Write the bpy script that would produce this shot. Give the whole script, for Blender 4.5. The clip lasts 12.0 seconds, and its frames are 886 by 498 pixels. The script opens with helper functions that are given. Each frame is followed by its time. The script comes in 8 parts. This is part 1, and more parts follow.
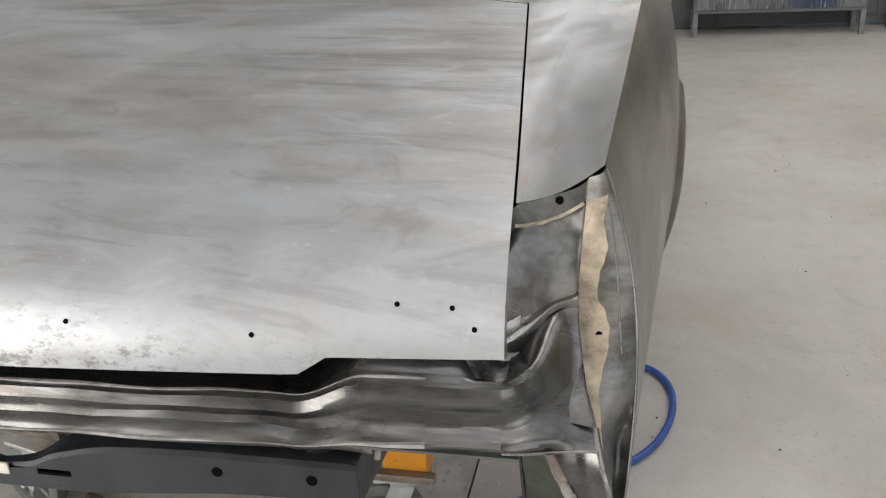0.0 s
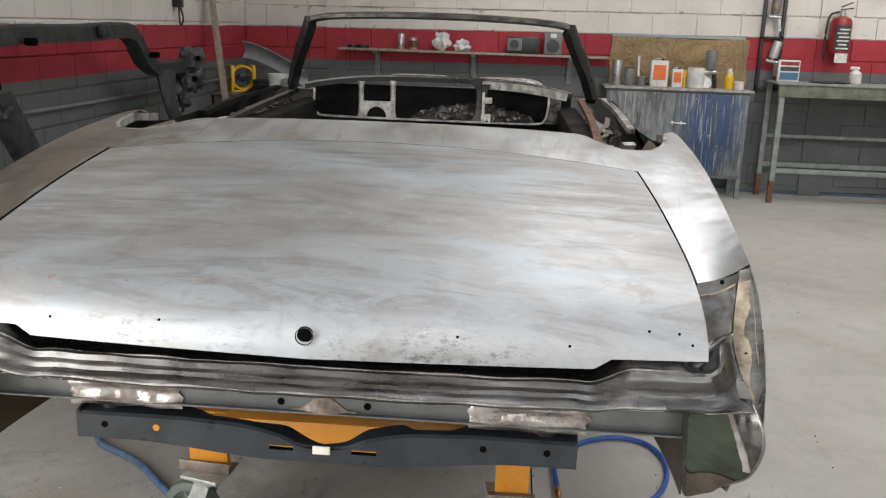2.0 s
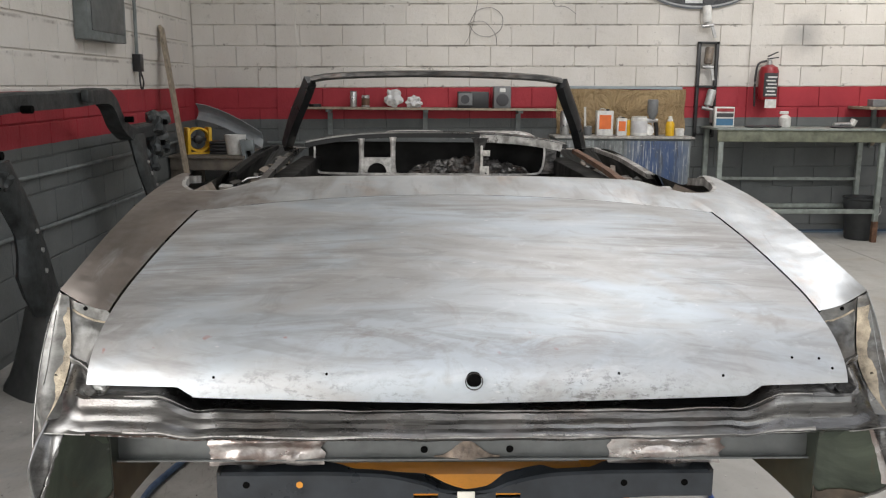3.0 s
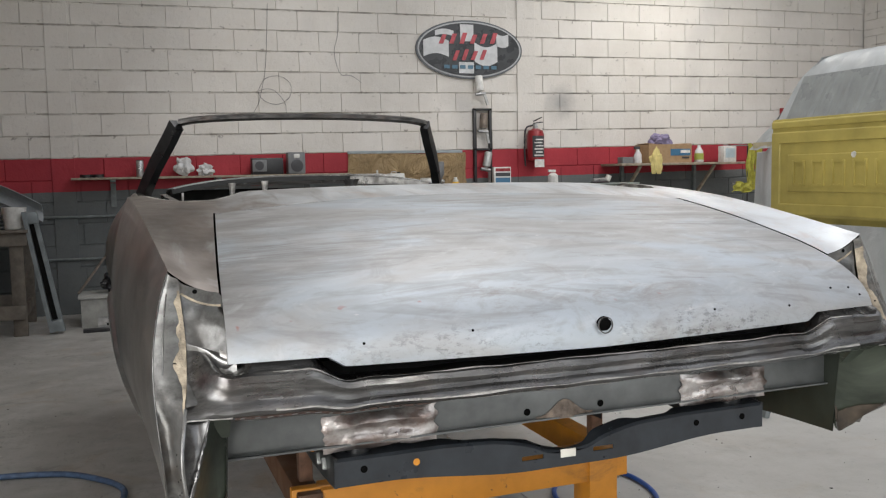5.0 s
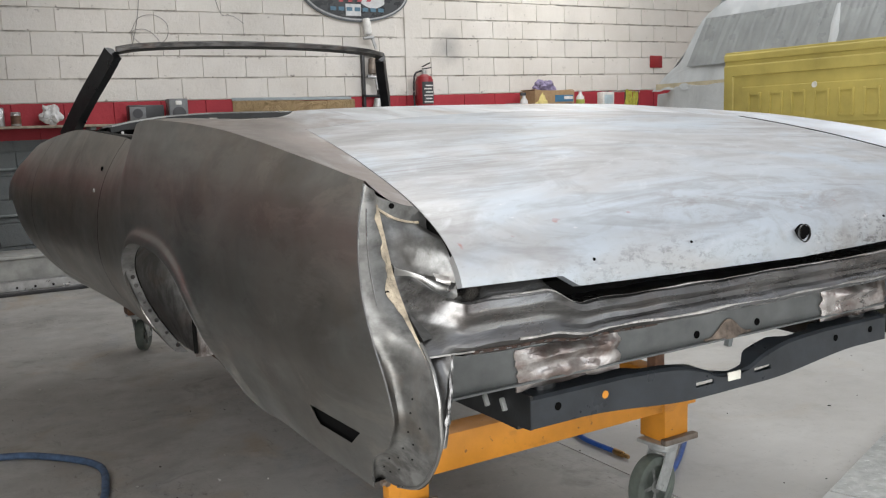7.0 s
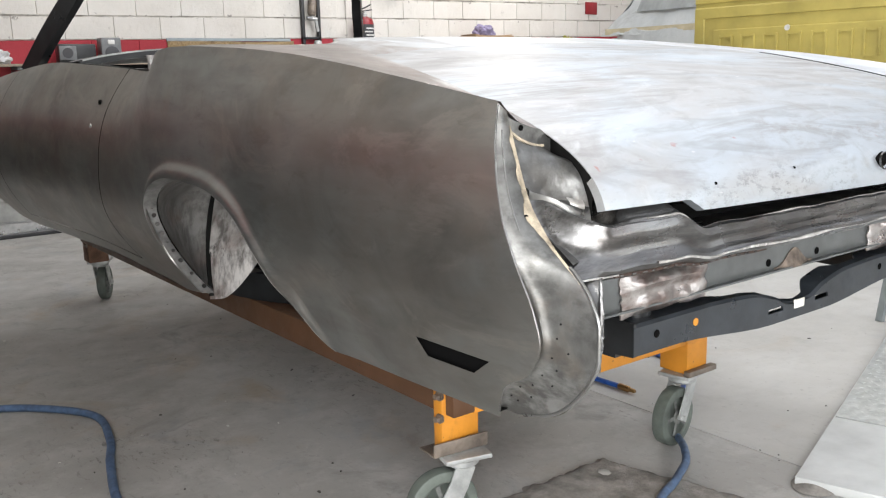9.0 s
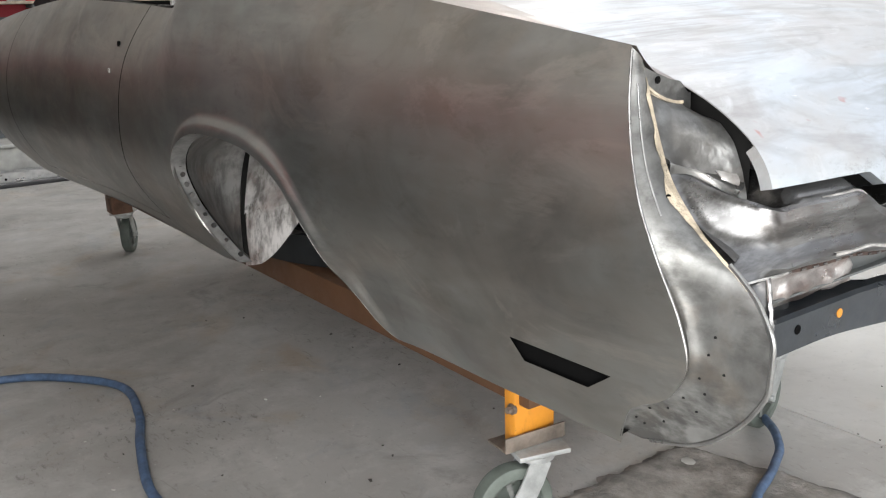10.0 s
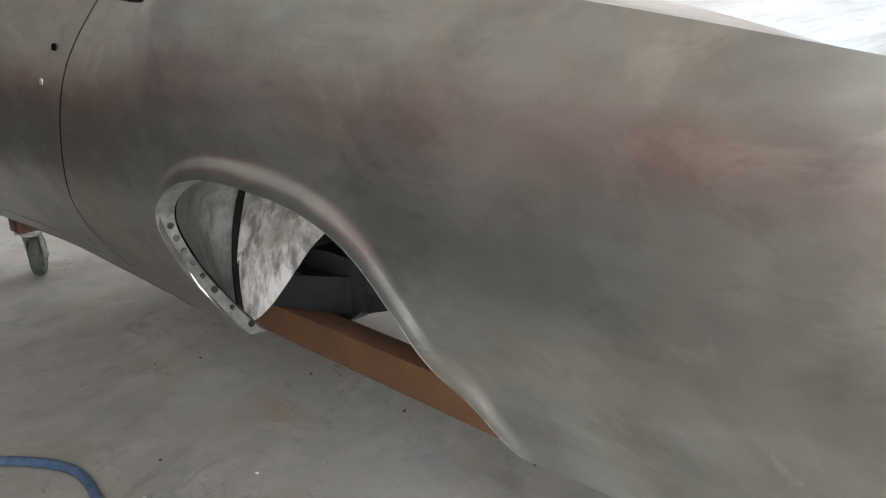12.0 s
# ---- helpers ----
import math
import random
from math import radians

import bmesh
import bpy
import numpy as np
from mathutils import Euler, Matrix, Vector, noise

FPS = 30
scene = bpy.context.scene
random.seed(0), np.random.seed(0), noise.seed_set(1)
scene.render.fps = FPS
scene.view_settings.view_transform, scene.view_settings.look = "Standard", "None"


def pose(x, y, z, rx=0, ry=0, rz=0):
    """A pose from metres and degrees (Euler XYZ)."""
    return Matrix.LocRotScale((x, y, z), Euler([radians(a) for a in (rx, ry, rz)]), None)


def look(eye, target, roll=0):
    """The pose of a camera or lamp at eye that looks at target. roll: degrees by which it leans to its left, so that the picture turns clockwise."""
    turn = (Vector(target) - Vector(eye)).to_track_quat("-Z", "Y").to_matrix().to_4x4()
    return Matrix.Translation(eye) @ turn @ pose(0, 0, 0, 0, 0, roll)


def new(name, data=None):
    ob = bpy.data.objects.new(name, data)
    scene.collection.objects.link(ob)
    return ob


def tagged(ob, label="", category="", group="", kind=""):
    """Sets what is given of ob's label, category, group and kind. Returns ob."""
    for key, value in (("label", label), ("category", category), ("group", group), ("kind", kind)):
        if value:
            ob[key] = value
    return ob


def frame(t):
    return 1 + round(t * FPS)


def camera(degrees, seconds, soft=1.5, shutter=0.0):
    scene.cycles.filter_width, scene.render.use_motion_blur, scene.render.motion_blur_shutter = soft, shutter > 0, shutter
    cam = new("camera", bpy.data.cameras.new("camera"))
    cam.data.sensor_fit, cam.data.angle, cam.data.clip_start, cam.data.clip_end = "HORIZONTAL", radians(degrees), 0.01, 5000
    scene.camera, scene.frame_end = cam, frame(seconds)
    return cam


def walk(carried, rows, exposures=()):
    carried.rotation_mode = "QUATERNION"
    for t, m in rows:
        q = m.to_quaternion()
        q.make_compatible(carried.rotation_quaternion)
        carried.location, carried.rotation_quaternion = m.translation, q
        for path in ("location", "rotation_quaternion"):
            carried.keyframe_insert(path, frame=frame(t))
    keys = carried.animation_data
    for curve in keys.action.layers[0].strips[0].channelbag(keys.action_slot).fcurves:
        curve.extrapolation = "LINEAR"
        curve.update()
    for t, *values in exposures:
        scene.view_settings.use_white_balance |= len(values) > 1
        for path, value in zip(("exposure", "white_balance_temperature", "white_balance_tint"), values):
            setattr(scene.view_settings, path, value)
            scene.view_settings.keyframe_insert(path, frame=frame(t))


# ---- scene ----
cam = camera(53.8, 12.0, soft=1.2)
PATH = [
    (0, (0.920, -0.920, 1.434), (0.489, 0.867, 0.645), -3.6),
    (0.2, (0.884, -1.036, 1.466), (0.544, 0.777, 0.693), -3.2),
    (0.5, (0.864, -1.222, 1.5), (0.551, 0.637, 0.831), -2.0),
    (1, (0.816, -1.458, 1.555), (0.554, 0.417, 0.912), -0.4),
    (1.5, (0.626, -1.648, 1.578), (0.448, 0.261, 1.01), 1.4),
    (2, (0.376, -1.783, 1.59), (0.244, 0.15, 1.094), 2.0),
    (2.5, (0.13, -1.824, 1.598), (0.051, 0.128, 1.172), 1.5),
    (3, (-0.124, -1.875, 1.581), (-0.056, 0.089, 1.21), 0.5),
    (3.2, (-0.24, -1.925, 1.566), (-0.108, 0.041, 1.222), 0.2),
    (4.8, (-0.922, -1.862, 1.348), (-0.317, 0.036, 1.174), -0.7),
    (5, (-0.973, -1.811, 1.323), (-0.279, 0.056, 1.149), -1.1),
    (5.5, (-1.115, -1.664, 1.307), (-0.303, 0.152, 1.097), -1.4),
    (6, (-1.288, -1.543, 1.268), (-0.384, 0.227, 1.053), -1.1),
    (6.5, (-1.452, -1.437, 1.254), (-0.468, 0.286, 1.005), -1.7),
    (7, (-1.521, -1.284, 1.223), (-0.485, 0.404, 0.945), -1.8),
    (7.2, (-1.553, -1.233, 1.224), (-0.497, 0.44, 0.933), -2.0),
    (8.8, (-1.791, -1.073, 1.19), (-0.609, 0.496, 0.814), -1.4),
    (9, (-1.793, -1.05, 1.184), (-0.604, 0.508, 0.789), -1.3),
    (9.5, (-1.766, -0.912, 1.176), (-0.624, 0.662, 0.71), -1.1),
    (10, (-1.699, -0.739, 1.187), (-0.57, 0.824, 0.657), -1.6),
    (10.5, (-1.7, -0.593, 1.218), (-0.513, 0.915, 0.655), -2.9),
    (11, (-1.651, -0.421, 1.231), (-0.424, 1.053, 0.639), -3.45),
    (11.5, (-1.620, -0.268, 1.246), (-0.373, 1.187, 0.616), -2.95),
    (12, (-1.677, -0.137, 1.249), (-0.357, 1.260, 0.629), -2.26),
]
walk(cam, [(t, look(eye, target, roll)) for t, eye, target, roll in PATH],
     exposures=[(0, -0.10, 6800, 11), (2.5, -0.08, 6650, 10), (3.2, -0.10, 6600, 10), (5, -0.32, 6500, 10), (6, -0.32, 6500, 10), (7, -0.06, 6420, 9.5), (8.8, 0.42, 6400, 10), (10.5, 0.57, 6400, 9.5), (12, 0.78, 6400, 7)])

# ---- world, sun and large lights ----
world = bpy.data.worlds.new("world")
scene.world = world
world.use_nodes = True
wn = world.node_tree.nodes
sky = wn.new("ShaderNodeTexSky")
sky.sky_type, sky.sun_disc = "NISHITA", False
sky.sun_elevation, sky.sun_rotation = radians(48), radians(200)
world.node_tree.links.new(sky.outputs[0], wn["Background"].inputs[0])
wn["Background"].inputs[1].default_value = 0.12


def lamp(name, kind, m, energy, colour, sx=1.0, sy=1.0, angle=0.0):
    data = bpy.data.lights.new(name, kind)
    data.energy, data.color = energy, colour
    if kind == "AREA":
        data.shape, data.size, data.size_y = "RECTANGLE", sx, sy
    if kind == "SUN":
        data.angle = radians(angle)
    ob = new(name, data)
    ob.matrix_world = m
    return ob


lamp("sun", "SUN", look((2, -9, 7), (0, 2, 0)), 0.7, (1.0, 0.97, 0.92), angle=14)
# fill through unseen added roof openings; daylight in the wide doorway behind the camera
for x, watts in ((0.6, 44), (3.6, 52), (6.4, 40)):
    lamp("unseen_roof_light", "AREA", look((x, -3.2, 4.86), (x, -3.2, 0)), watts, (1.0, 0.985, 0.958), 2.2, 6.0)
for x, wide, watts in ((1.35, 1.7, 80), (4.0, 2.2, 52), (6.4, 2.2, 38)):
    lamp("unseen_roof_light", "AREA", look((x, 2.9, 4.86), (x, 2.9, 0)), watts, (1.0, 0.985, 0.958), wide, 4.4)
lamp("doorway_daylight", "AREA", look((4.4, -7.9, 2.1), (4.4, 0, 1.9)), 150, (1.0, 0.985, 0.958), 6.8, 3.9)
# added fill from an unseen side opening, to brighten the car's left side
lamp("side_fill_light", "AREA", look((-2.45, -2.4, 1.45), (0, -2.4, 1.35)), 235, (1.0, 0.985, 0.958), 3.7, 2.7)
# ceiling lamp over the far bench
lamp("ceiling_lamp_light", "AREA", look((5.2, 6.3, 4.0), (5.2, 6.6, 0)), 40, (1.0, 0.97, 0.9), 1.2, 0.15)

# ---- tools ----
def thing(name, label, category, group="", kind="", at=(0, 0, 0), rz=0.0):
    ob = new(name)
    ob.empty_display_size = 0.1
    ob.matrix_world = pose(at[0], at[1], at[2], 0, 0, rz)
    return tagged(ob, label, category, group, kind)


def part(name, bm, material, parent=None, label="", smooth=True, kind=""):
    bmesh.ops.recalc_face_normals(bm, faces=bm.faces)
    me = bpy.data.meshes.new(name)
    bm.to_mesh(me)
    bm.free()
    for p in me.polygons:
        p.use_smooth = smooth
    if smooth:
        me.set_sharp_from_angle(angle=radians(38))
    me.materials.append(material)
    ob = new(name, me)
    if parent is not None:
        ob.parent = parent
    return tagged(ob, label, kind=kind)


def structure(name, bm, material, label, category, smooth=False):
    return tagged(part(name, bm, material, None, label, smooth), label, category, kind="structure")


def solo(name, bm, material, label, category, group="", smooth=True, kind=""):
    return tagged(part(name, bm, material, None, label, smooth), label, category, group, kind)


def bm_new():
    return bmesh.new()


def box(bm, x0, x1, y0, y1, z0, z1, bevel=0.0, m=None):
    r = bmesh.ops.create_cube(bm, size=1.0)
    vs = r["verts"]
    for v in vs:
        v.co = Vector(((x0 + x1) / 2 + v.co.x * (x1 - x0), (y0 + y1) / 2 + v.co.y * (y1 - y0), (z0 + z1) / 2 + v.co.z * (z1 - z0)))
    if bevel:
        es = list({e for v in vs for e in v.link_edges})
        out = bmesh.ops.bevel(bm, geom=es, offset=bevel, segments=2, affect="EDGES", profile=0.5)
        vs = list({v for f in out["faces"] for v in f.verts} | {v for v in vs if v.is_valid})
    if m is not None:
        bmesh.ops.transform(bm, matrix=m, verts=vs)
    return vs


def cyl(bm, a, b, ra, rb=None, seg=16, caps=True):
    rb = ra if rb is None else rb
    a, b = Vector(a), Vector(b)
    d = b - a
    q = d.to_track_quat("Z", "Y").to_matrix().to_4x4()
    m = Matrix.Translation((a + b) / 2) @ q
    return bmesh.ops.create_cone(bm, cap_ends=caps, cap_tris=False, segments=seg, radius1=ra, radius2=rb, depth=d.length, matrix=m)["verts"]


def lathe(bm, prof, seg=20, at=(0, 0, 0), m=None):
    """Turn a list of (radius, height) about the upright axis."""
    rings = []
    for r, z in prof:
        rings.append([bm.verts.new((at[0] + r * math.cos(2 * math.pi * i / seg), at[1] + r * math.sin(2 * math.pi * i / seg), at[2] + z)) for i in range(seg)])
    for p, q in zip(rings, rings[1:]):
        for i in range(seg):
            bm.faces.new((p[i], p[(i + 1) % seg], q[(i + 1) % seg], q[i]))
    bm.faces.new(list(reversed(rings[0])))
    bm.faces.new(rings[-1])
    vs = [v for r in rings for v in r]
    if m is not None:
        bmesh.ops.transform(bm, matrix=m, verts=vs)
    return vs


def smooth_path(pts, n=8):
    """A Catmull-Rom line through the points."""
    p = [Vector(q) for q in pts]
    p = [2 * p[0] - p[1]] + p + [2 * p[-1] - p[-2]]
    out = []
    for i in range(1, len(p) - 2):
        for k in range(n):
            t = k / n
            a, b, c, d = p[i - 1], p[i], p[i + 1], p[i + 2]
            out.append(0.5 * ((2 * b) + (c - a) * t + (2 * a - 5 * b + 4 * c - d) * t * t + (3 * b - a - 3 * c + d) * t ** 3))
    out.append(p[-2])
    return out


def sweep(bm, pts, section, up=(0, 0, 1), closed=True, caps=True):
    """Carry a section, a list of (side, up) offsets, along a line."""
    pts = [Vector(p) for p in pts]
    rings = []
    for i, p in enumerate(pts):
        d = (pts[min(i + 1, len(pts) - 1)] - pts[max(i - 1, 0)]).normalized()
        s = d.cross(Vector(up))
        s = s.normalized() if s.length > 1e-4 else Vector((1, 0, 0))
        u = s.cross(d).normalized()
        rings.append([bm.verts.new(p + s * a + u * b) for a, b in section])
    n = len(section)
    for p, q in zip(rings, rings[1:]):
        for i in range(n if closed else n - 1):
            bm.faces.new((p[i], p[(i + 1) % n], q[(i + 1) % n], q[i]))
    if caps and closed:
        bm.faces.new(list(reversed(rings[0])))
        bm.faces.new(rings[-1])
    return rings


def round_section(r, n=8):
    return [(r * math.cos(2 * math.pi * i / n), r * math.sin(2 * math.pi * i / n)) for i in range(n)]


def rect_section(w, h):
    return [(-w / 2, -h / 2), (w / 2, -h / 2), (w / 2, h / 2), (-w / 2, h / 2)]


def sheet(bm, f, nu, nv):
    """A grid of points f(u, v), u and v from 0 to 1."""
    g = [[bm.verts.new(f(i / nu, j / nv)) for j in range(nv + 1)] for i in range(nu + 1)]
    for i in range(nu):
        for j in range(nv):
            try:
                bm.faces.new((g[i][j], g[i + 1][j], g[i + 1][j + 1], g[i][j + 1]))
            except ValueError:
                pass
    return g


def spl(x, xs, ys):
    """A smooth curve through a few knots (monotone slopes)."""
    n = len(xs)
    if x <= xs[0]:
        return ys[0]
    if x >= xs[-1]:
        return ys[-1]
    i = max(k for k in range(n - 1) if xs[k] <= x)
    d = [(ys[k + 1] - ys[k]) / (xs[k + 1] - xs[k]) for k in range(n - 1)]

    def slope(k):
        if k == 0:
            return d[0]
        if k == n - 1:
            return d[-1]
        return 0.0 if d[k - 1] * d[k] <= 0 else 2 * d[k - 1] * d[k] / (d[k - 1] + d[k])
    h = xs[i + 1] - xs[i]
    t = (x - xs[i]) / h
    return ((2 * t ** 3 - 3 * t * t + 1) * ys[i] + (t ** 3 - 2 * t * t + t) * h * slope(i) + (3 * t * t - 2 * t ** 3) * ys[i + 1] + (t ** 3 - t * t) * h * slope(i + 1))


def step(a, b, x):
    t = min(1.0, max(0.0, (x - a) / (b - a)))
    return t * t * (3 - 2 * t)


def mix(a, b, t):
    return a + (b - a) * t


def lines(pts, s):
    """The point at s (0 to 1, by index) on a list of points."""
    k = s * (len(pts) - 1)
    i = min(int(k), len(pts) - 2)
    return tuple(mix(a, b, k - i) for a, b in zip(pts[i], pts[i + 1]))


def thicken(bm, d):
    bmesh.ops.recalc_face_normals(bm, faces=bm.faces)
    bmesh.ops.solidify(bm, geom=list(bm.faces), thickness=d)

# ---- materials ----
class Nodes:
    def __init__(self, name):
        self.m = bpy.data.materials.new(name)
        self.m.use_nodes = True
        self.t = self.m.node_tree
        self.b = self.t.nodes["Principled BSDF"]
        self.co = self.t.nodes.new("ShaderNodeTexCoord").outputs["Object"]

    def node(self, kind, **inputs):
        n = self.t.nodes.new(kind)
        for k, v in inputs.items():
            self.put(n.inputs[k.replace("_", " ")], v)
        return n

    def put(self, socket, v):
        if isinstance(v, bpy.types.NodeSocket):
            self.t.links.new(v, socket)
        else:
            socket.default_value = v

    def mapped(self, scale, rot=(0, 0, 0)):
        n = self.node("ShaderNodeMapping", Vector=self.co)
        n.inputs["Scale"].default_value = scale
        n.inputs["Rotation"].default_value = rot
        return n.outputs[0]

    def noise(self, scale, detail=4.0, rough=0.6, at=None, distort=0.0):
        n = self.node("ShaderNodeTexNoise", Vector=self.co if at is None else at, Scale=scale, Detail=detail, Roughness=rough, Distortion=distort)
        return n.outputs["Fac"]

    def ramp(self, fac, stops):
        n = self.node("ShaderNodeValToRGB", Fac=fac)
        e = n.color_ramp.elements
        while len(e) < len(stops):
            e.new(0.5)
        for s, (p, c) in zip(e, stops):
            s.position = p
            s.color = (c, c, c, 1) if isinstance(c, (int, float)) else (*c, 1)
        return n.outputs["Color"]

    def mixed(self, fac, a, b, mode="MIX"):
        n = self.t.nodes.new("ShaderNodeMix")
        n.data_type, n.blend_type = "RGBA", mode
        for i, v in ((0, fac), (6, a), (7, b)):
            if isinstance(v, tuple):
                v = (*v, 1) if len(v) == 3 else v
            self.put(n.inputs[i], v)
        return n.outputs[2]

    def math(self, op, a, b=0.0):
        n = self.t.nodes.new("ShaderNodeMath")
        n.operation = op
        self.put(n.inputs[0], a)
        self.put(n.inputs[1], b)
        return n.outputs[0]

    def bump(self, height, strength=0.2, distance=0.01):
        n = self.node("ShaderNodeBump", Height=height, Strength=strength, Distance=distance)
        self.t.links.new(n.outputs[0], self.b.inputs["Normal"])

    def out(self, colour=None, rough=None, metal=None, **more):
        for k, v in (("Base Color", colour), ("Roughness", rough), ("Metallic", metal)):
            if v is not None:
                self.put(self.b.inputs[k], (*v, 1) if isinstance(v, tuple) and len(v) == 3 else v)
        for k, v in more.items():
            self.put(self.b.inputs[k.replace("_", " ")], v)
        return self.m


def plain(name, colour, rough=0.5, metal=0.0, vary=0.15, scale=14.0, bump=0.05):
    """Paint, plastic or metal with a little uneven tone and relief."""
    n = Nodes(name)
    f = n.noise(scale, 6)
    dark = tuple(c * (1 - vary) for c in colour)
    light = tuple(min(1, c * (1 + vary)) for c in colour)
    g = n.noise(scale * 6, 3)
    n.bump(g, bump, 0.004)
    return n.out(n.ramp(f, [(0.3, dark), (0.7, light)]), n.ramp(n.noise(scale * 0.7, 4), [(0.3, max(0, rough - 0.12)), (0.7, min(1, rough + 0.12))]), metal)


def bare_metal(name, tone, dark, rough, streak=(2.0, 30.0, 10.0), stain=(0.25, 0.17, 0.13), amount=0.5, wave=0.12, metal=0.9, hazed=False, dents=0.0, grain=0.006, cloudy=2.6):
    """Sanded sheet steel: sanding streaks, cloudy stains and slight waves."""
    n = Nodes(name)
    cloud = n.noise(cloudy, 4 if hazed else 7, 0.5 if hazed else 0.6, distort=0.25)
    small = n.noise(9, 3 if hazed else 7, 0.5 if hazed else 0.62, distort=0.2)
    lines_ = n.noise(7.0, 3 if hazed else 6, 0.5 if hazed else 0.66, at=n.mapped(streak), distort=0.15)
    fine = n.noise(40.0, 3, 0.6, at=n.mapped(streak))
    c = n.ramp(cloud, [(0.30, dark), (0.56, tone), (0.74, tuple(min(1, 1.15 * v) for v in tone))])
    c = n.mixed(n.math("MULTIPLY", n.ramp(lines_, [(0.40, 1.0), (0.56, 0.0)]), amount), c, dark)
    c = n.mixed(n.math("MULTIPLY", n.ramp(small, [(0.52, 0.0), (0.72, 1.0)]), 0.6 * amount), c, stain)
    c = n.mixed(n.math("MULTIPLY", n.ramp(n.noise(21, 6, 0.7, distort=0.4), [(0.62, 0.0), (0.72, 1.0)]), 0.0 if hazed else 0.6 * amount), c, tuple(0.45 * v for v in dark))
    if hazed:
        brown = n.ramp(n.noise(2.1, 4, 0.52, at=n.mapped((1, 0.8, 1.3), (0.4, 0, 0)), distort=0.7), [(0.42, 0.0), (0.64, 1.0)])
        c = n.mixed(n.math("MULTIPLY", brown, 0.50), c, (0.265, 0.222, 0.185))
        scrape = n.ramp(n.noise(11, 5, 0.56, at=n.mapped((1, 0.4, 1.1), (0.6, 0, 0)), distort=0.8), [(0.50, 0.0), (0.78, 1.0)])
        c = n.mixed(n.math("MULTIPLY", scrape, 0.30), c, (0.46, 0.44, 0.41))
        blot = n.ramp(n.noise(6, 5, 0.55, at=n.mapped((1, 0.6, 1.0), (-0.4, 0, 0)), distort=0.8), [(0.50, 0.0), (0.78, 1.0)])
        c = n.mixed(n.math("MULTIPLY", blot, 0.5), c, (0.12, 0.11, 0.10))
        swirl = n.noise(3.4, 7, 0.66, at=n.mapped((1, 0.9, 1.5), (0.5, 0, 0)), distort=1.8)
        c = n.mixed(n.math("MULTIPLY", n.ramp(swirl, [(0.52, 0.0), (0.60, 1.0), (0.68, 0.3)]), 0.34), c, (0.43, 0.39, 0.35))
        c = n.mixed(n.math("MULTIPLY", n.ramp(swirl, [(0.30, 1.0), (0.42, 0.0)]), 0.34), c, (0.16, 0.155, 0.15))
        rub = n.ramp(n.noise(26, 6, 0.72, at=n.mapped((1, 0.5, 1.0), (-0.7, 0, 0)), distort=0.6), [(0.56, 0.0), (0.70, 1.0)])
        c = n.mixed(n.math("MULTIPLY", rub, 0.28), c, (0.15, 0.135, 0.12))
    r = n.ramp(n.noise(5, 5, 0.56, distort=0.5), [(0.28, rough - (0.02 if hazed else 0.14)), (0.72, rough + (0.11 if hazed else 0.15))])
    r = r if hazed else n.mixed(0.15, r, n.ramp(fine, [(0.3, rough - 0.12), (0.7, rough + 0.15)]))
    h = n.math("ADD", n.math("MULTIPLY", n.noise(3.2, 3), 6.0), n.math("MULTIPLY", fine, grain))
    if hazed:
        h = n.math("ADD", n.math("MULTIPLY", n.noise(3.2, 3), 6.0), n.math("MULTIPLY", n.noise(7.5, 2, 0.4), 0.9))
    elif dents:
        h = n.math("ADD", h, n.math("MULTIPLY", n.noise(13, 4, 0.55, distort=0.3), dents))
    n.bump(h, wave, 0.01)
    return n.out(c, r, metal)


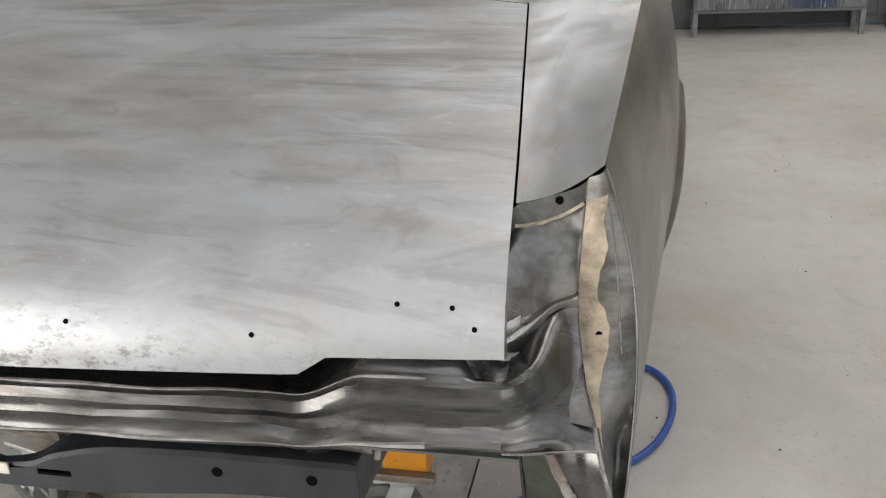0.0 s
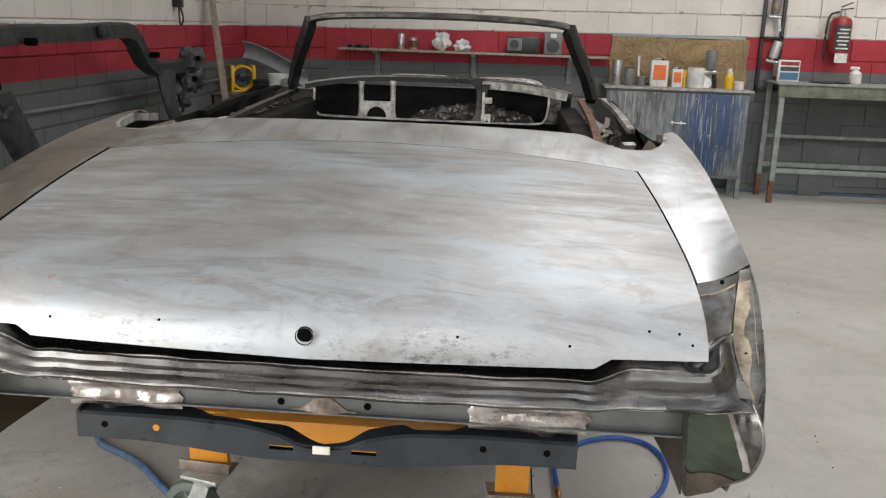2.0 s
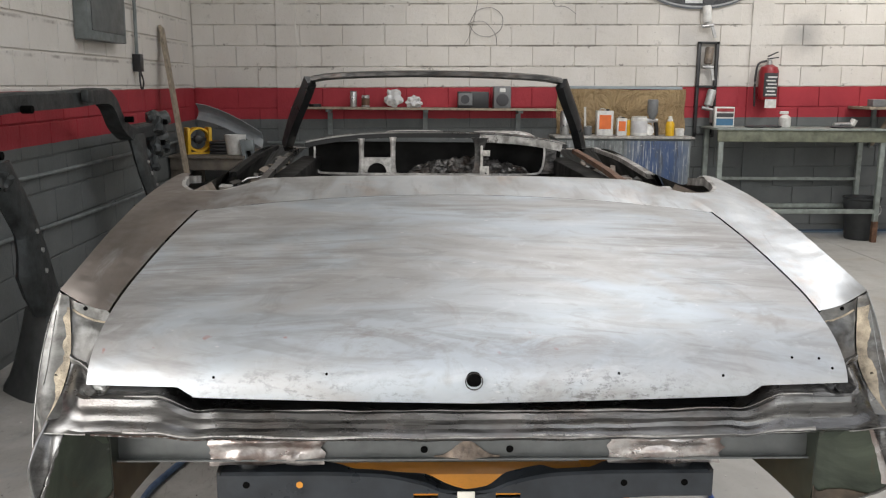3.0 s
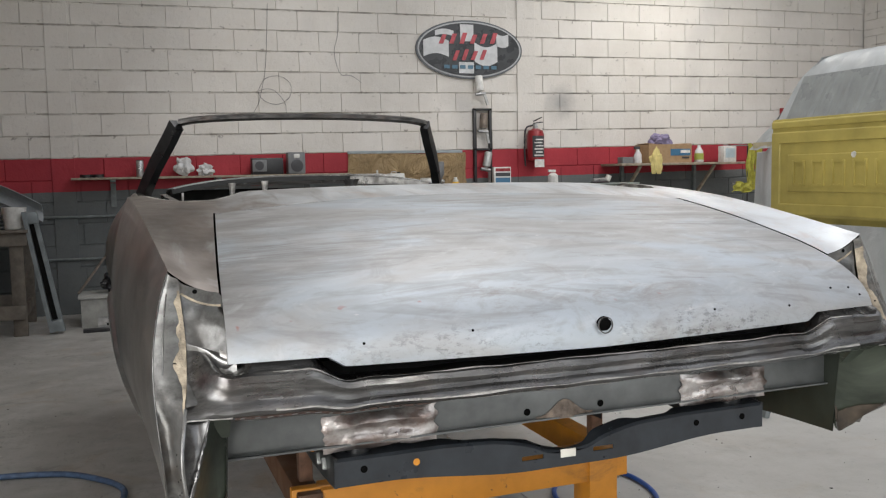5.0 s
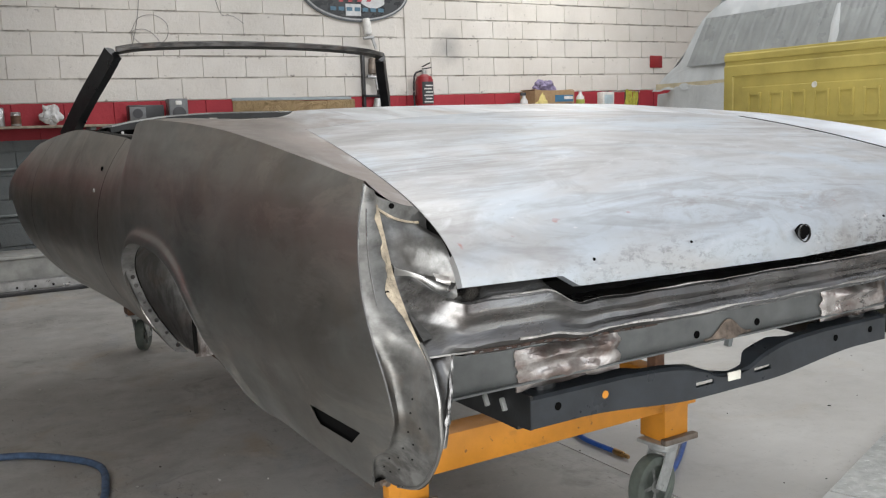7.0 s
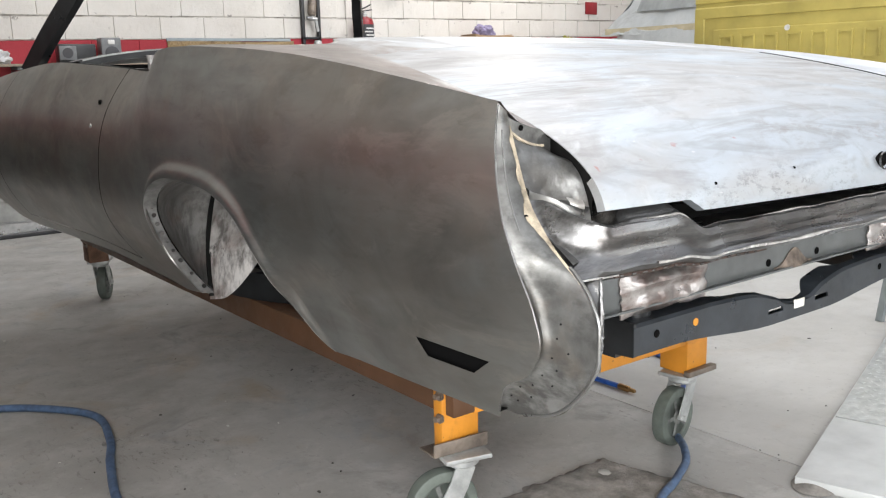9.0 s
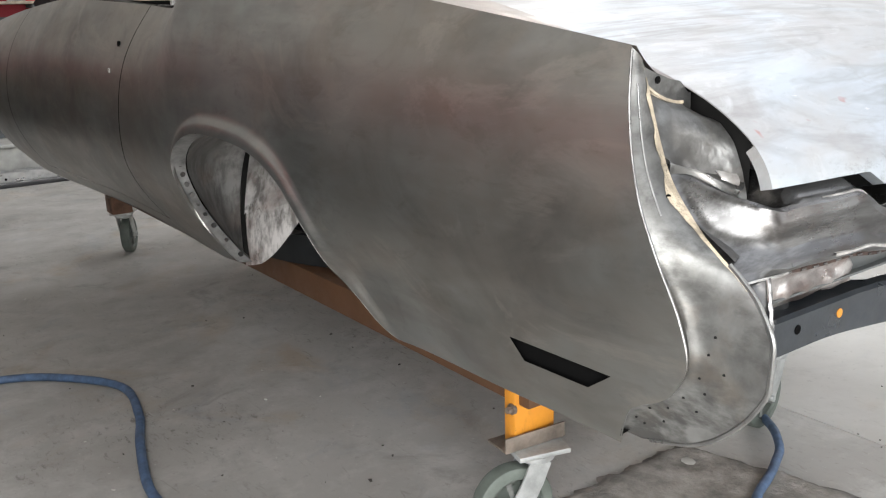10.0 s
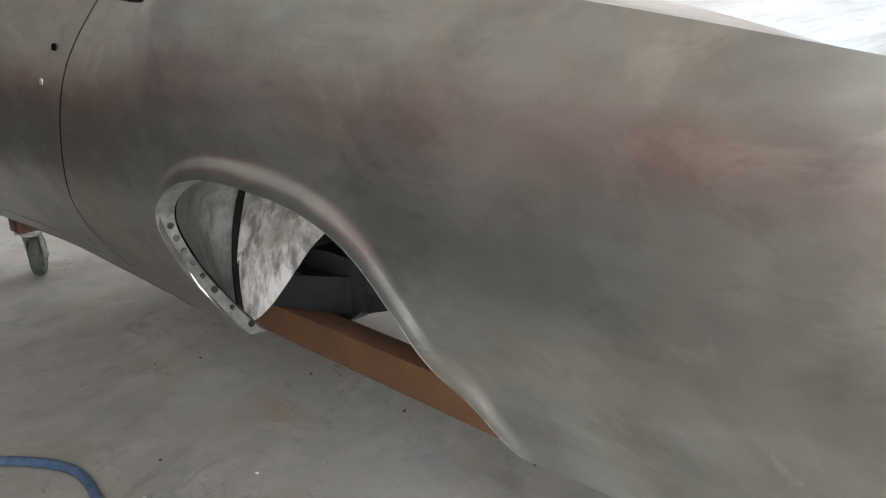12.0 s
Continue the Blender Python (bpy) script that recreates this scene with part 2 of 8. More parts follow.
def lid_metal():
    """The hand-sanded lid: soft blue-grey clouds, swept arcs, brown smears, scuffs by the rear lip."""
    n = Nodes("sanded_lid_steel")
    cloud = n.noise(1.6, 6, 0.56, at=n.mapped((1.0, 1.7, 1.3), (0, 0, 0.25)), distort=1.1)
    smear = n.noise(2.1, 7, 0.62, at=n.mapped((0.8, 3.4, 2.4), (0, 0, -0.10)), distort=1.3)
    c = n.ramp(cloud, [(0.32, (0.36, 0.35, 0.34)), (0.44, (0.44, 0.438, 0.435)), (0.54, (0.462, 0.495, 0.525)), (0.64, (0.485, 0.53, 0.572)), (0.76, (0.55, 0.575, 0.60))])
    arcs = n.noise(2.4, 4, 0.55, at=n.mapped((0.8, 3.6, 2.4), (0, 0, 0.06)), distort=2.0)
    c = n.mixed(n.math("MULTIPLY", n.ramp(arcs, [(0.54, 0.0), (0.62, 1.0), (0.70, 0.2)]), 0.42), c, (0.27, 0.262, 0.258))
    c = n.mixed(n.math("MULTIPLY", n.ramp(smear, [(0.52, 0.0), (0.72, 1.0)]), 0.42), c, (0.34, 0.322, 0.305))
    c = n.mixed(n.math("MULTIPLY", n.ramp(smear, [(0.28, 1.0), (0.44, 0.0)]), 0.35), c, (0.62, 0.635, 0.65))
    sand = n.noise(9.0, 6, 0.70, at=n.mapped((0.22, 3.0, 2.0), (0, 0, 0.035)), distort=0.5)
    swept = n.ramp(n.noise(1.4, 4, 0.55, at=n.mapped((1.0, 1.4, 1.0), (0, 0, 0.5)), distort=0.8), [(0.46, 0.0), (0.62, 1.0)])
    c = n.mixed(n.math("MULTIPLY", n.math("MULTIPLY", n.ramp(sand, [(0.50, 0.0), (0.62, 1.0)]), swept), 0.7), c, (0.30, 0.285, 0.275))
    c = n.mixed(n.math("MULTIPLY", n.math("MULTIPLY", n.ramp(sand, [(0.34, 1.0), (0.46, 0.0)]), swept), 0.35), c, (0.66, 0.67, 0.67))
    rubbed = n.ramp(n.noise(4.2, 7, 0.68, at=n.mapped((1.0, 1.8, 1.3), (0, 0, 0.9)), distort=1.6), [(0.60, 0.0), (0.72, 1.0)])
    c = n.mixed(n.math("MULTIPLY", rubbed, 0.42), c, (0.30, 0.27, 0.245))
    blotch = n.noise(8.5, 6, 0.66, at=n.mapped((0.8, 1.5, 1.2), (0, 0, -0.4)), distort=1.1)
    c = n.mixed(n.math("MULTIPLY", n.ramp(blotch, [(0.55, 0.0), (0.68, 1.0)]), 0.38), c, (0.31, 0.295, 0.285))
    c = n.mixed(n.math("MULTIPLY", n.ramp(blotch, [(0.30, 1.0), (0.43, 0.0)]), 0.40), c, (0.62, 0.64, 0.65))
    # small pale glints and scuffs, the glints put into the colour
    glint_scuff = n.ramp(n.noise(52, 3, 0.6, at=n.mapped((0.5, 1.4, 1.0), (0, 0, 0.1))), [(0.70, 0.0), (0.74, 1.0)])
    c = n.mixed(n.math("MULTIPLY", glint_scuff, 0.5), c, (0.70, 0.68, 0.67))
    fine = n.ramp(n.noise(70, 5, 0.7, at=n.mapped((0.7, 1.2, 1.0), (0, 0, 0.3))), [(0.60, 0.0), (0.74, 1.0)])
    c = n.mixed(n.math("MULTIPLY", fine, 0.22), c, (0.22, 0.21, 0.20))
    sep = n.node("ShaderNodeSeparateXYZ", Vector=n.co)
    y = sep.outputs["Y"]
    lip = n.ramp(n.math("ADD", n.math("MULTIPLY", y, 8.0), 1.9), [(0.40, 1.0), (0.70, 0.0)])
    scuff = n.ramp(n.noise(34, 6, 0.8, at=n.mapped((1.2, 2.0, 2.0), (0, 0, 0.2)), distort=0.25), [(0.52, 0.0), (0.60, 1.0)])
    where = n.ramp(n.noise(2.6, 3, 0.5), [(0.46, 0.0), (0.56, 1.0)])
    c = n.mixed(n.math("MULTIPLY", n.math("MULTIPLY", lip, scuff), n.math("MULTIPLY", where, 0.75)), c, (0.12, 0.115, 0.11))
    band = n.ramp(n.math("ADD", n.math("MULTIPLY", y, 4.0), 0.9), [(0.20, 0.0), (0.40, 1.0), (0.62, 1.0), (0.85, 0.0)])
    brown = n.ramp(n.noise(6.5, 8, 0.75, at=n.mapped((0.7, 2.2, 1.4)), distort=1.0), [(0.50, 0.0), (0.62, 1.0)])
    near = n.ramp(n.math("ABSOLUTE", n.math("ADD", sep.outputs["X"], 0.02)), [(0.20, 1.0), (0.42, 0.0)])
    c = n.mixed(n.math("MULTIPLY", n.math("MULTIPLY", brown, band), n.math("MULTIPLY", near, 0.5)), c, (0.27, 0.225, 0.20))
    pink = n.ramp(n.noise(19, 2, 0.5), [(0.68, 0.0), (0.71, 1.0)])
    row = n.ramp(n.math("ABSOLUTE", n.math("ADD", y, 0.115)), [(0.014, 1.0), (0.034, 0.0)])
    c = n.mixed(n.math("MULTIPLY", n.math("MULTIPLY", pink, row), 0.7), c, (0.42, 0.16, 0.13))
    r = n.ramp(n.noise(1.9, 7, 0.62, at=n.mapped((1.0, 2.0, 1.6), (0, 0, 0.4)), distort=1.4), [(0.28, 0.36), (0.5, 0.47), (0.74, 0.60)])
    h = n.math("ADD", n.math("MULTIPLY", n.noise(2.6, 4, 0.5), 5.0), n.math("MULTIPLY", sand, 0.05))
    n.bump(h, 0.10, 0.01)
    return n.out(c, r, 0.80)


LID_METAL = lid_metal()


def top_metal():
    """Glossy ground steel: long wiping streaks; brown and blue reflections put into the colour."""
    n = Nodes("ground_top_steel")
    cloud = n.noise(3.2, 6, 0.52, at=n.mapped((1.8, 0.7, 1.2), (0, 0, 0.25)), distort=0.9)
    warm = n.noise(2.6, 7, 0.62, at=n.mapped((1.5, 0.8, 1.0), (0, 0, -0.2)), distort=1.9)
    wipe = n.noise(6.0, 7, 0.66, at=n.mapped((3.6, 0.5, 2.0), (0, 0, 0.2)), distort=0.6)
    c = n.ramp(cloud, [(0.28, (0.40, 0.395, 0.39)), (0.44, (0.53, 0.535, 0.54)), (0.56, (0.61, 0.635, 0.66)), (0.70, (0.70, 0.715, 0.73))])
    c = n.mixed(n.math("MULTIPLY", n.ramp(warm, [(0.54, 0.0), (0.68, 1.0)]), 0.42), c, (0.52, 0.40, 0.33))
    c = n.mixed(n.math("MULTIPLY", n.ramp(wipe, [(0.56, 0.0), (0.70, 1.0)]), 0.35), c, (0.20, 0.185, 0.175))
    c = n.mixed(n.math("MULTIPLY", n.ramp(wipe, [(0.28, 1.0), (0.42, 0.0)]), 0.35), c, (0.66, 0.65, 0.64))
    # left flank browner: the dark reflection there put into the colour
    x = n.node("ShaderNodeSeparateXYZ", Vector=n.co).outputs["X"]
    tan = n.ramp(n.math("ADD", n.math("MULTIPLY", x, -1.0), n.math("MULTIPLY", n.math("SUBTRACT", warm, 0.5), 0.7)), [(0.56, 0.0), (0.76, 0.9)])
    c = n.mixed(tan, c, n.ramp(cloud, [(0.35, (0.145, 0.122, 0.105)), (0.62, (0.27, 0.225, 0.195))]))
    r = n.ramp(n.noise(4.2, 8, 0.68, at=n.mapped((1.4, 1.0, 1.2), (0, 0, 0.6)), distort=1.2), [(0.30, 0.33), (0.5, 0.41), (0.72, 0.53)])
    n.bump(n.math("ADD", n.math("MULTIPLY", n.noise(3.4, 3), 5.0), n.math("MULTIPLY", n.noise(11, 4, 0.55), 0.6)), 0.34, 0.01)
    return n.out(c, r, 0.92)


TOP_METAL = top_metal()
SIDE_METAL = bare_metal("sanded_side_steel", (0.342, 0.350, 0.336), (0.22, 0.217, 0.205), 0.31, streak=(1.2, 0.6, 3), stain=(0.31, 0.235, 0.17), amount=0.35, wave=0.10, metal=0.92, hazed=True, dents=0.22, cloudy=2.2)
WHEEL_METAL = bare_metal("grey_wheel_house_steel", (0.25, 0.245, 0.235), (0.11, 0.105, 0.10), 0.45, streak=(4, 4, 2), amount=0.8, wave=0.15, metal=0.3, dents=0.5, cloudy=6.0)
BRIGHT_METAL = bare_metal("bright_ground_steel", (0.33, 0.33, 0.322), (0.085, 0.083, 0.08), 0.30, streak=(1.5, 1.5, 1.5), stain=(0.34, 0.25, 0.19), amount=0.4, wave=0.2, metal=0.9, dents=0.3)
FLANGE_METAL = bare_metal("ground_flange_steel", (0.225, 0.225, 0.216), (0.08, 0.078, 0.074), 0.44, streak=(1.5, 1.5, 3), stain=(0.19, 0.155, 0.12), amount=0.9, wave=0.24, metal=0.7, dents=1.2, cloudy=8.0)
POCKET_METAL = bare_metal("hammered_pocket_steel", (0.23, 0.232, 0.226), (0.07, 0.067, 0.063), 0.36, streak=(1.5, 1.5, 1.5), stain=(0.22, 0.175, 0.135), amount=0.8, wave=0.32, metal=0.75, dents=1.6, cloudy=9.0)
SCRAPED = bare_metal("scraped_shell_steel", (0.70, 0.68, 0.66), (0.17, 0.16, 0.15), 0.34, streak=(5, 5, 1.2), stain=(0.30, 0.18, 0.155), amount=0.9, wave=0.35, metal=0.4, dents=0.8, cloudy=7.0)
RAIL_METAL = bare_metal("worn_rail_steel", (0.19, 0.188, 0.185), (0.055, 0.053, 0.051), 0.30, streak=(1.0, 6, 6), stain=(0.15, 0.11, 0.095), amount=0.6, wave=0.12, metal=0.95, dents=0.5)
PATCH_METAL = bare_metal("ground_weld_patch", (0.62, 0.60, 0.585), (0.24, 0.185, 0.165), 0.30, streak=(1.5, 2, 3), stain=(0.33, 0.19, 0.15), amount=0.8, wave=0.6, metal=0.9, dents=1.5, cloudy=9.0)
PRIMER = plain("grey_primer_beam", (0.15, 0.158, 0.158), 0.36, 0.45, 0.35, 7)
GREEN = plain("faded_green_primer", (0.064, 0.078, 0.059), 0.36, 0.2, 0.6, 5)


def stained_primer():
    """Old green primer gone dark, with rust runs and pale scrapes."""
    n = Nodes("stained_green_primer")
    c = n.ramp(n.noise(3.5, 7, 0.65, distort=0.8), [(0.32, (0.022, 0.026, 0.021)), (0.52, (0.066, 0.080, 0.058)), (0.72, (0.125, 0.140, 0.112))])
    c = n.mixed(n.ramp(n.noise(7, 8, 0.7, at=n.mapped((1, 1, 0.5)), distort=1.0), [(0.58, 0.0), (0.70, 0.7)]), c, (0.085, 0.048, 0.026))
    c = n.mixed(n.ramp(n.noise(14, 6, 0.7, distort=0.6), [(0.66, 0.0), (0.74, 0.5)]), c, (0.22, 0.23, 0.21))
    n.bump(n.noise(18, 6, 0.65), 0.3, 0.006)
    return n.out(c, n.ramp(n.noise(6, 5), [(0.3, 0.28), (0.7, 0.5)]), 0.25)


STAINEDGREEN = stained_primer()
BLACK = plain("black_chassis_paint", (0.012, 0.013, 0.014), 0.38, 0.0, 0.4, 20)
# near-black, barely glossy, for dark parts, gaps and the interior
DARK = plain("near_black_metal", (0.009, 0.0088, 0.0085), 0.6, 0.15, 0.6, 8)
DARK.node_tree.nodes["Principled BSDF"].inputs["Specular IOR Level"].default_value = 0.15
BARBLACK = plain("satin_blue_black_paint", (0.022, 0.026, 0.031), 0.35, 0.0, 0.3, 18)
# near-black discs and sheets in this stand in for the shade inside holes
VOID = plain("hole_shade_black", (0.003, 0.003, 0.003), 0.9, 0, 0.0)
VOID.node_tree.nodes["Principled BSDF"].inputs["Specular IOR Level"].default_value = 0.05
SEALER = plain("tan_seam_sealer", (0.37, 0.312, 0.23), 0.6, 0.0, 0.6, 26, 0.9)


def chipped(name, colour, under, rough=0.42, amount=0.55):
    """Brushed paint with grime and chips down to the steel."""
    n = Nodes(name)
    c = n.ramp(n.noise(6, 6, 0.6), [(0.3, tuple(0.75 * v for v in colour)), (0.7, tuple(1.12 * v for v in colour))])
    grime = n.ramp(n.noise(4.5, 8, 0.7, distort=0.5), [(0.55, 0.0), (0.70, 1.0)])
    c = n.mixed(n.math("MULTIPLY", grime, amount), c, under)
    chip = n.ramp(n.noise(38, 5, 0.65), [(0.66, 0.0), (0.70, 1.0)])
    c = n.mixed(n.math("MULTIPLY", chip, 0.8), c, under)
    n.bump(n.math("ADD", chip, n.noise(60, 3)), 0.15, 0.003)
    return n.out(c, n.ramp(n.noise(11, 4), [(0.3, rough - 0.1), (0.7, rough + 0.15)]), 0.0)


ORANGE = chipped("orange_cart_paint", (0.62, 0.25, 0.025), (0.10, 0.055, 0.03))
RUST = plain("rusty_brown_steel", (0.15, 0.08, 0.05), 0.7, 0.2, 0.5, 16, 0.3)
GALV = plain("galvanised_steel", (0.42, 0.43, 0.42), 0.45, 0.45, 0.25, 25)
RUBBER = plain("grey_green_rubber_wheel", (0.095, 0.11, 0.095), 0.6, 0, 0.4, 12, 0.2)
HOSE = plain("dusty_blue_hose", (0.07, 0.115, 0.20), 0.5, 0, 0.4, 30)
BLUEHOSE = plain("bright_blue_hose", (0.02, 0.075, 0.30), 0.4, 0, 0.3, 30)
BRASS = plain("brass", (0.42, 0.25, 0.10), 0.35, 0.9, 0.2, 30)
WORNBLACK = bare_metal("worn_black_steel", (0.15, 0.145, 0.14), (0.02, 0.02, 0.02), 0.4, streak=(2, 5, 5), stain=(0.12, 0.07, 0.05), amount=0.9, wave=0.1, metal=0.6)
TARNISHED = plain("tarnished_latch_steel", (0.20, 0.16, 0.13), 0.5, 0.5, 0.6, 40, 0.3)
DIRTYSTEEL = plain("dirty_bare_steel", (0.20, 0.165, 0.135), 0.5, 0.4, 0.5, 14, 0.3)

# ---- the workshop ----
def concrete(name, k):
    """Dusty concrete; k is how clean it is."""
    n = Nodes(name)
    a = n.noise(0.9, 7, 0.6, distort=0.5)
    b = n.noise(7, 6, 0.65)
    d = n.noise(45, 4, 0.6)
    c = n.ramp(a, [(0.28, (0.42 * k, 0.405 * k, 0.375 * k)), (0.5, (0.52 * k, 0.505 * k, 0.475 * k)), (0.72, (0.60 * k, 0.59 * k, 0.56 * k))])
    c = n.mixed(n.math("MULTIPLY", n.ramp(b, [(0.55, 0.0), (0.75, 1.0)]), 0.4 if k < 0.8 else 0.22), c, (0.24, 0.225, 0.2))
    c = n.mixed(n.math("MULTIPLY", n.ramp(n.noise(1.6, 5, 0.6, distort=1.0), [(0.56, 0.0), (0.70, 1.0)]), 0.55 if k < 0.8 else 0.3), c, (0.37, 0.285, 0.19))
    c = n.mixed(n.math("MULTIPLY", n.ramp(n.noise(2.3, 7, 0.68, distort=1.4), [(0.56, 0.0), (0.66, 1.0)]), 0.45 if k < 0.8 else 0.12), c, (0.30, 0.315, 0.33))
    scuff = n.ramp(n.noise(9, 8, 0.78, at=n.mapped((2.6, 0.8, 1), (0, 0, 0.7)), distort=1.5), [(0.58, 0.0), (0.68, 1.0)])
    c = n.mixed(n.math("MULTIPLY", scuff, 0.65 if k < 0.8 else 0.2), c, (0.20, 0.185, 0.165))
    c = n.mixed(n.math("MULTIPLY", n.ramp(d, [(0.62, 0.0), (0.72, 1.0)]), 0.35), c, (0.16, 0.15, 0.14))
    dust = n.ramp(n.noise(3.6, 9, 0.72, distort=0.2), [(0.48, 0.0), (0.72, 1.0)])
    c = n.mixed(n.math("MULTIPLY", dust, 0.4 if k < 0.8 else 0.15), c, (0.68, 0.67, 0.65))
    oil = n.ramp(n.noise(3.4, 7, 0.66, distort=0.8), [(0.58, 0.0), (0.68, 1.0)])
    c = n.mixed(n.math("MULTIPLY", oil, 0.5 if k < 0.8 else 0.15), c, (0.19, 0.18, 0.165))
    gouge = n.ramp(n.noise(30, 6, 0.8, at=n.mapped((1.6, 0.6, 1), (0, 0, -0.5)), distort=0.5), [(0.56, 0.0), (0.64, 1.0)])
    patchy = n.ramp(n.noise(1.5, 4, 0.55, at=n.mapped((1, 1, 1), (0, 0, 0.4))), [(0.50, 0.0), (0.62, 1.0)])
    c = n.mixed(n.math("MULTIPLY", n.math("MULTIPLY", gouge, patchy), 0.75 if k < 0.8 else 0.25), c, (0.13, 0.12, 0.105))
    grit = n.ramp(n.noise(62, 3, 0.6), [(0.68, 0.0), (0.73, 1.0)])
    c = n.mixed(n.math("MULTIPLY", grit, 0.5 if k < 0.8 else 0.15), c, (0.62, 0.60, 0.57))
    n.bump(n.math("ADD", d, b), 0.12, 0.004)
    return n.out(c, n.ramp(b, [(0.3, 0.40), (0.7, 0.66)]), 0.0)


def block_paint():
    n = Nodes("painted_block_wall")
    g = n.node("ShaderNodeNewGeometry")
    s = n.node("ShaderNodeSeparateXYZ", Vector=g.outputs["Position"])
    rag = n.math("MULTIPLY", n.math("SUBTRACT", n.noise(9, 3, at=g.outputs["Position"]), 0.5), 0.012)
    h = n.math("ADD", n.math("SUBTRACT", s.outputs["Z"], n.math("MULTIPLY", s.outputs["X"], 0.011)), rag)
    grime = n.noise(1.7, 7, 0.65, at=g.outputs["Position"])
    fine = n.noise(30, 5, 0.6, at=g.outputs["Position"])
    rnd = n.node("ShaderNodeObjectInfo").outputs["Random"]
    white = n.mixed(n.math("MULTIPLY", rnd, 0.5), n.ramp(grime, [(0.25, (0.60, 0.565, 0.52)), (0.7, (0.72, 0.69, 0.65))]), (0.60, 0.575, 0.535))
    spots = n.ramp(n.noise(6, 6, 0.7, at=g.outputs["Position"]), [(0.64, 0.0), (0.70, 1.0)])
    white = n.mixed(n.math("MULTIPLY", spots, 0.45), white, (0.33, 0.31, 0.29))
    pits = n.ramp(n.noise(24, 4, 0.75, at=g.outputs["Position"], distort=0.4), [(0.66, 0.0), (0.70, 1.0)])
    worn = n.ramp(n.noise(1.9, 3, 0.5, at=g.outputs["Position"]), [(0.46, 0.0), (0.62, 1.0)])
    white = n.mixed(n.math("MULTIPLY", n.math("MULTIPLY", pits, worn), 0.8), white, (0.16, 0.15, 0.14))
    white = n.mixed(n.math("MULTIPLY", n.ramp(n.noise(0.8, 3, 0.4, at=g.outputs["Position"]), [(0.60, 0.0), (0.70, 1.0)]), 0.25), white, (0.36, 0.36, 0.37))
    # broken shade along the bed joints put into the colour, small chips beside
    lift = n.math("ADD", n.math("SUBTRACT", s.outputs["Z"], n.math("MULTIPLY", s.outputs["X"], 0.011)), 0.2125 * 10 - 1.545)
    off = n.math("PINGPONG", lift, 0.10625)
    run = n.ramp(n.noise(2.6, 6, 0.7, at=g.outputs["Position"]), [(0.46, 0.0), (0.60, 1.0)])
    edge = n.ramp(n.math("ADD", off, n.math("MULTIPLY", n.math("SUBTRACT", n.noise(40, 4, 0.7, at=g.outputs["Position"]), 0.5), 0.022)), [(0.006, 1.0), (0.013, 0.0)])
    white = n.mixed(n.math("MULTIPLY", n.math("MULTIPLY", edge, run), 0.75), white, (0.24, 0.215, 0.19))
    chip = n.math("MULTIPLY", n.ramp(n.noise(17, 3, 0.6, at=g.outputs["Position"]), [(0.66, 0.0), (0.69, 1.0)]), n.ramp(off, [(0.015, 1.0), (0.05, 0.0)]))
    white = n.mixed(n.math("MULTIPLY", chip, 0.8), white, (0.20, 0.18, 0.16))
    # one grey soot mark high on the wall
    d = n.t.nodes.new("ShaderNodeVectorMath")
    d.operation = "DISTANCE"
    n.put(d.inputs[0], g.outputs["Position"])
    d.inputs[1].default_value = (3.98, 7.45, 2.12)
    soot = n.ramp(n.math("ADD", d.outputs["Value"], n.math("MULTIPLY", n.math("SUBTRACT", n.noise(7, 4, 0.6, at=g.outputs["Position"]), 0.5), 0.2)), [(0.03, 1.0), (0.24, 0.0)])
    white = n.mixed(n.math("MULTIPLY", soot, 0.6), white, (0.22, 0.22, 0.225))
    red = n.ramp(grime, [(0.3, (0.28, 0.018, 0.03)), (0.7, (0.40, 0.032, 0.046))])
    grey = n.ramp(grime, [(0.3, (0.095, 0.105, 0.105)), (0.7, (0.145, 0.155, 0.155))])
    c = n.mixed(n.math("GREATER_THAN", h, 1.545), red, white)
    c = n.mixed(n.math("LESS_THAN", h, 1.222), c, grey)
    n.bump(n.math("ADD", fine, n.math("MULTIPLY", n.noise(9, 6, 0.7, at=g.outputs["Position"]), 1.6)), 0.5, 0.008)
    return n.out(c, 0.7, 0.0)


FLOOR_MAT = concrete("dusty_concrete_floor", 0.86)
WORN_FLOOR_MAT = concrete("dirty_concrete_floor", 0.74)
WALL_MAT = block_paint()
JOINT_MAT = plain("floor_joint_dirt", (0.10, 0.095, 0.085), 0.9)
CEILING_MAT = plain("pale_sheet_ceiling", (0.74, 0.74, 0.73), 0.6, 0, 0.1, 3)

X0, X1, Y0, Y1, TOP = -2.40, 8.60, -8.0, 7.45, 4.9
bm = bm_new()
box(bm, X0 - 0.3, X1 + 0.3, Y0 - 0.3, Y1 + 0.3, -0.25, -0.012)
floor = structure("floor", bm, JOINT_MAT, "pale dusty concrete workshop floor with a straight joint", "floor")
for xa, xb in ((X0 - 0.2, 0.527), (0.533, 4.2), (4.206, X1 + 0.2)):
    bm = bm_new()
    box(bm, xa, xb, Y0 - 0.2, Y1 + 0.2, -0.1, 0.0)
    part("slab", bm, WORN_FLOOR_MAT if xb < 1 else FLOOR_MAT, floor, smooth=False)
bm = bm_new()
box(bm, -60, 60, -80, 80, -0.4, -0.26)
structure("ground", bm, JOINT_MAT, "bare ground round the workshop", "ground")

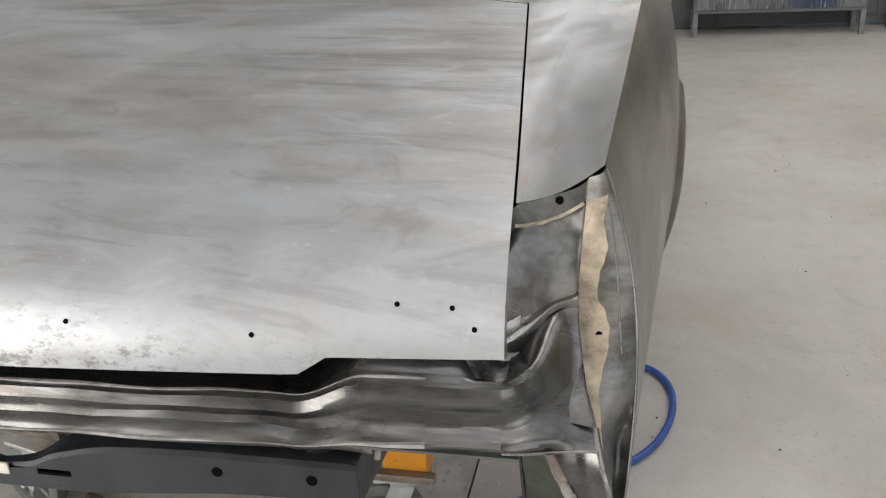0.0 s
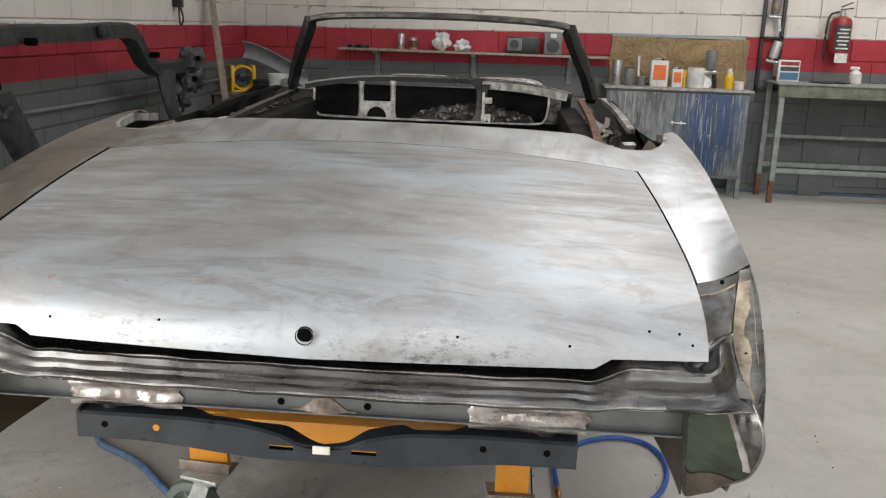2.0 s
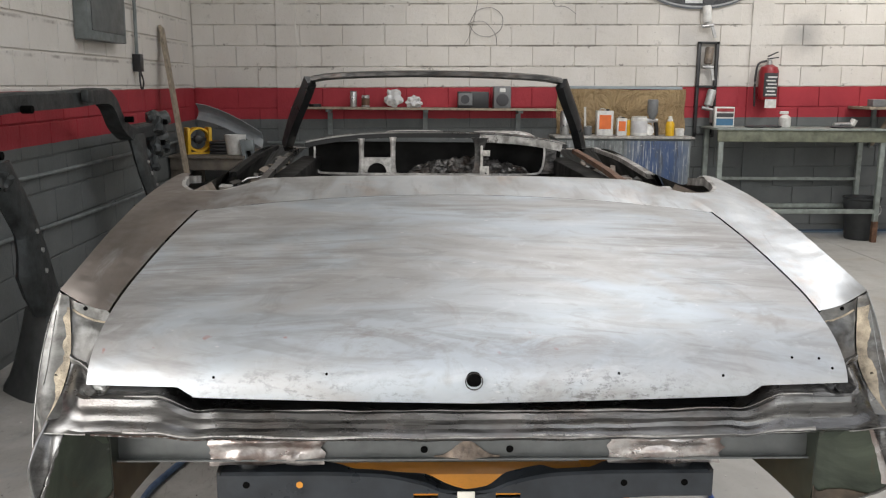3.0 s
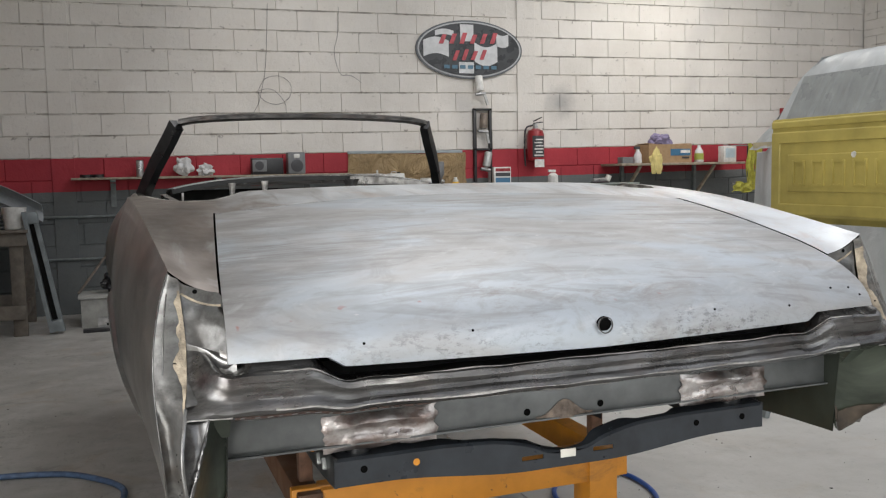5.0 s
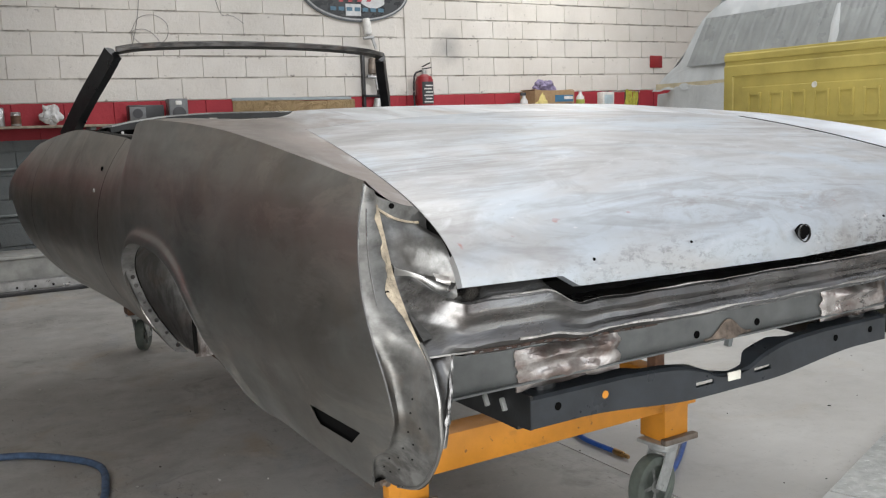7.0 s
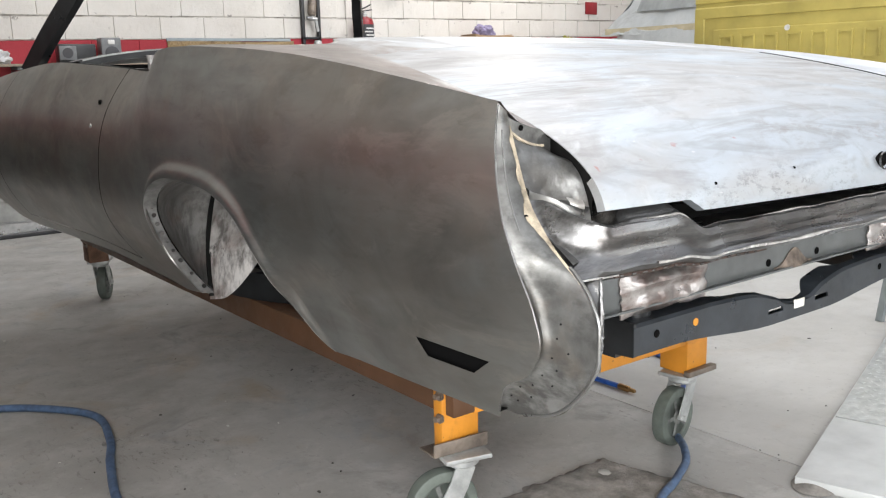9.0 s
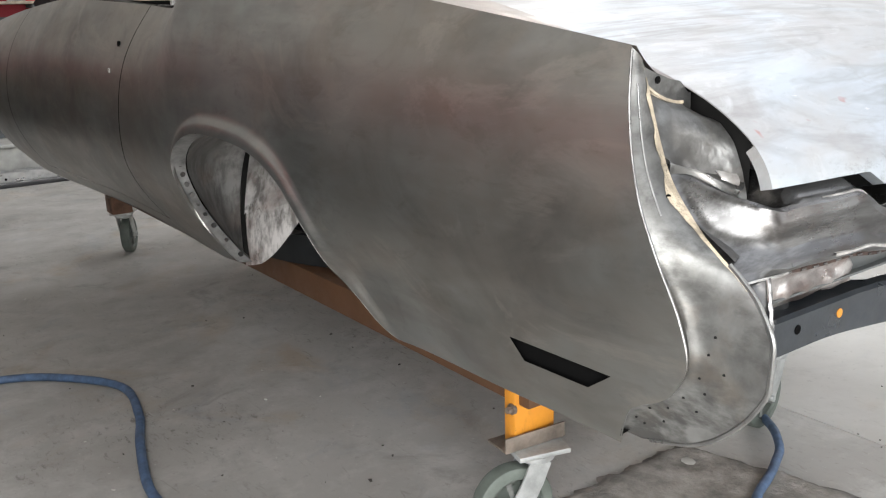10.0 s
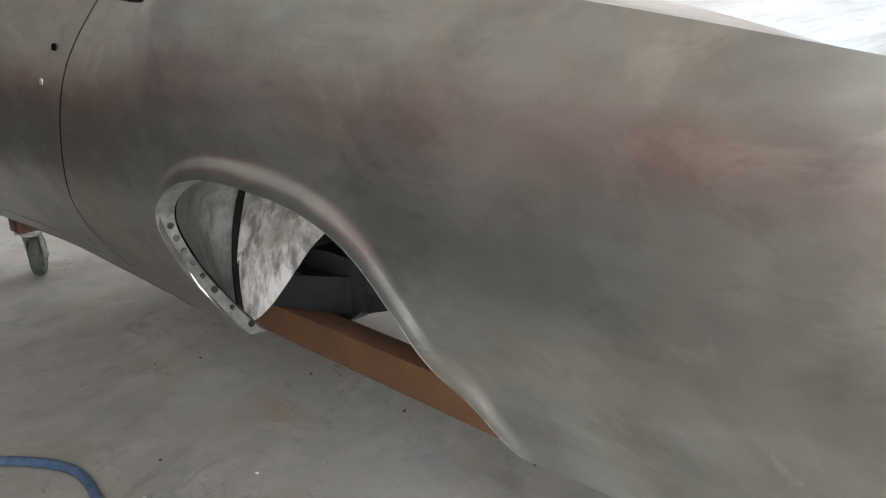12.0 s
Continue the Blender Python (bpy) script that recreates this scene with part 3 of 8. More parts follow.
# walls: a core with a mortar face, and the blocks laid before it
bm = bm_new()
box(bm, X0 - 0.2, X1 + 0.2, Y1 + 0.0118, Y1 + 0.2, 0, TOP)
wall_back = structure("wall_back", bm, WALL_MAT, "block wall painted off-white, red and grey in bands", "wall")
# the unseen gap from y -4.3 to -0.5 is added for the side fill
bm = bm_new()
box(bm, X0 - 0.2, X0 - 0.0118, Y0, -4.3, 0, TOP)
box(bm, X0 - 0.2, X0 - 0.0118, -4.3, -0.5, 2.9, TOP)
box(bm, X0 - 0.2, X0 - 0.0118, -0.5, Y1, 0, TOP)
wall_left = structure("wall_left", bm, WALL_MAT, "block wall painted off-white over a red band and grey base", "wall")
bm = bm_new()
box(bm, X1 + 0.0118, X1 + 0.2, Y0, Y1, 0, TOP)
wall_right = structure("wall_right", bm, WALL_MAT, "off-white painted block wall beside the wrapped truck", "wall")
bm = bm_new()
box(bm, X0 - 0.2, 0.9, Y0 - 0.2, Y0, 0, TOP)
box(bm, 7.9, X1 + 0.2, Y0 - 0.2, Y0, 0, TOP)
box(bm, 0.9, 7.9, Y0 - 0.2, Y0, 4.1, TOP)
structure("wall_front", bm, WALL_MAT, "painted wall with a wide open doorway", "wall")
bm = bm_new()
# unseen roof openings, added to let the fill lamps shine down
for xa, xb in ((X0 - 0.2, -0.5), (1.7, 2.5), (4.7, 5.3), (7.5, X1 + 0.2)):
    box(bm, xa, xb, -6.2, -0.2, TOP, TOP + 0.12)
for xa, xb in ((X0 - 0.2, 0.5), (2.2, 2.9), (5.1, 5.3), (7.5, X1 + 0.2)):
    box(bm, xa, xb, 0.7, 5.1, TOP, TOP + 0.12)
box(bm, X0 - 0.2, X1 + 0.2, -0.2, 0.7, TOP, TOP + 0.12)
box(bm, X0 - 0.2, X1 + 0.2, 5.1, Y1 + 0.2, TOP, TOP + 0.12)
box(bm, X0 - 0.2, X1 + 0.2, Y0 - 0.2, -6.2, TOP, TOP + 0.12)
structure("ceiling", bm, CEILING_MAT, "pale sheet ceiling with openings for the added roof fill", "ceiling")

BL, BH, BASE = 0.44, 0.2125, 1.545 - 7 * 0.2125


def block_mesh(length):
    bm = bm_new()
    a, b, g, c = length / 2 - 0.0034, BH / 2 - 0.0058, 0.0035, 0.013
    back = [bm.verts.new((x, c, z)) for x, z in ((-a, -b), (a, -b), (a, b), (-a, b))]
    mid = [bm.verts.new((x, 0.003, z)) for x, z in ((-a, -b), (a, -b), (a, b), (-a, b))]
    front = [bm.verts.new((x, 0.0, z)) for x, z in ((g - a, g - b), (a - g, g - b), (a - g, b - g), (g - a, b - g))]
    bm.faces.new(front)
    for p, q in ((back, mid), (mid, front)):
        for i in range(4):
            bm.faces.new((p[i], p[(i + 1) % 4], q[(i + 1) % 4], q[i]))
    bmesh.ops.recalc_face_normals(bm, faces=bm.faces)
    me = bpy.data.meshes.new("block")
    bm.to_mesh(me)
    bm.free()
    me.materials.append(WALL_MAT)
    return me


def lay_blocks(wall, m, length, courses, skip=(), limit=300):
    """Lay blocks on a wall in running bond; those past the limit become one joined part."""
    full, half = block_mesh(BL), block_mesh(BL / 2)
    laid, rest = 0, []
    for k in range(courses):
        x = -BL / 2 if k % 2 else 0.0
        while x < length:
            w = BL
            xa = x
            if xa < 0:
                xa, w = 0.0, BL / 2
            if xa + w > length + 0.02:
                w = BL / 2
                if xa + w > length + 0.02:
                    break
            cx, cz = xa + w / 2, BASE + (k + 0.5) * BH
            x = xa + w
            if any(a < cx < b for a, b in skip):
                continue
            place = m @ pose(cx, random.uniform(-0.0012, 0.0012), cz, random.uniform(-0.15, 0.15), 0, random.uniform(-0.12, 0.12))
            if laid < limit and k > 2:
                ob = new("block", full if w == BL else half)
                ob.parent = wall
                ob.matrix_local = place
                laid += 1
            else:
                rest.append((full if w == BL else half, place))
    if rest:
        vs, fs = [], []
        for me, place in rest:
            o = len(vs)
            vs += [place @ v.co for v in me.vertices]
            fs += [[o + i for i in p.vertices] for p in me.polygons]
        me = bpy.data.meshes.new("blocks")
        me.from_pydata(vs, [], fs)
        me.materials.append(WALL_MAT)
        ob = new("blocks", me)
        ob.parent = wall
        tagged(ob, kind="stuff")


lay_blocks(wall_back, pose(X0, Y1, 0), X1 - X0, 16, skip=((0.92, 1.10), (5.83, 6.02)))
lay_blocks(wall_left, pose(X0, 1.75, 0, 0, 0, 90), Y1 - 1.75, 16, limit=160)
lay_blocks(wall_right, pose(X1, Y1, 0, 0, 0, -90), 5.2, 16, limit=60)
wall_back.matrix_world = Matrix.Translation((0, 0, 1.545)) @ pose(0, 0, 0, 0, -0.63, 0) @ Matrix.Translation((0, 0, -1.545))
for xa, xb in ((-1.55, -1.34), (3.42, 3.65)):
    bm = bm_new()
    box(bm, xa, xb, Y1 - 0.012, Y1 + 0.01, 0, TOP, 0.004)
    structure("column", bm, WALL_MAT, "flush concrete column painted like the wall", "column")

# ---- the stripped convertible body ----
# scraped bright edges; also the highlight strips on the tail rail ridges
EDGE_METAL = bare_metal("scraped_edge_and_highlight", (0.62, 0.61, 0.59), (0.17, 0.16, 0.15), 0.34, streak=(3, 3, 3), stain=(0.28, 0.20, 0.15), amount=0.6, wave=0.3, metal=0.55, dents=0.8, cloudy=11.0)
car = thing("car_body", "stripped convertible car body in bare sanded steel on a cart", "car body", at=(0, 0, -0.005))

YC = [-0.02, 0.24, 0.42, 0.63, 0.89, 1.2, 1.31, 1.38, 1.46, 1.68, 2.1, 2.55, 3.0, 3.5, 4.2]
ZC = [1.143, 1.185, 1.212, 1.238, 1.258, 1.27, 1.262, 1.235, 1.212, 1.222, 1.243, 1.26, 1.243, 1.21, 1.15]
YX = [-0.02, 0.4, 0.96, 1.28, 1.5, 1.75, 2.3, 3.0, 3.6, 4.2]
XC = [0.885, 0.908, 0.932, 0.940, 0.908, 0.886, 0.886, 0.90, 0.91, 0.88]
YW = [-0.15, 0.15, 0.5, 0.9, 1.3, 1.7, 2.2, 2.8, 3.3, 4.2]
XW = [0.920, 0.944, 0.972, 1.0, 1.006, 0.990, 0.992, 1.022, 1.046, 1.02]


def crease_z(y):
    return spl(y, YC, ZC)


def crease_x(y):
    return spl(y, YX, XC)


def side_x(y, z):
    w, zc, zm = spl(y, YW, XW), crease_z(y), 0.90
    if z >= zm:
        return w - (w - crease_x(y)) * min(1.0, (z - zm) / (zc - zm)) ** 2.2
    return w - spl(y, [-0.1, 0.15, 0.6, 1.5, 2.2], [0.050, 0.095, 0.17, 0.18, 0.20]) * ((zm - z) / 0.37) ** 2


def rear_edge(z):
    return spl(z, [0.628, 0.66, 0.69, 0.73, 0.785, 0.83, 0.90, 0.966, 1.065, 1.144], [-0.02, -0.03, -0.045, -0.11, -0.137, -0.127, -0.093, -0.062, -0.03, -0.010])


def door_gap(z):
    return spl(z, [0.56, 0.62, 0.70, 0.77, 0.87, 0.95, 1.07, 1.225], [1.73, 1.74, 1.785, 1.80, 1.772, 1.758, 1.745, 1.69])


LOW = [(-0.02, 0.628), (0.12, 0.622), (0.32, 0.607), (0.568, 0.588), (0.590, 0.688), (0.648, 0.748), (0.684, 0.810), (0.742, 0.880), (0.828, 0.924), (0.945, 0.944),
       (1.13, 0.944), (1.25, 0.905), (1.32, 0.84), (1.308, 0.77), (1.275, 0.70), (1.225, 0.605), (1.42, 0.575), (1.73, 0.566)]


def rounded(pts, a, b, n=6):
    """The same line with its points a to b joined by a smooth curve, n steps to a piece."""
    out = []
    for i in range(len(pts) - 1):
        for k in range(n):
            t = k / n
            if a <= i < b:
                p0, p1, p2, p3 = pts[max(i - 1, a)], pts[i], pts[i + 1], pts[min(i + 2, b)]
                out.append(tuple(0.5 * (2 * q1 + (q2 - q0) * t + (2 * q0 - 5 * q1 + 4 * q2 - q3) * t * t + (3 * q1 - q0 - 3 * q2 + q3) * t ** 3) for q0, q1, q2, q3 in zip(p0, p1, p2, p3)))
            else:
                out.append(tuple(mix(u, v, t) for u, v in zip(pts[i], pts[i + 1])))
    return out + [pts[-1]]


LOW = rounded(LOW, 3, 15)
HIGH = [-0.013, 0.08, 0.2, 0.34, 0.46, 0.56, 0.66, 0.75, 0.86, 0.97, 1.10, 1.20, 1.28, 1.35, 1.44, 1.58, 1.63, 1.69]


def arch_weight(s):
    k = s * 17
    return step(2.7, 3.6, k) * (1 - step(14.6, 15.4, k)) * (1 - 0.65 * step(10.5, 12.5, k))


def quarter_point(u, v, lift=0.0):
    yl, zl = lines(LOW, u)
    yh = lines([(a,) for a in HIGH], u)[0]
    zh = crease_z(yh)
    y, z = mix(yl, yh, v), mix(zl, zh, v)
    wr, wf = max(0, 1 - u / 0.15) ** 1.6, max(0, (u - 0.87) / 0.13) ** 1.6
    y += wr * (rear_edge(z) - mix(-0.02, -0.013, v)) + wf * (door_gap(z) - mix(1.73, 1.69, v))
    flare = 0.013 * arch_weight(u) * math.exp(-((v * (zh - zl)) / 0.031) ** 4)
    return y, z, side_x(y, z) + flare - lift


def cut_slot(bm, s):
    """Open the slanted marker lamp slot through the panel near its rear corner."""
    quad = [(0.174, 0.729), (-0.018, 0.728), (0.027, 0.696), (0.152, 0.695)]
    near = lambda f: -0.1 < f.calc_center_median().y < 0.26 and 0.64 < f.calc_center_median().z < 0.80
    sides = []
    for (ya, za), (yb, zb) in zip(quad, quad[1:] + quad[:1]):
        nrm = Vector((0, zb - za, ya - yb)).normalized()
        mid = Vector((0, 0.084, 0.716))
        if (mid - Vector((0, ya, za))).dot(nrm) < 0:
            nrm = -nrm
        sides.append((Vector((0, ya, za)), nrm))
        fs = [f for f in bm.faces if near(f)]
        geom = list({*fs, *(e for f in fs for e in f.edges), *(v for f in fs for v in f.verts)})
        bmesh.ops.bisect_plane(bm, geom=geom, plane_co=(0, ya, za), plane_no=nrm, dist=1e-5)
    gone = [f for f in bm.faces if near(f) and all((f.calc_center_median() - c).dot(nn) > 0 for c, nn in sides)]
    bmesh.ops.delete(bm, geom=gone, context="FACES")


# section of the tail rail, from the gutter over its ridges to the lower fold
PROF = [(0.03, 0.93, 1), (-0.07, 0.905, 1), (-0.105, 0.90, 1), (-0.118, 0.908, 1), (-0.128, 0.914, 1), (-0.138, 0.911, 1), (-0.143, 0.900, 0.9), (-0.139, 0.889, 0.7), (-0.142, 0.880, 0.6),
        (-0.153, 0.874, 0.5), (-0.158, 0.866, 0.5), (-0.150, 0.857, 0.5), (-0.135, 0.854, 0.4), (-0.12, 0.848, 0.3), (-0.05, 0.838, 0.2), (0.0, 0.832, 0.0)]


def rail_pt(u, v):
    x = mix(-0.79, 0.79, u)
    a = abs(x)
    dy, z, k = lines(PROF, v)
    near = min(1.0, max(0.0, (-0.03 - dy) / 0.06))
    dy, z = dy - 0.050 * near, z + (0.004 + 0.010 * (1 - step(0.52, 0.63, a))) * near
    lift = step(0.555, 0.645, a)
    y = dy + 0.03 * (x / 0.8) ** 2 - 0.010 * lift * k
    z += 0.038 * lift * k
    z += 0.042 * lift * (1 - step(0.05, 0.30, v)) * (1 - step(0.74, 0.78, a))
    z += 0.003 * noise.noise(Vector((x * 14, v * 6, 1.7)))
    return Vector((x, y, z))


def quarter(s):
    bm = bm_new()
    sheet(bm, lambda u, v: (lambda p: Vector((s * p[2], p[0], p[1])))(quarter_point(u, v)), 110, 40)
    cut_slot(bm, s)
    q = part("quarter_panel", bm, SIDE_METAL, car, "sanded brown-grey steel quarter panel")
    bm = bm_new()
    sheet(bm, lambda u, v: (lambda p: Vector((s * p[2], p[0], p[1])))(quarter_point(mix(0.010, 0.236, u), 0.01 + 0.95 * v, 0.014)), 30, 24)
    part("inner_skin", bm, STAINEDGREEN, q, "inner face in faded green primer")
    # black backing of the marker slot
    bm = bm_new()
    sheet(bm, lambda u, v: (lambda y, z: Vector((s * (side_x(y, z) - 0.009), y, z)))(mix(-0.03, 0.185, u), mix(0.685, 0.74, v)), 10, 4)
    part("marker_recess", bm, VOID, q, "dark marker lamp recess")
    # turned-in lips of the wheel arch and of the lower edge
    bm = bm_new()
    sheet(bm, lambda u, v: (lambda p: Vector((s * (p[2] + 0.001 - 0.036 * v), p[0], p[1] - 0.006 * v)))(quarter_point(mix(0.178, 0.885, u), 0)), 70, 2)
    lip = part("arch_lip", bm, plain("dull_lip_steel", (0.19, 0.187, 0.18), 0.5, 0.4, 0.55, 22, 0.3), q, "spot-welded wheel arch lip")
    for k in range(9):
        p = quarter_point(0.70 + 0.021 * k, 0)
        bm = bm_new()
        cyl(bm, (s * (p[2] - 0.022), p[0] - 0.0015, p[1] + 0.0005), (s * (p[2] - 0.022), p[0] + 0.003, p[1] + 0.001), random.uniform(0.004, 0.0075), seg=9)
        part("spot_weld", bm, WORNBLACK, lip)
    bm = bm_new()
    sheet(bm, lambda u, v: (lambda p: Vector((s * (p[2] - 0.002 - 0.055 * v), p[0], p[1] + 0.004 + 0.012 * v * v)))(quarter_point(mix(0.004, 0.176, u), 0)), 24, 3)
    part("lower_lip", bm, DARK, q, "dark turned-in lower lip")
    bm = bm_new()
    sweep(bm, [(lambda p: (s * (p[2] - 0.058), p[0], p[1] + 0.016))(quarter_point(mix(0.004, 0.176, k / 20), 0)) for k in range(21)], rect_section(0.012, 0.004))
    part("lip_rim", bm, DARK, q, "dark rim of the lower lip")
    # wheel house: outer half, the seam, and the scraped inner half facing rearwards
    def seam_pt(u, x=0.77, k=1.0):
        a = mix(-0.20, math.pi * 0.98, u)
        ca = math.cos(a)
        return Vector((x, 1.02 + 0.475 * k * math.copysign(abs(ca) ** 0.6, ca), 0.60 + 0.37 * k * math.sin(a)))

    def outer(u, v):
        yl, zl, xl = quarter_point(mix(0.876, 0.235, u), 0)
        p = Vector((xl - 0.038, yl, zl - 0.004)).lerp(seam_pt(u), v)
        p.y += 0.05 * math.sin(math.pi * v) * (1 - step(0.3, 0.5, u))
        p.x *= s
        return p

    def inner(u, v):
        x = mix(0.768, 0.44, u)
        low = spl(0.77 - x, [0, 0.05, 0.09, 0.13, 0.20, 0.33], [0.512, 0.505, 0.522, 0.56, 0.655, 0.80])
        z = mix(low, 0.99, v)
        y = 1.497 - 0.10 * ((z - 0.5) / 0.35) ** 2 - 0.12 * max(0.0, (0.62 - x) / 0.18) ** 2 + 0.012 * math.sin(math.pi * min(1, u * 2))
        return Vector((s * x, y - 0.3 * step(0.88, 0.99, z), z))
    bm = bm_new()
    sheet(bm, outer, 48, 10)
    wh = part("wheel_house", bm, WHEEL_METAL, car, "grey bare wheel housing")
    bm = bm_new()
    sheet(bm, inner, 26, 26)
    part("inner_shell", bm, SCRAPED, wh, "bright scraped metal inner half")
    bm = bm_new()
    sweep(bm, [(lambda p: (s * (p.x + 0.002), p.y - 0.006, p.z))(seam_pt(k / 30, 0.768, 0.99)) for k in range(16)], rect_section(0.008, 0.012), up=(1, 0, 0))
    part("seam", bm, DARK, wh, "dark open seam")
    bm = bm_new()
    sheet(bm, lambda u, v: Vector((s * (0.47 - 0.03 * math.sin(math.pi * u)), mix(0.62, 1.42, u), mix(0.52, 0.98, v))), 12, 8)
    part("inner_wall", bm, BLACK, wh, "black inner wall of the wheel housing")
    bm = bm_new()
    sheet(bm, lambda u, v: Vector((s * mix(0.47, 0.80, v), mix(0.61, 0.66, u) + 0.12 * u * u, mix(0.70, 0.96, u))), 8, 6)
    part("rear_wall", bm, DARK, wh)
    # bumper end: the wide turned flange at the tail
    # its rolled rim; the far one is bent outwards and stands out less
    RZ = [0.625, 0.653, 0.70, 0.739, 0.773, 0.821, 0.864, 0.89, 0.93, 1.0, 1.13]
    if s < 0:
        rx = lambda z: spl(z, [0.625, 0.65, 0.74, 0.82, 0.90, 0.93, 1.0, 1.13], [0.862, 0.866, 0.880, 0.887, 0.874, 0.866, 0.860, 0.868])
        ry = lambda z: spl(z, RZ, [-0.024, -0.112, -0.174, -0.206, -0.223, -0.226, -0.202, -0.170, -0.108, -0.048, -0.010])
    else:
        rx = lambda z: spl(z, [0.625, 0.65, 0.74, 0.82, 0.90, 0.93, 1.0, 1.13], [0.866, 0.873, 0.898, 0.906, 0.886, 0.872, 0.860, 0.868])
        ry = lambda z: spl(z, RZ, [-0.012, -0.04, -0.105, -0.150, -0.173, -0.188, -0.182, -0.160, -0.106, -0.048, -0.010])

    def flange(u, v):
        z = mix(1.142, 0.628, v)
        zi = mix(1.128, 0.626, v)
        xo, yo = side_x(rear_edge(z), z), rear_edge(z)
        hollow = 1 - step(0.85, 0.93, z)
        bulge = 0.012 * math.sin(math.pi * u)
        trough = 0.034 * hollow * math.sin(math.pi * u ** 0.8)
        return Vector((s * (mix(xo, rx(zi), u) + bulge * 0.4 * (1 - hollow) - 0.3 * trough), mix(yo, ry(zi), u) - bulge * 0.5 * (1 - hollow) + trough, mix(z, zi, u)))
    bm = bm_new()
    sheet(bm, flange, 10, 70)
    fl = part("tail_flange", bm, FLANGE_METAL, q, "bright ground end flange of the quarter panel")
    bm = bm_new()
    sweep(bm, [(s * (rx(z) - 0.001), ry(z) - 0.001, z) for z in [0.90 - 0.0045 * k for k in range(61)]], round_section(0.0034, 7), up=(0, 1, 0))
    part("rim_bead", bm, BRIGHT_METAL, fl, "bright rolled rim of the flange")
    # bright beads added for the highlights on the outer fold and pressed line
    for w, za, zb, r, lab in ((0.01, 1.139, 0.64, 0.0017, "bright bead, pale edge and highlight of the outer fold"), (0.36, 1.105, 0.955, 0.0011, "bright bead for the highlight along the pressed line")):
        bm = bm_new()
        sweep(bm, [flange(w + 0.006 * math.sin(9 * k / 40), (1.142 - mix(za, zb, k / 40)) / 0.514) + Vector((0, -0.0006, 0)) for k in range(41)], round_section(r, 6), up=(0, 1, 0))
        part("highlight_bead", bm, BRIGHT_METAL, fl, lab)
    for z, w in ((0.66, 0.5), (0.668, 0.34), (0.675, 0.62), (0.69, 0.4), (0.70, 0.52), (0.71, 0.7), (0.725, 0.45), (0.74, 0.6), (0.76, 0.45), (0.775, 0.66), (0.795, 0.5), (0.82, 0.58)):
        p = flange(w, (1.142 - z) / 0.514)
        bm = bm_new()
        lathe(bm, [(0.0005, -0.002), (0.0016, -0.001), (0.0017, 0.001), (0.0005, 0.0016)], 8, m=Matrix.Translation(p) @ pose(0, 0, 0, 80, 0, -30 * s))
        part("pit", bm, DARK, fl)
    # closed box behind the flange: rear wall, inner wall, dark bottom rim and the folded strip
    def rear_wall(u, v, out=0.0):
        zo, zi = mix(0.864, 0.634, v), mix(0.858, 0.618 + 0.03 * max(0.0, (u - 0.7) / 0.3) ** 3, v)
        p = Vector((rx(zo) - 0.003, ry(zo) + 0.004, zo)).lerp(Vector((0.788 + 0.008 * v, -0.055 + 0.028 * v, zi)), u)
        dip = 0.030 * math.sin(math.pi * u) * math.sin(math.pi * min(1, 1.1 * v)) ** 0.6
        return Vector((s * (p.x - out * 0.3), p.y + dip - out + 0.002 * noise.noise(Vector((u * 5, v * 6, s))), p.z))
    bm = bm_new()
    sheet(bm, rear_wall, 16, 22)
    rw = part("tail_box", bm, STAINEDGREEN, q, "rear wall in stained green primer")
    bm = bm_new()
    sheet(bm, lambda u, v: Vector((s * (0.788 + 0.008 * v - 0.02 * u + 0.004 * math.sin(7 * u)), mix(-0.055 + 0.028 * v, 0.60, u), mix(0.858, 0.618 - 0.016 * u, v))), 20, 10)
    thicken(bm, 0.003)
    # darker copy of the green primer: shade put into the colour
    part("inner_wall", bm, plain("shaded_green_primer", (0.024, 0.029, 0.022), 0.42, 0.2, 0.6, 5), rw, "inner wall in green primer, shade put into its colour")
    bm = bm_new()
    sheet(bm, lambda u, v: rear_wall(u, mix(0.80, 1.0, v) - 0.10 * (1 - u) * (1 - v), 0.002 + 0.010 * v), 16, 5)
    thicken(bm, 0.003)
    floor_ = part("bottom_shelf", bm, plain("rust_stained_shelf", (0.055, 0.042, 0.030), 0.55, 0.2, 0.7, 14, 0.3), rw, "rust-stained dark shelf along the bottom")
    bm = bm_new()
    sweep(bm, [rear_wall(k / 20, 1.0, 0.013) for k in range(21)], round_section(0.0016, 6), up=(0, 1, 0))
    part("bottom_edge", bm, BRIGHT_METAL, floor_, "thin bright bottom edge")
    # thin ragged sealer down the inner edge of the flange
    bm = bm_new()

    def smear(u, v):
        z = mix(1.118, 0.885, v)
        k = max(0.0, (1 - 0.9 * step(0.55, 1.0, v)) * ((0.46 if s > 0 else 0.24) + 0.30 * noise.noise(Vector((z * 20, s * 2, 0.3))) + 0.07 * noise.noise(Vector((z * 70, s, 1.3)))))
        p = flange(mix(1.0, 1.0 - k, u), (1.142 - z) / 0.514)
        return p + Vector((0, -0.0009, 0))
    sheet(bm, smear, 6, 110)
    part("sealer_smear", bm, SEALER, fl, "ragged tan seam sealer")
    for z, w in ((0.968, 0.884),):
        bm = bm_new()
        y = mix(rear_edge(z), ry(z), 0.5) - 0.008
        cyl(bm, (s * w, y + 0.012, z), (s * w, y + 0.0005, z), 0.0042, seg=10)
        part("stud_hole", bm, VOID, fl)

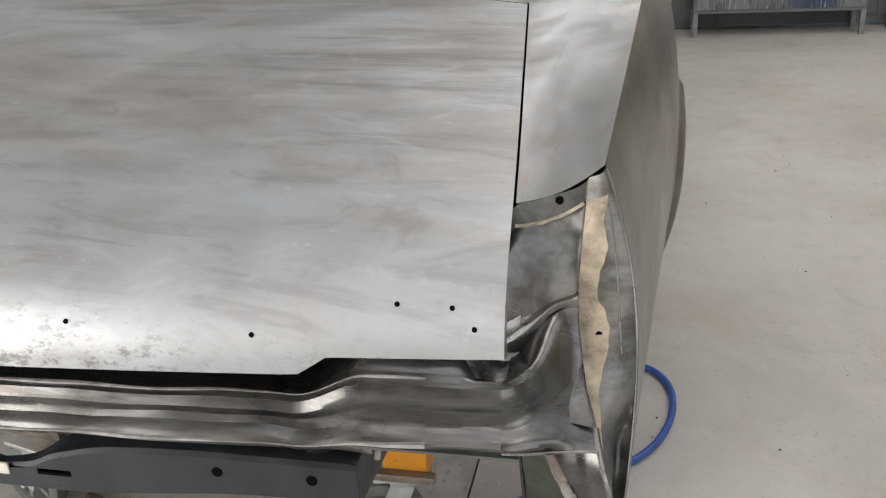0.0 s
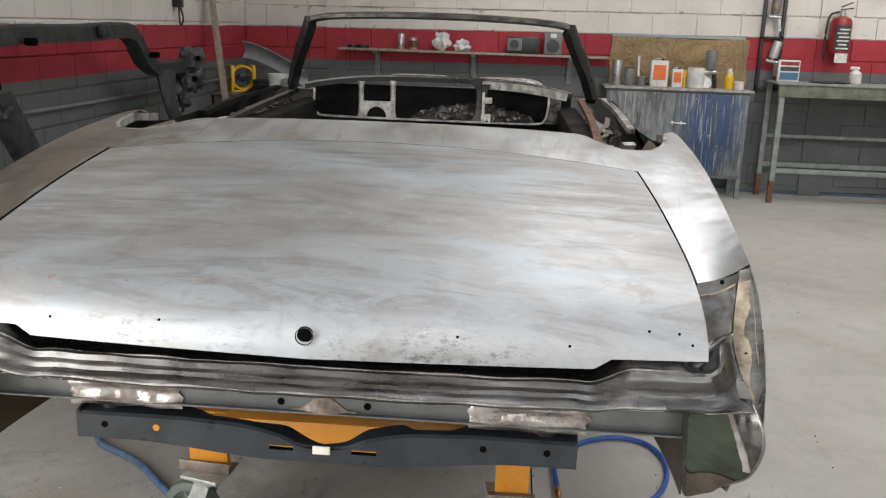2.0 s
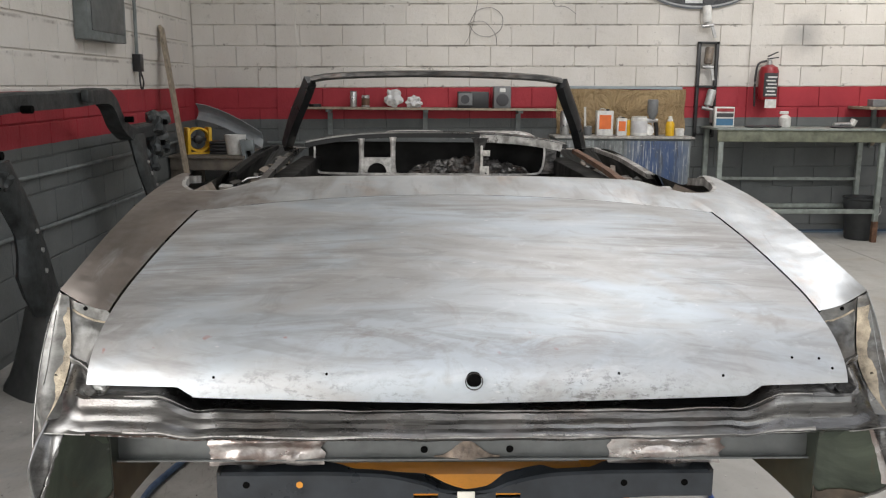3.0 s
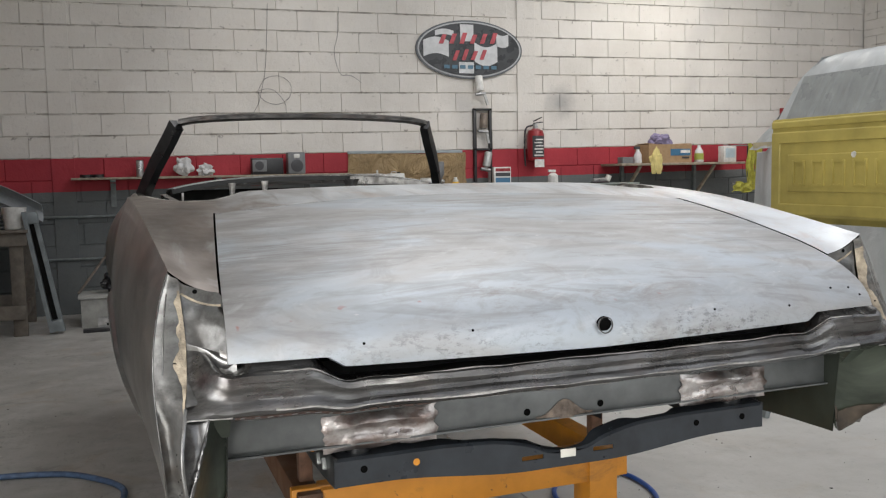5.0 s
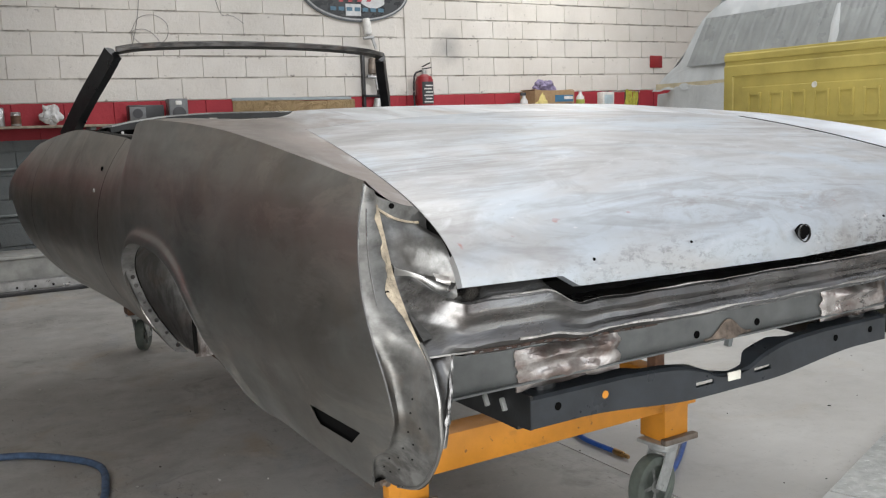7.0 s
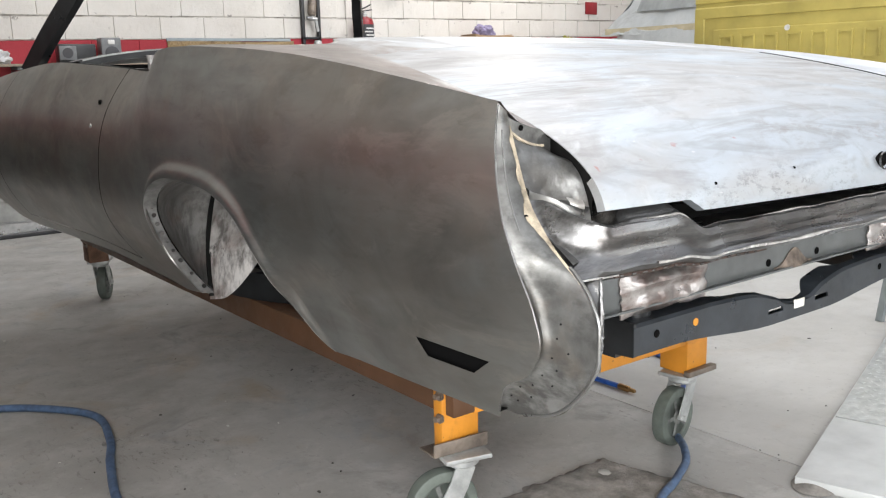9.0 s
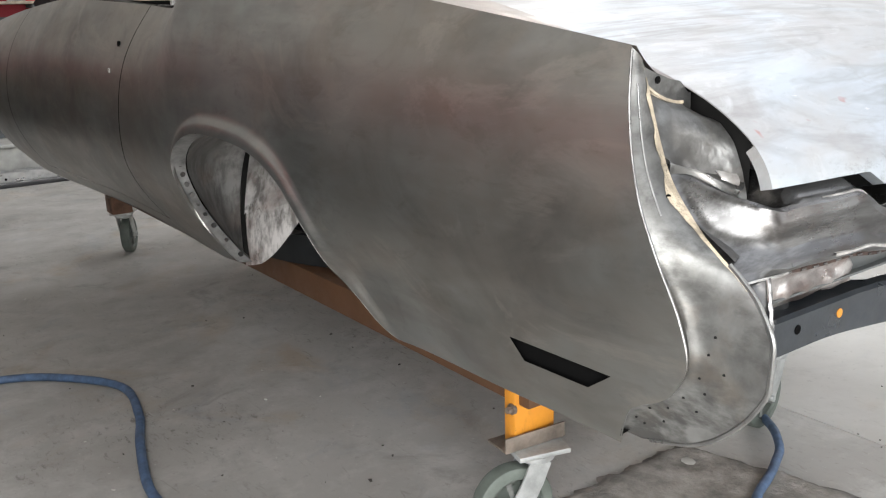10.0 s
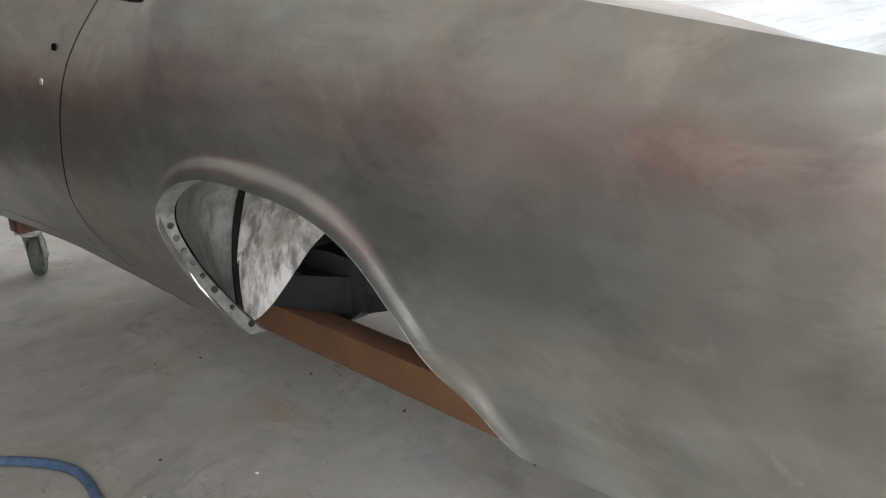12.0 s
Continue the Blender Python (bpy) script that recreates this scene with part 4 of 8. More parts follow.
    # lamp pocket: turned-down lip, sealed ledge and hammered recess
    def lid_edge_y(z):
        return -0.152 + 0.88 * max(0.0, (z - 0.947) / 0.315) ** 2.38

    def pocket(u, v):
        x = mix(0.770, 0.868, u)
        ztop = 1.096 + 0.038 * max(0.0, (x - 0.785) / 0.085) ** 2
        ztop -= 0.016 * (1 - step(0.772, 0.795, x))
        z = mix(ztop, 0.905, v)
        edge = step(0.55, 1.0, u)
        lip = 1 - step(0.13, 0.20, v)
        deep = mix(lid_edge_y(z) + 0.034, ry(z) + 0.006, u) + 0.006 + 0.012 * math.sin(math.pi * min(1, max(0, (v - 0.15) / 0.8)))
        y = mix(mix(deep, -0.008 - 0.004 * v, lip), ry(z) + 0.004, edge * (1 - lip) + lip * step(0.9, 1.0, u))
        x = mix(x, rx(z), edge)
        y -= 0.02 * step(0.75, 1.0, v)
        k = step(0.2, 0.35, v) * (1 - step(0.9, 1.0, v))
        y += k * (0.007 * noise.noise(Vector((x * 18, z * 14, 3.1 + s))) + 0.0015 * noise.noise(Vector((x * 45, z * 50, 7.7))))
        return Vector((s * x, y, z))
    bm = bm_new()
    sheet(bm, pocket, 26, 44)
    pk = part("lamp_pocket", bm, POCKET_METAL, q, "hammered grey metal tail lamp pocket")
    bm = bm_new()
    sheet(bm, lambda u, v: pocket(mix(0.10, 0.30, u), mix(0.55, 0.63, v) + 0.012 * math.sin(3 * u)) + Vector((0, -0.004 - 0.003 * math.sin(math.pi * v), 0)), 8, 5)
    thicken(bm, 0.002)
    part("lamp_tab", bm, EDGE_METAL, pk, "small bright bent tab")
    bm = bm_new()
    sheet(bm, lambda u, v: (lambda x: Vector((s * x, -0.010 + 0.014 * v + 0.003 * noise.noise(Vector((x * 90, s, v))), 1.071 + 0.035 * max(0.0, (x - 0.785) / 0.085) ** 2 - 0.006 * v * (1 + 0.5 * noise.noise(Vector((x * 60, s, 4)))))))(mix(0.786, 0.862, u)), 20, 3)
    thicken(bm, 0.004)
    part("sealer_strip", bm, SEALER, pk, "tan sealer along the pocket ledge")
    bm = bm_new()
    cyl(bm, (s * 0.836, -0.0095, 1.100), (s * 0.836, 0.0, 1.100), 0.0048, seg=10)
    part("stud_hole", bm, VOID, pk)
    # end plate where the rail meets the flange, gusset behind and welded ridge below
    bm = bm_new()

    def block(u, v):
        a = rail_pt(0.0, mix(0.06, 0.74, v))
        z = mix(0.992, 0.882, v)
        b = Vector((-rx(z) + 0.001, ry(z) + 0.002, z))
        e = u * u * (3 - 2 * u)
        p = Vector((mix(a.x, b.x, u), mix(a.y, b.y, e), mix(a.z, b.z, e)))
        hump = math.sin(math.pi * u) ** 2
        p.z += 0.014 * hump * (1 - v)
        p.y -= 0.008 * hump * math.sin(math.pi * v) - 0.004 * hump * noise.noise(Vector((p.x * 26, p.z * 26, s)))
        p.x *= -s
        return p
    sheet(bm, block, 16, 20)
    plate = part("rail_end_plate", bm, RAIL_METAL, q, "ground plate between tail rail and flange")
    bm = bm_new()
    sweep(bm, [block(k / 12, 0.985) + Vector((0, -0.001, -0.001)) for k in range(13)], round_section(0.0016, 6), up=(0, 1, 0))
    part("plate_edge", bm, EDGE_METAL, plate, "bright cut edge")
    # corner plate below, with its rough bright weld strip
    def weld_line(k):
        a, b = block(0.5, 0.985), Vector((s * (rx(0.752) - 0.006), ry(0.752) + 0.003, 0.752))
        return a.lerp(b, k) + Vector((0, -0.005 * math.sin(math.pi * k), 0))

    def corner(u, v):
        z = mix(0.882, 0.752, v)
        rim = Vector((s * (rx(z) - 0.002), ry(z) + 0.002, z))
        p = weld_line(v).lerp(rim, u)
        p.y += 0.012 * math.sin(math.pi * u) * (1 - v)
        return p
    bm = bm_new()
    sheet(bm, corner, 8, 16)
    low_plate = part("corner_plate", bm, RAIL_METAL, q, "grey corner plate beside the flange rim")
    bm = bm_new()

    def strip(u, v):
        p = weld_line(v)
        w = (0.72 if s > 0 else 0.4) * (0.007 + 0.006 * v) + 0.002 * noise.noise(Vector((v * 9, s, 0.7)))
        p.x -= s * w * (u - 0.35) * 2
        p.y -= 0.003 + 0.003 * math.sin(math.pi * u) - 0.002 * noise.noise(Vector((u * 4, v * 16, s)))
        return p
    sheet(bm, strip, 6, 30)
    part("weld_strip", bm, PATCH_METAL if s > 0 else RAIL_METAL, low_plate, "rough bright welded strip" if s > 0 else "dull grey welded strip")
    bm = bm_new()

    def shelf(u, v):
        a, b = block(u, 0.02), pocket(u, (1.10 - mix(0.985, 1.0, u)) / 0.19)
        p = a.lerp(b, v)
        p.z += 0.010 * math.sin(math.pi * v) * (1 - v) + 0.002 * noise.noise(Vector((p.x * 40, p.y * 40, s)))
        p.y -= 0.006 * math.sin(math.pi * v)
        return p
    sheet(bm, shelf, 14, 10)
    part("pocket_foot", bm, BRIGHT_METAL, q, "hammered foot of the lamp pocket over the rail end")
    bm = bm_new()
    sheet(bm, lambda u, v: Vector((s * mix(0.785, 0.845, u), -0.06 - 0.05 * v, mix(0.81, 0.868, v))), 4, 4)
    part("gusset", bm, GREEN, q, "corner gusset in faded green primer")
    return q


for s in (-1, 1):
    quarter(s)


# top skin between lid, crease and cockpit
def lid_half(y):
    return spl(y, [-0.16, 0.0, 0.3, 0.6], [0.792, 0.783, 0.757, 0.728])


def lid_rear(x):
    return -0.188 + 0.036 * (x / 0.8) ** 2


def lid_z(x, y):
    sdist = max(0.0, y - lid_rear(x))
    return 0.947 + 0.315 * (sdist / 0.88) ** 0.42 - 0.010 * (x / 0.75) ** 2 * min(1, sdist * 3)


def lid_front(x):
    return 0.70 - 0.12 * (x / 0.73) ** 2


def top_z(x, y):
    w = min(1.0, abs(x) / crease_x(y))
    zm = spl(y, [0.55, 0.7, 1.0, 1.3], [1.245, 1.262, 1.292, 1.30])
    return mix(zm, crease_z(y), w ** 3.2)


def cockpit_edge(x):
    a = abs(x)
    if a < 0.60:
        return 0.985 - 0.035 * (a / 0.6) ** 2
    return spl(a, [0.60, 0.66, 0.72, 0.79, 0.85, 0.89, 0.912], [0.95, 0.84, 0.785, 0.80, 0.90, 1.10, 1.36])


bm = bm_new()


def tulip(u, v):
    t = 2 * u - 1
    a = abs(t)
    xr = math.copysign(0.728 * min(1, a / 0.72) + max(0, a - 0.72) / 0.28 * (crease_x(0.58) - 0.728), t)
    yr = lid_front(xr) + 0.007 if abs(xr) < 0.729 else 0.58
    xf = math.copysign(0.912 * a ** 0.88, t)
    yf = cockpit_edge(xf)
    y = mix(yr, yf, v)
    x = mix(xr, xf, v)
    if a > 0.985:
        x = math.copysign(crease_x(y), t)
    if abs(xr) < 0.729:
        z0 = lid_z(xr * 0.998, yr - 0.008)
    else:
        z0 = mix(lid_z(0.728, 0.58) + 0.002, crease_z(0.58), (abs(xr) - 0.728) / (crease_x(0.58) - 0.728))
    return Vector((x, y, top_z(x, y) + (z0 - top_z(xr, yr)) * (1 - v) ** 2))


sheet(bm, tulip, 120, 22)
for s in (-1, 1):
    def cap(u, v, s=s):
        y = mix(-0.004 - 0.012 * u * u, 0.58, v)
        xa, xb = lid_half(y) + (0.0035 if s > 0 else 0.005), crease_x(y)
        x = mix(xa, xb, u)
        za, zb = lid_z(lid_half(y), y) + 0.002, crease_z(y)
        return Vector((s * x, y, mix(za, zb, u) - 0.010 * math.sin(math.pi * u) * (1 - v)))
    sheet(bm, cap, 14, 30)
bmesh.ops.remove_doubles(bm, verts=bm.verts, dist=0.0008)
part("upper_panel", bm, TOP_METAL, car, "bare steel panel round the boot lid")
# folded rim of the cockpit opening
bm = bm_new()
rim = [(x, cockpit_edge(x)) for x in [-0.912 + 1.824 * k / 90 for k in range(91)]]
sweep(bm, [(x, y, top_z(x, y) - 0.006) for x, y in rim], [(0.004, 0.006), (-0.008, 0.006), (-0.008, -0.02), (0.004, -0.02)])
part("cockpit_rim", bm, EDGE_METAL, car, "folded rim of the cockpit opening")

# boot lid
bm = bm_new()


def lid_pt(u, v, dz=0.0):
    t = 2 * u - 1
    a = abs(t)
    zl = 0.947 + 0.028 * step(0.706, 0.765, a)
    s0 = 0.88 * ((zl - 0.947) / 0.315) ** (1 / 0.42) if zl > 0.947 else 0.0
    xr = 0.795 * t
    yr = lid_rear(xr) + s0
    yf = lid_front(0.728 * t)
    y = mix(yr, yf, v ** 2.0)
    x = t * lid_half(y)
    return Vector((x, y, lid_z(x, y) + dz))


g = sheet(bm, lid_pt, 100, 44)
# turned edge all round
rim_loop = [g[i][0] for i in range(101)] + g[100][1:] + [g[i][44] for i in range(99, -1, -1)] + [g[0][j] for j in range(43, 0, -1)]
low = []
for v in rim_loop:
    rear = v.co.y < -0.12
    low.append(bm.verts.new(v.co + Vector((0, 0.016 if rear else 0, -0.004 if rear else -0.0018))))
fold_top = [bm.verts.new(v.co) for v in rim_loop]
for i in range(len(rim_loop)):
    k = (i + 1) % len(rim_loop)
    bm.faces.new((fold_top[i], fold_top[k], low[k], low[i]))
# near-black sheets under the lid: the boot's shade put into their colour
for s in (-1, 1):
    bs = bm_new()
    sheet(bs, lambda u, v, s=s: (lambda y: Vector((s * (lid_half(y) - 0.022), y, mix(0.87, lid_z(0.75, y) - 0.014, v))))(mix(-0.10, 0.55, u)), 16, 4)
    part("boot_side", bs, DARK, car, "near-black sheet for the shade beside the boot lid")
lid = part("boot_lid", bm, LID_METAL, car, "sanded light grey steel boot lid with lock hole")
bm = bm_new()
cyl(bm, (0, lid_rear(0) + 0.0125, 0.999), (0, lid_rear(0) - 0.0005, 0.994), 0.0148, seg=20)
part("lock_hole", bm, VOID, lid, "dark round lock hole")
bm = bm_new()
sweep(bm, [(0.0172 * math.cos(a), lid_rear(0) + 0.0006 + 0.0014 * math.sin(a), 0.9945 + 0.0172 * math.sin(a)) for a in [2 * math.pi * k / 28 for k in range(29)]], [(-0.0012, -0.003), (0.001, -0.003), (0.0, 0.002)], up=(0, 1, 0))
part("lock_dimple", bm, RAIL_METAL, lid)
for x, y in ((0.676, -0.13), (0.735, -0.128), (0.76, -0.140), (0.30, -0.168), (-0.30, -0.168), (0.52, -0.162), (-0.53, -0.162)):
    p = Vector((x, y, lid_z(x, y)))
    bm = bm_new()
    cyl(bm, p + Vector((0, 0.004, -0.004)), p + Vector((0, -0.0008, 0.0008)), 0.0030, seg=8)
    part("badge_pin_hole", bm, VOID, lid)

# tail rail under the lid
bm = bm_new()
sheet(bm, rail_pt, 170, 45)
rail = part("tail_rail", bm, RAIL_METAL, car, "ridged tail rail in worn bare steel")
# thin bright strips along the crests: their highlights built as shapes
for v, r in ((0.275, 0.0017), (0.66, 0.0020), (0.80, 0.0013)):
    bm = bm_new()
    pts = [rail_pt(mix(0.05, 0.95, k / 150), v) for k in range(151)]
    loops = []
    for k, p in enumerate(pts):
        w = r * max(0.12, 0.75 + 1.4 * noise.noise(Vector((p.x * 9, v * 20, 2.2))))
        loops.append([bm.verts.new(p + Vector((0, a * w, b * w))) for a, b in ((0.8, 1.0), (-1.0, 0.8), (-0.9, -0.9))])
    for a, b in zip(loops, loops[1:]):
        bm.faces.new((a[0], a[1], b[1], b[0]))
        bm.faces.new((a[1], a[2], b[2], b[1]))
    part("ridge_highlight", bm, EDGE_METAL, rail, "thin bright strip for the highlight along a ridge")
# near-black block: shade of the gutter behind the rail put into its colour
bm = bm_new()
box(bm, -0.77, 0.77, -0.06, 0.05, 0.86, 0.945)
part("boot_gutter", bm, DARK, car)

# beam under the rail, with its ground patches
bm = bm_new()
box(bm, -0.79, 0.79, 0.0, 0.035, 0.744, 0.830, 0.004)
box(bm, -0.79, 0.79, -0.012, 0.0, 0.744, 0.748)
beam = part("tail_beam", bm, PRIMER, car, "grey tail beam")
for s in (-1, 1):
    bm = bm_new()

    def patch(u, v, s=s):
        x = mix(0.325 + 0.014 * noise.noise(Vector((v * 5, s, 1))), 0.585 + 0.018 * noise.noise(Vector((v * 5, s, 6))), u)
        z = mix(0.732, 0.812, v) + 0.006 * noise.noise(Vector((x * 20, s, v)))
        d = 0.010 * math.sin(math.pi * u) ** 0.5 * math.sin(math.pi * v) ** 0.5
        d += 0.009 * math.exp(-((v - 0.78 + 0.5 * (u - 0.5) ** 2) / 0.12) ** 2) * math.sin(math.pi * u) - 0.008 * math.exp(-((v - 0.5) / 0.15) ** 2) * math.sin(math.pi * u)
        return Vector((s * x, -0.004 - d + 0.004 * noise.noise(Vector((x * 25, s * 3, z * 30))), z))
    sheet(bm, patch, 26, 12)
    thicken(bm, 0.004)
    part("weld_patch", bm, PATCH_METAL, beam, "bright ground weld patch")
for x in (-0.098, 0.098):
    bm = bm_new()
    cyl(bm, (x, 0.006, 0.766), (x, -0.0015, 0.766), 0.0085, seg=14)
    part("bolt_hole", bm, VOID, beam)
bm = bm_new()
fold = lambda x, v: rail_pt((x + 0.79) / 1.58, v)
sweep(bm, [fold(mix(-0.785, -0.40, k / 30), 0.79) + Vector((0, -0.0008, -0.001)) for k in range(31)], rect_section(0.004, 0.006), up=(0, 0, 1))
seam = part("seam_strip", bm, plain("dark_rusty_seam", (0.045, 0.026, 0.019), 0.7, 0.1, 0.5, 30, 0.4), beam, "rusty seam under the tail rail")
for k in range(15):
    p = fold(-0.769 + 0.024 * k + random.uniform(-0.004, 0.004), 0.79)
    w = random.uniform(0.003, 0.006)
    bm = bm_new()
    box(bm, p.x - w, p.x + w, p.y - 0.0046, p.y - 0.0022, p.z - 0.003, p.z - 0.0005, 0.0006)
    part("spot_weld", bm, RAIL_METAL, seam)
bm = bm_new()
sheet(bm, lambda u, v: Vector((mix(-0.075, 0.075, u), -0.003 - 0.012 * math.sin(math.pi * u) ** 3 * (1 - v), mix(0.746, 0.752 + 0.036 * math.sin(math.pi * u) ** 3, v))), 24, 6)
thicken(bm, 0.003)
part("latch_bracket", bm, TARNISHED, beam, "small tarnished latch bracket")

# black cross bar and chassis rails
SLOTGREY = plain("pale_grey_floor_through_slot", (0.34, 0.33, 0.31), 0.7)
bm = bm_new()


def bar_top(x):
    return spl(abs(x), [0, 0.05, 0.10, 0.20, 0.32], [0.668, 0.674, 0.694, 0.714, 0.720])


def bar_low(x):
    return 0.632 + 0.026 * step(0.10, 0.45, abs(x))


rings = []
N = 120
for i in range(N + 1):
    x = mix(-0.565, 0.565, i / N)
    a = abs(x)
    back = spl(x, [-0.565, -0.38, -0.30, -0.25, -0.17, -0.08, 0.0, 0.04, 0.10, 0.17, 0.21, 0.28, 0.33, 0.45, 0.565], [0.06, 0.05, 0.03, 0.004, 0.004, 0.030, -0.002, 0.002, 0.034, 0.034, 0.004, 0.004, 0.032, 0.038, 0.05])
    lo, hi, za, zb = bar_low(x), bar_top(x), 0.657, 0.668
    ring = ((-0.022, lo), (-0.022, za), (-0.022, zb), (-0.022, hi - 0.006), (-0.016, hi), (back, hi + 0.001), (back, hi - 0.006), (-0.017, hi - 0.009), (-0.017, zb), (-0.017, za), (-0.017, lo + 0.006), (0.03, lo + 0.006), (0.03, lo))
    rings.append([bm.verts.new((x, y, z if a < 0.2 or k not in (1, 2, 8, 9) else mix(lo + 0.006, hi - 0.009, 0.35 if k in (1, 9) else 0.6))) for k, (y, z) in enumerate(ring)])
for i, (p, q) in enumerate(zip(rings, rings[1:])):
    slot = 0.068 < abs(mix(-0.565, 0.565, (i + 0.5) / N)) < 0.122
    for k in range(13):
        if slot and k in (1, 8):
            continue
        bm.faces.new((p[k], p[(k + 1) % 13], q[(k + 1) % 13], q[k]))
    if slot:
        bm.faces.new((p[1], q[1], q[9], p[9]))
        bm.faces.new((p[2], q[2], q[8], p[8]))
bm.faces.new(rings[0])
bm.faces.new(list(reversed(rings[-1])))
chassis = thing("chassis", "black painted car chassis under the body shell", "chassis", at=(0, 0, -0.005))
bar = part("rear_cross_bar", bm, BARBLACK, chassis, "satin black pressed rear cross bar")
bm = bm_new()
box(bm, -0.022, 0.018, -0.0245, -0.02, 0.653, 0.673, 0.0015)
part("paper_tag", bm, plain("white_tag", (0.7, 0.68, 0.6), 0.7), bar, "small white paper tag")
for x, m_ in ((-0.50, VOID), (0.50, VOID), (0.36, VOID), (-0.38, ORANGE)):
    bm = bm_new()
    cyl(bm, (x, -0.02, 0.692), (x, -0.0232, 0.692), 0.008, seg=12)
    part("bar_hole", bm, m_, bar)
for s in (-1, 1):
    bm = bm_new()
    sweep(bm, smooth_path([(s * 0.52, 0.03, 0.69), (s * 0.52, 0.35, 0.70), (s * 0.42, 0.72, 0.75), (s * 0.39, 1.10, 0.66), (s * 0.40, 1.45, 0.50), (s * 0.54, 1.9, 0.48), (s * 0.58, 2.9, 0.50), (s * 0.42, 3.4, 0.56), (s * 0.40, 4.1, 0.56)], 6), rect_section(0.075, 0.095))
    part("frame_rail", bm, BLACK, chassis)
    bm = bm_new()
    cyl(bm, (s * 0.50, 0.03, 0.715), (s * 0.50, 0.03, 0.752), 0.03, seg=18)
    part("body_mount", bm, BLACK, chassis, "round rubber body mount")
    # deep round-ended box of the frame ahead of the wheel
    outline = [(1.58, 0.585), (1.49, 0.583), (1.435, 0.556), (1.425, 0.505), (1.45, 0.46), (1.53, 0.405), (1.62, 0.36), (1.70, 0.343), (1.80, 0.356), (1.92, 0.40), (2.02, 0.44), (2.04, 0.53)]
    bm = bm_new()
    for pair in ([bm.verts.new((s * 0.452, y, z)) for y, z in outline], [bm.verts.new((s * 0.355, y, z)) for y, z in outline]):
        bm.faces.new(pair)
    bm.verts.ensure_lookup_table()
    n = len(outline)
    for k in range(n):
        bm.faces.new((bm.verts[k], bm.verts[(k + 1) % n], bm.verts[n + (k + 1) % n], bm.verts[n + k]))
    bmesh.ops.recalc_face_normals(bm, faces=bm.faces)
    part("torque_box", bm, BLACK, chassis, "deep black round-ended frame box", smooth=False)
    bm = bm_new()
    sheet(bm, lambda u, v, s=s: Vector((s * 0.566, mix(-0.021, 0.42, u), mix(0.657, 0.722, v) + 0.05 * u * v - 0.01 * math.sin(math.pi * u) * (1 - v))), 16, 4)
    thicken(bm, 0.008)
    br = part("end_bracket", bm, BLACK, chassis)
    for y, z in ((0.06, 0.688), (0.12, 0.682), (0.19, 0.69)):
        bm = bm_new()
        box(bm, -0.0075, 0.0075, -0.005, 0.005, -0.013, 0.013, 0.003, m=pose(s * 0.567, y, z, -28, 0, 0))
        part("bracket_slot", bm, ORANGE if y > 0.15 else GALV, br)
for y, z in ((0.72, 0.79), (1.95, 0.50), (3.2, 0.53)):
    bm = bm_new()
    box(bm, -0.5, 0.5, y - 0.035, y + 0.035, z - 0.04, z + 0.04, 0.006)
    part("cross_member", bm, BLACK, chassis)

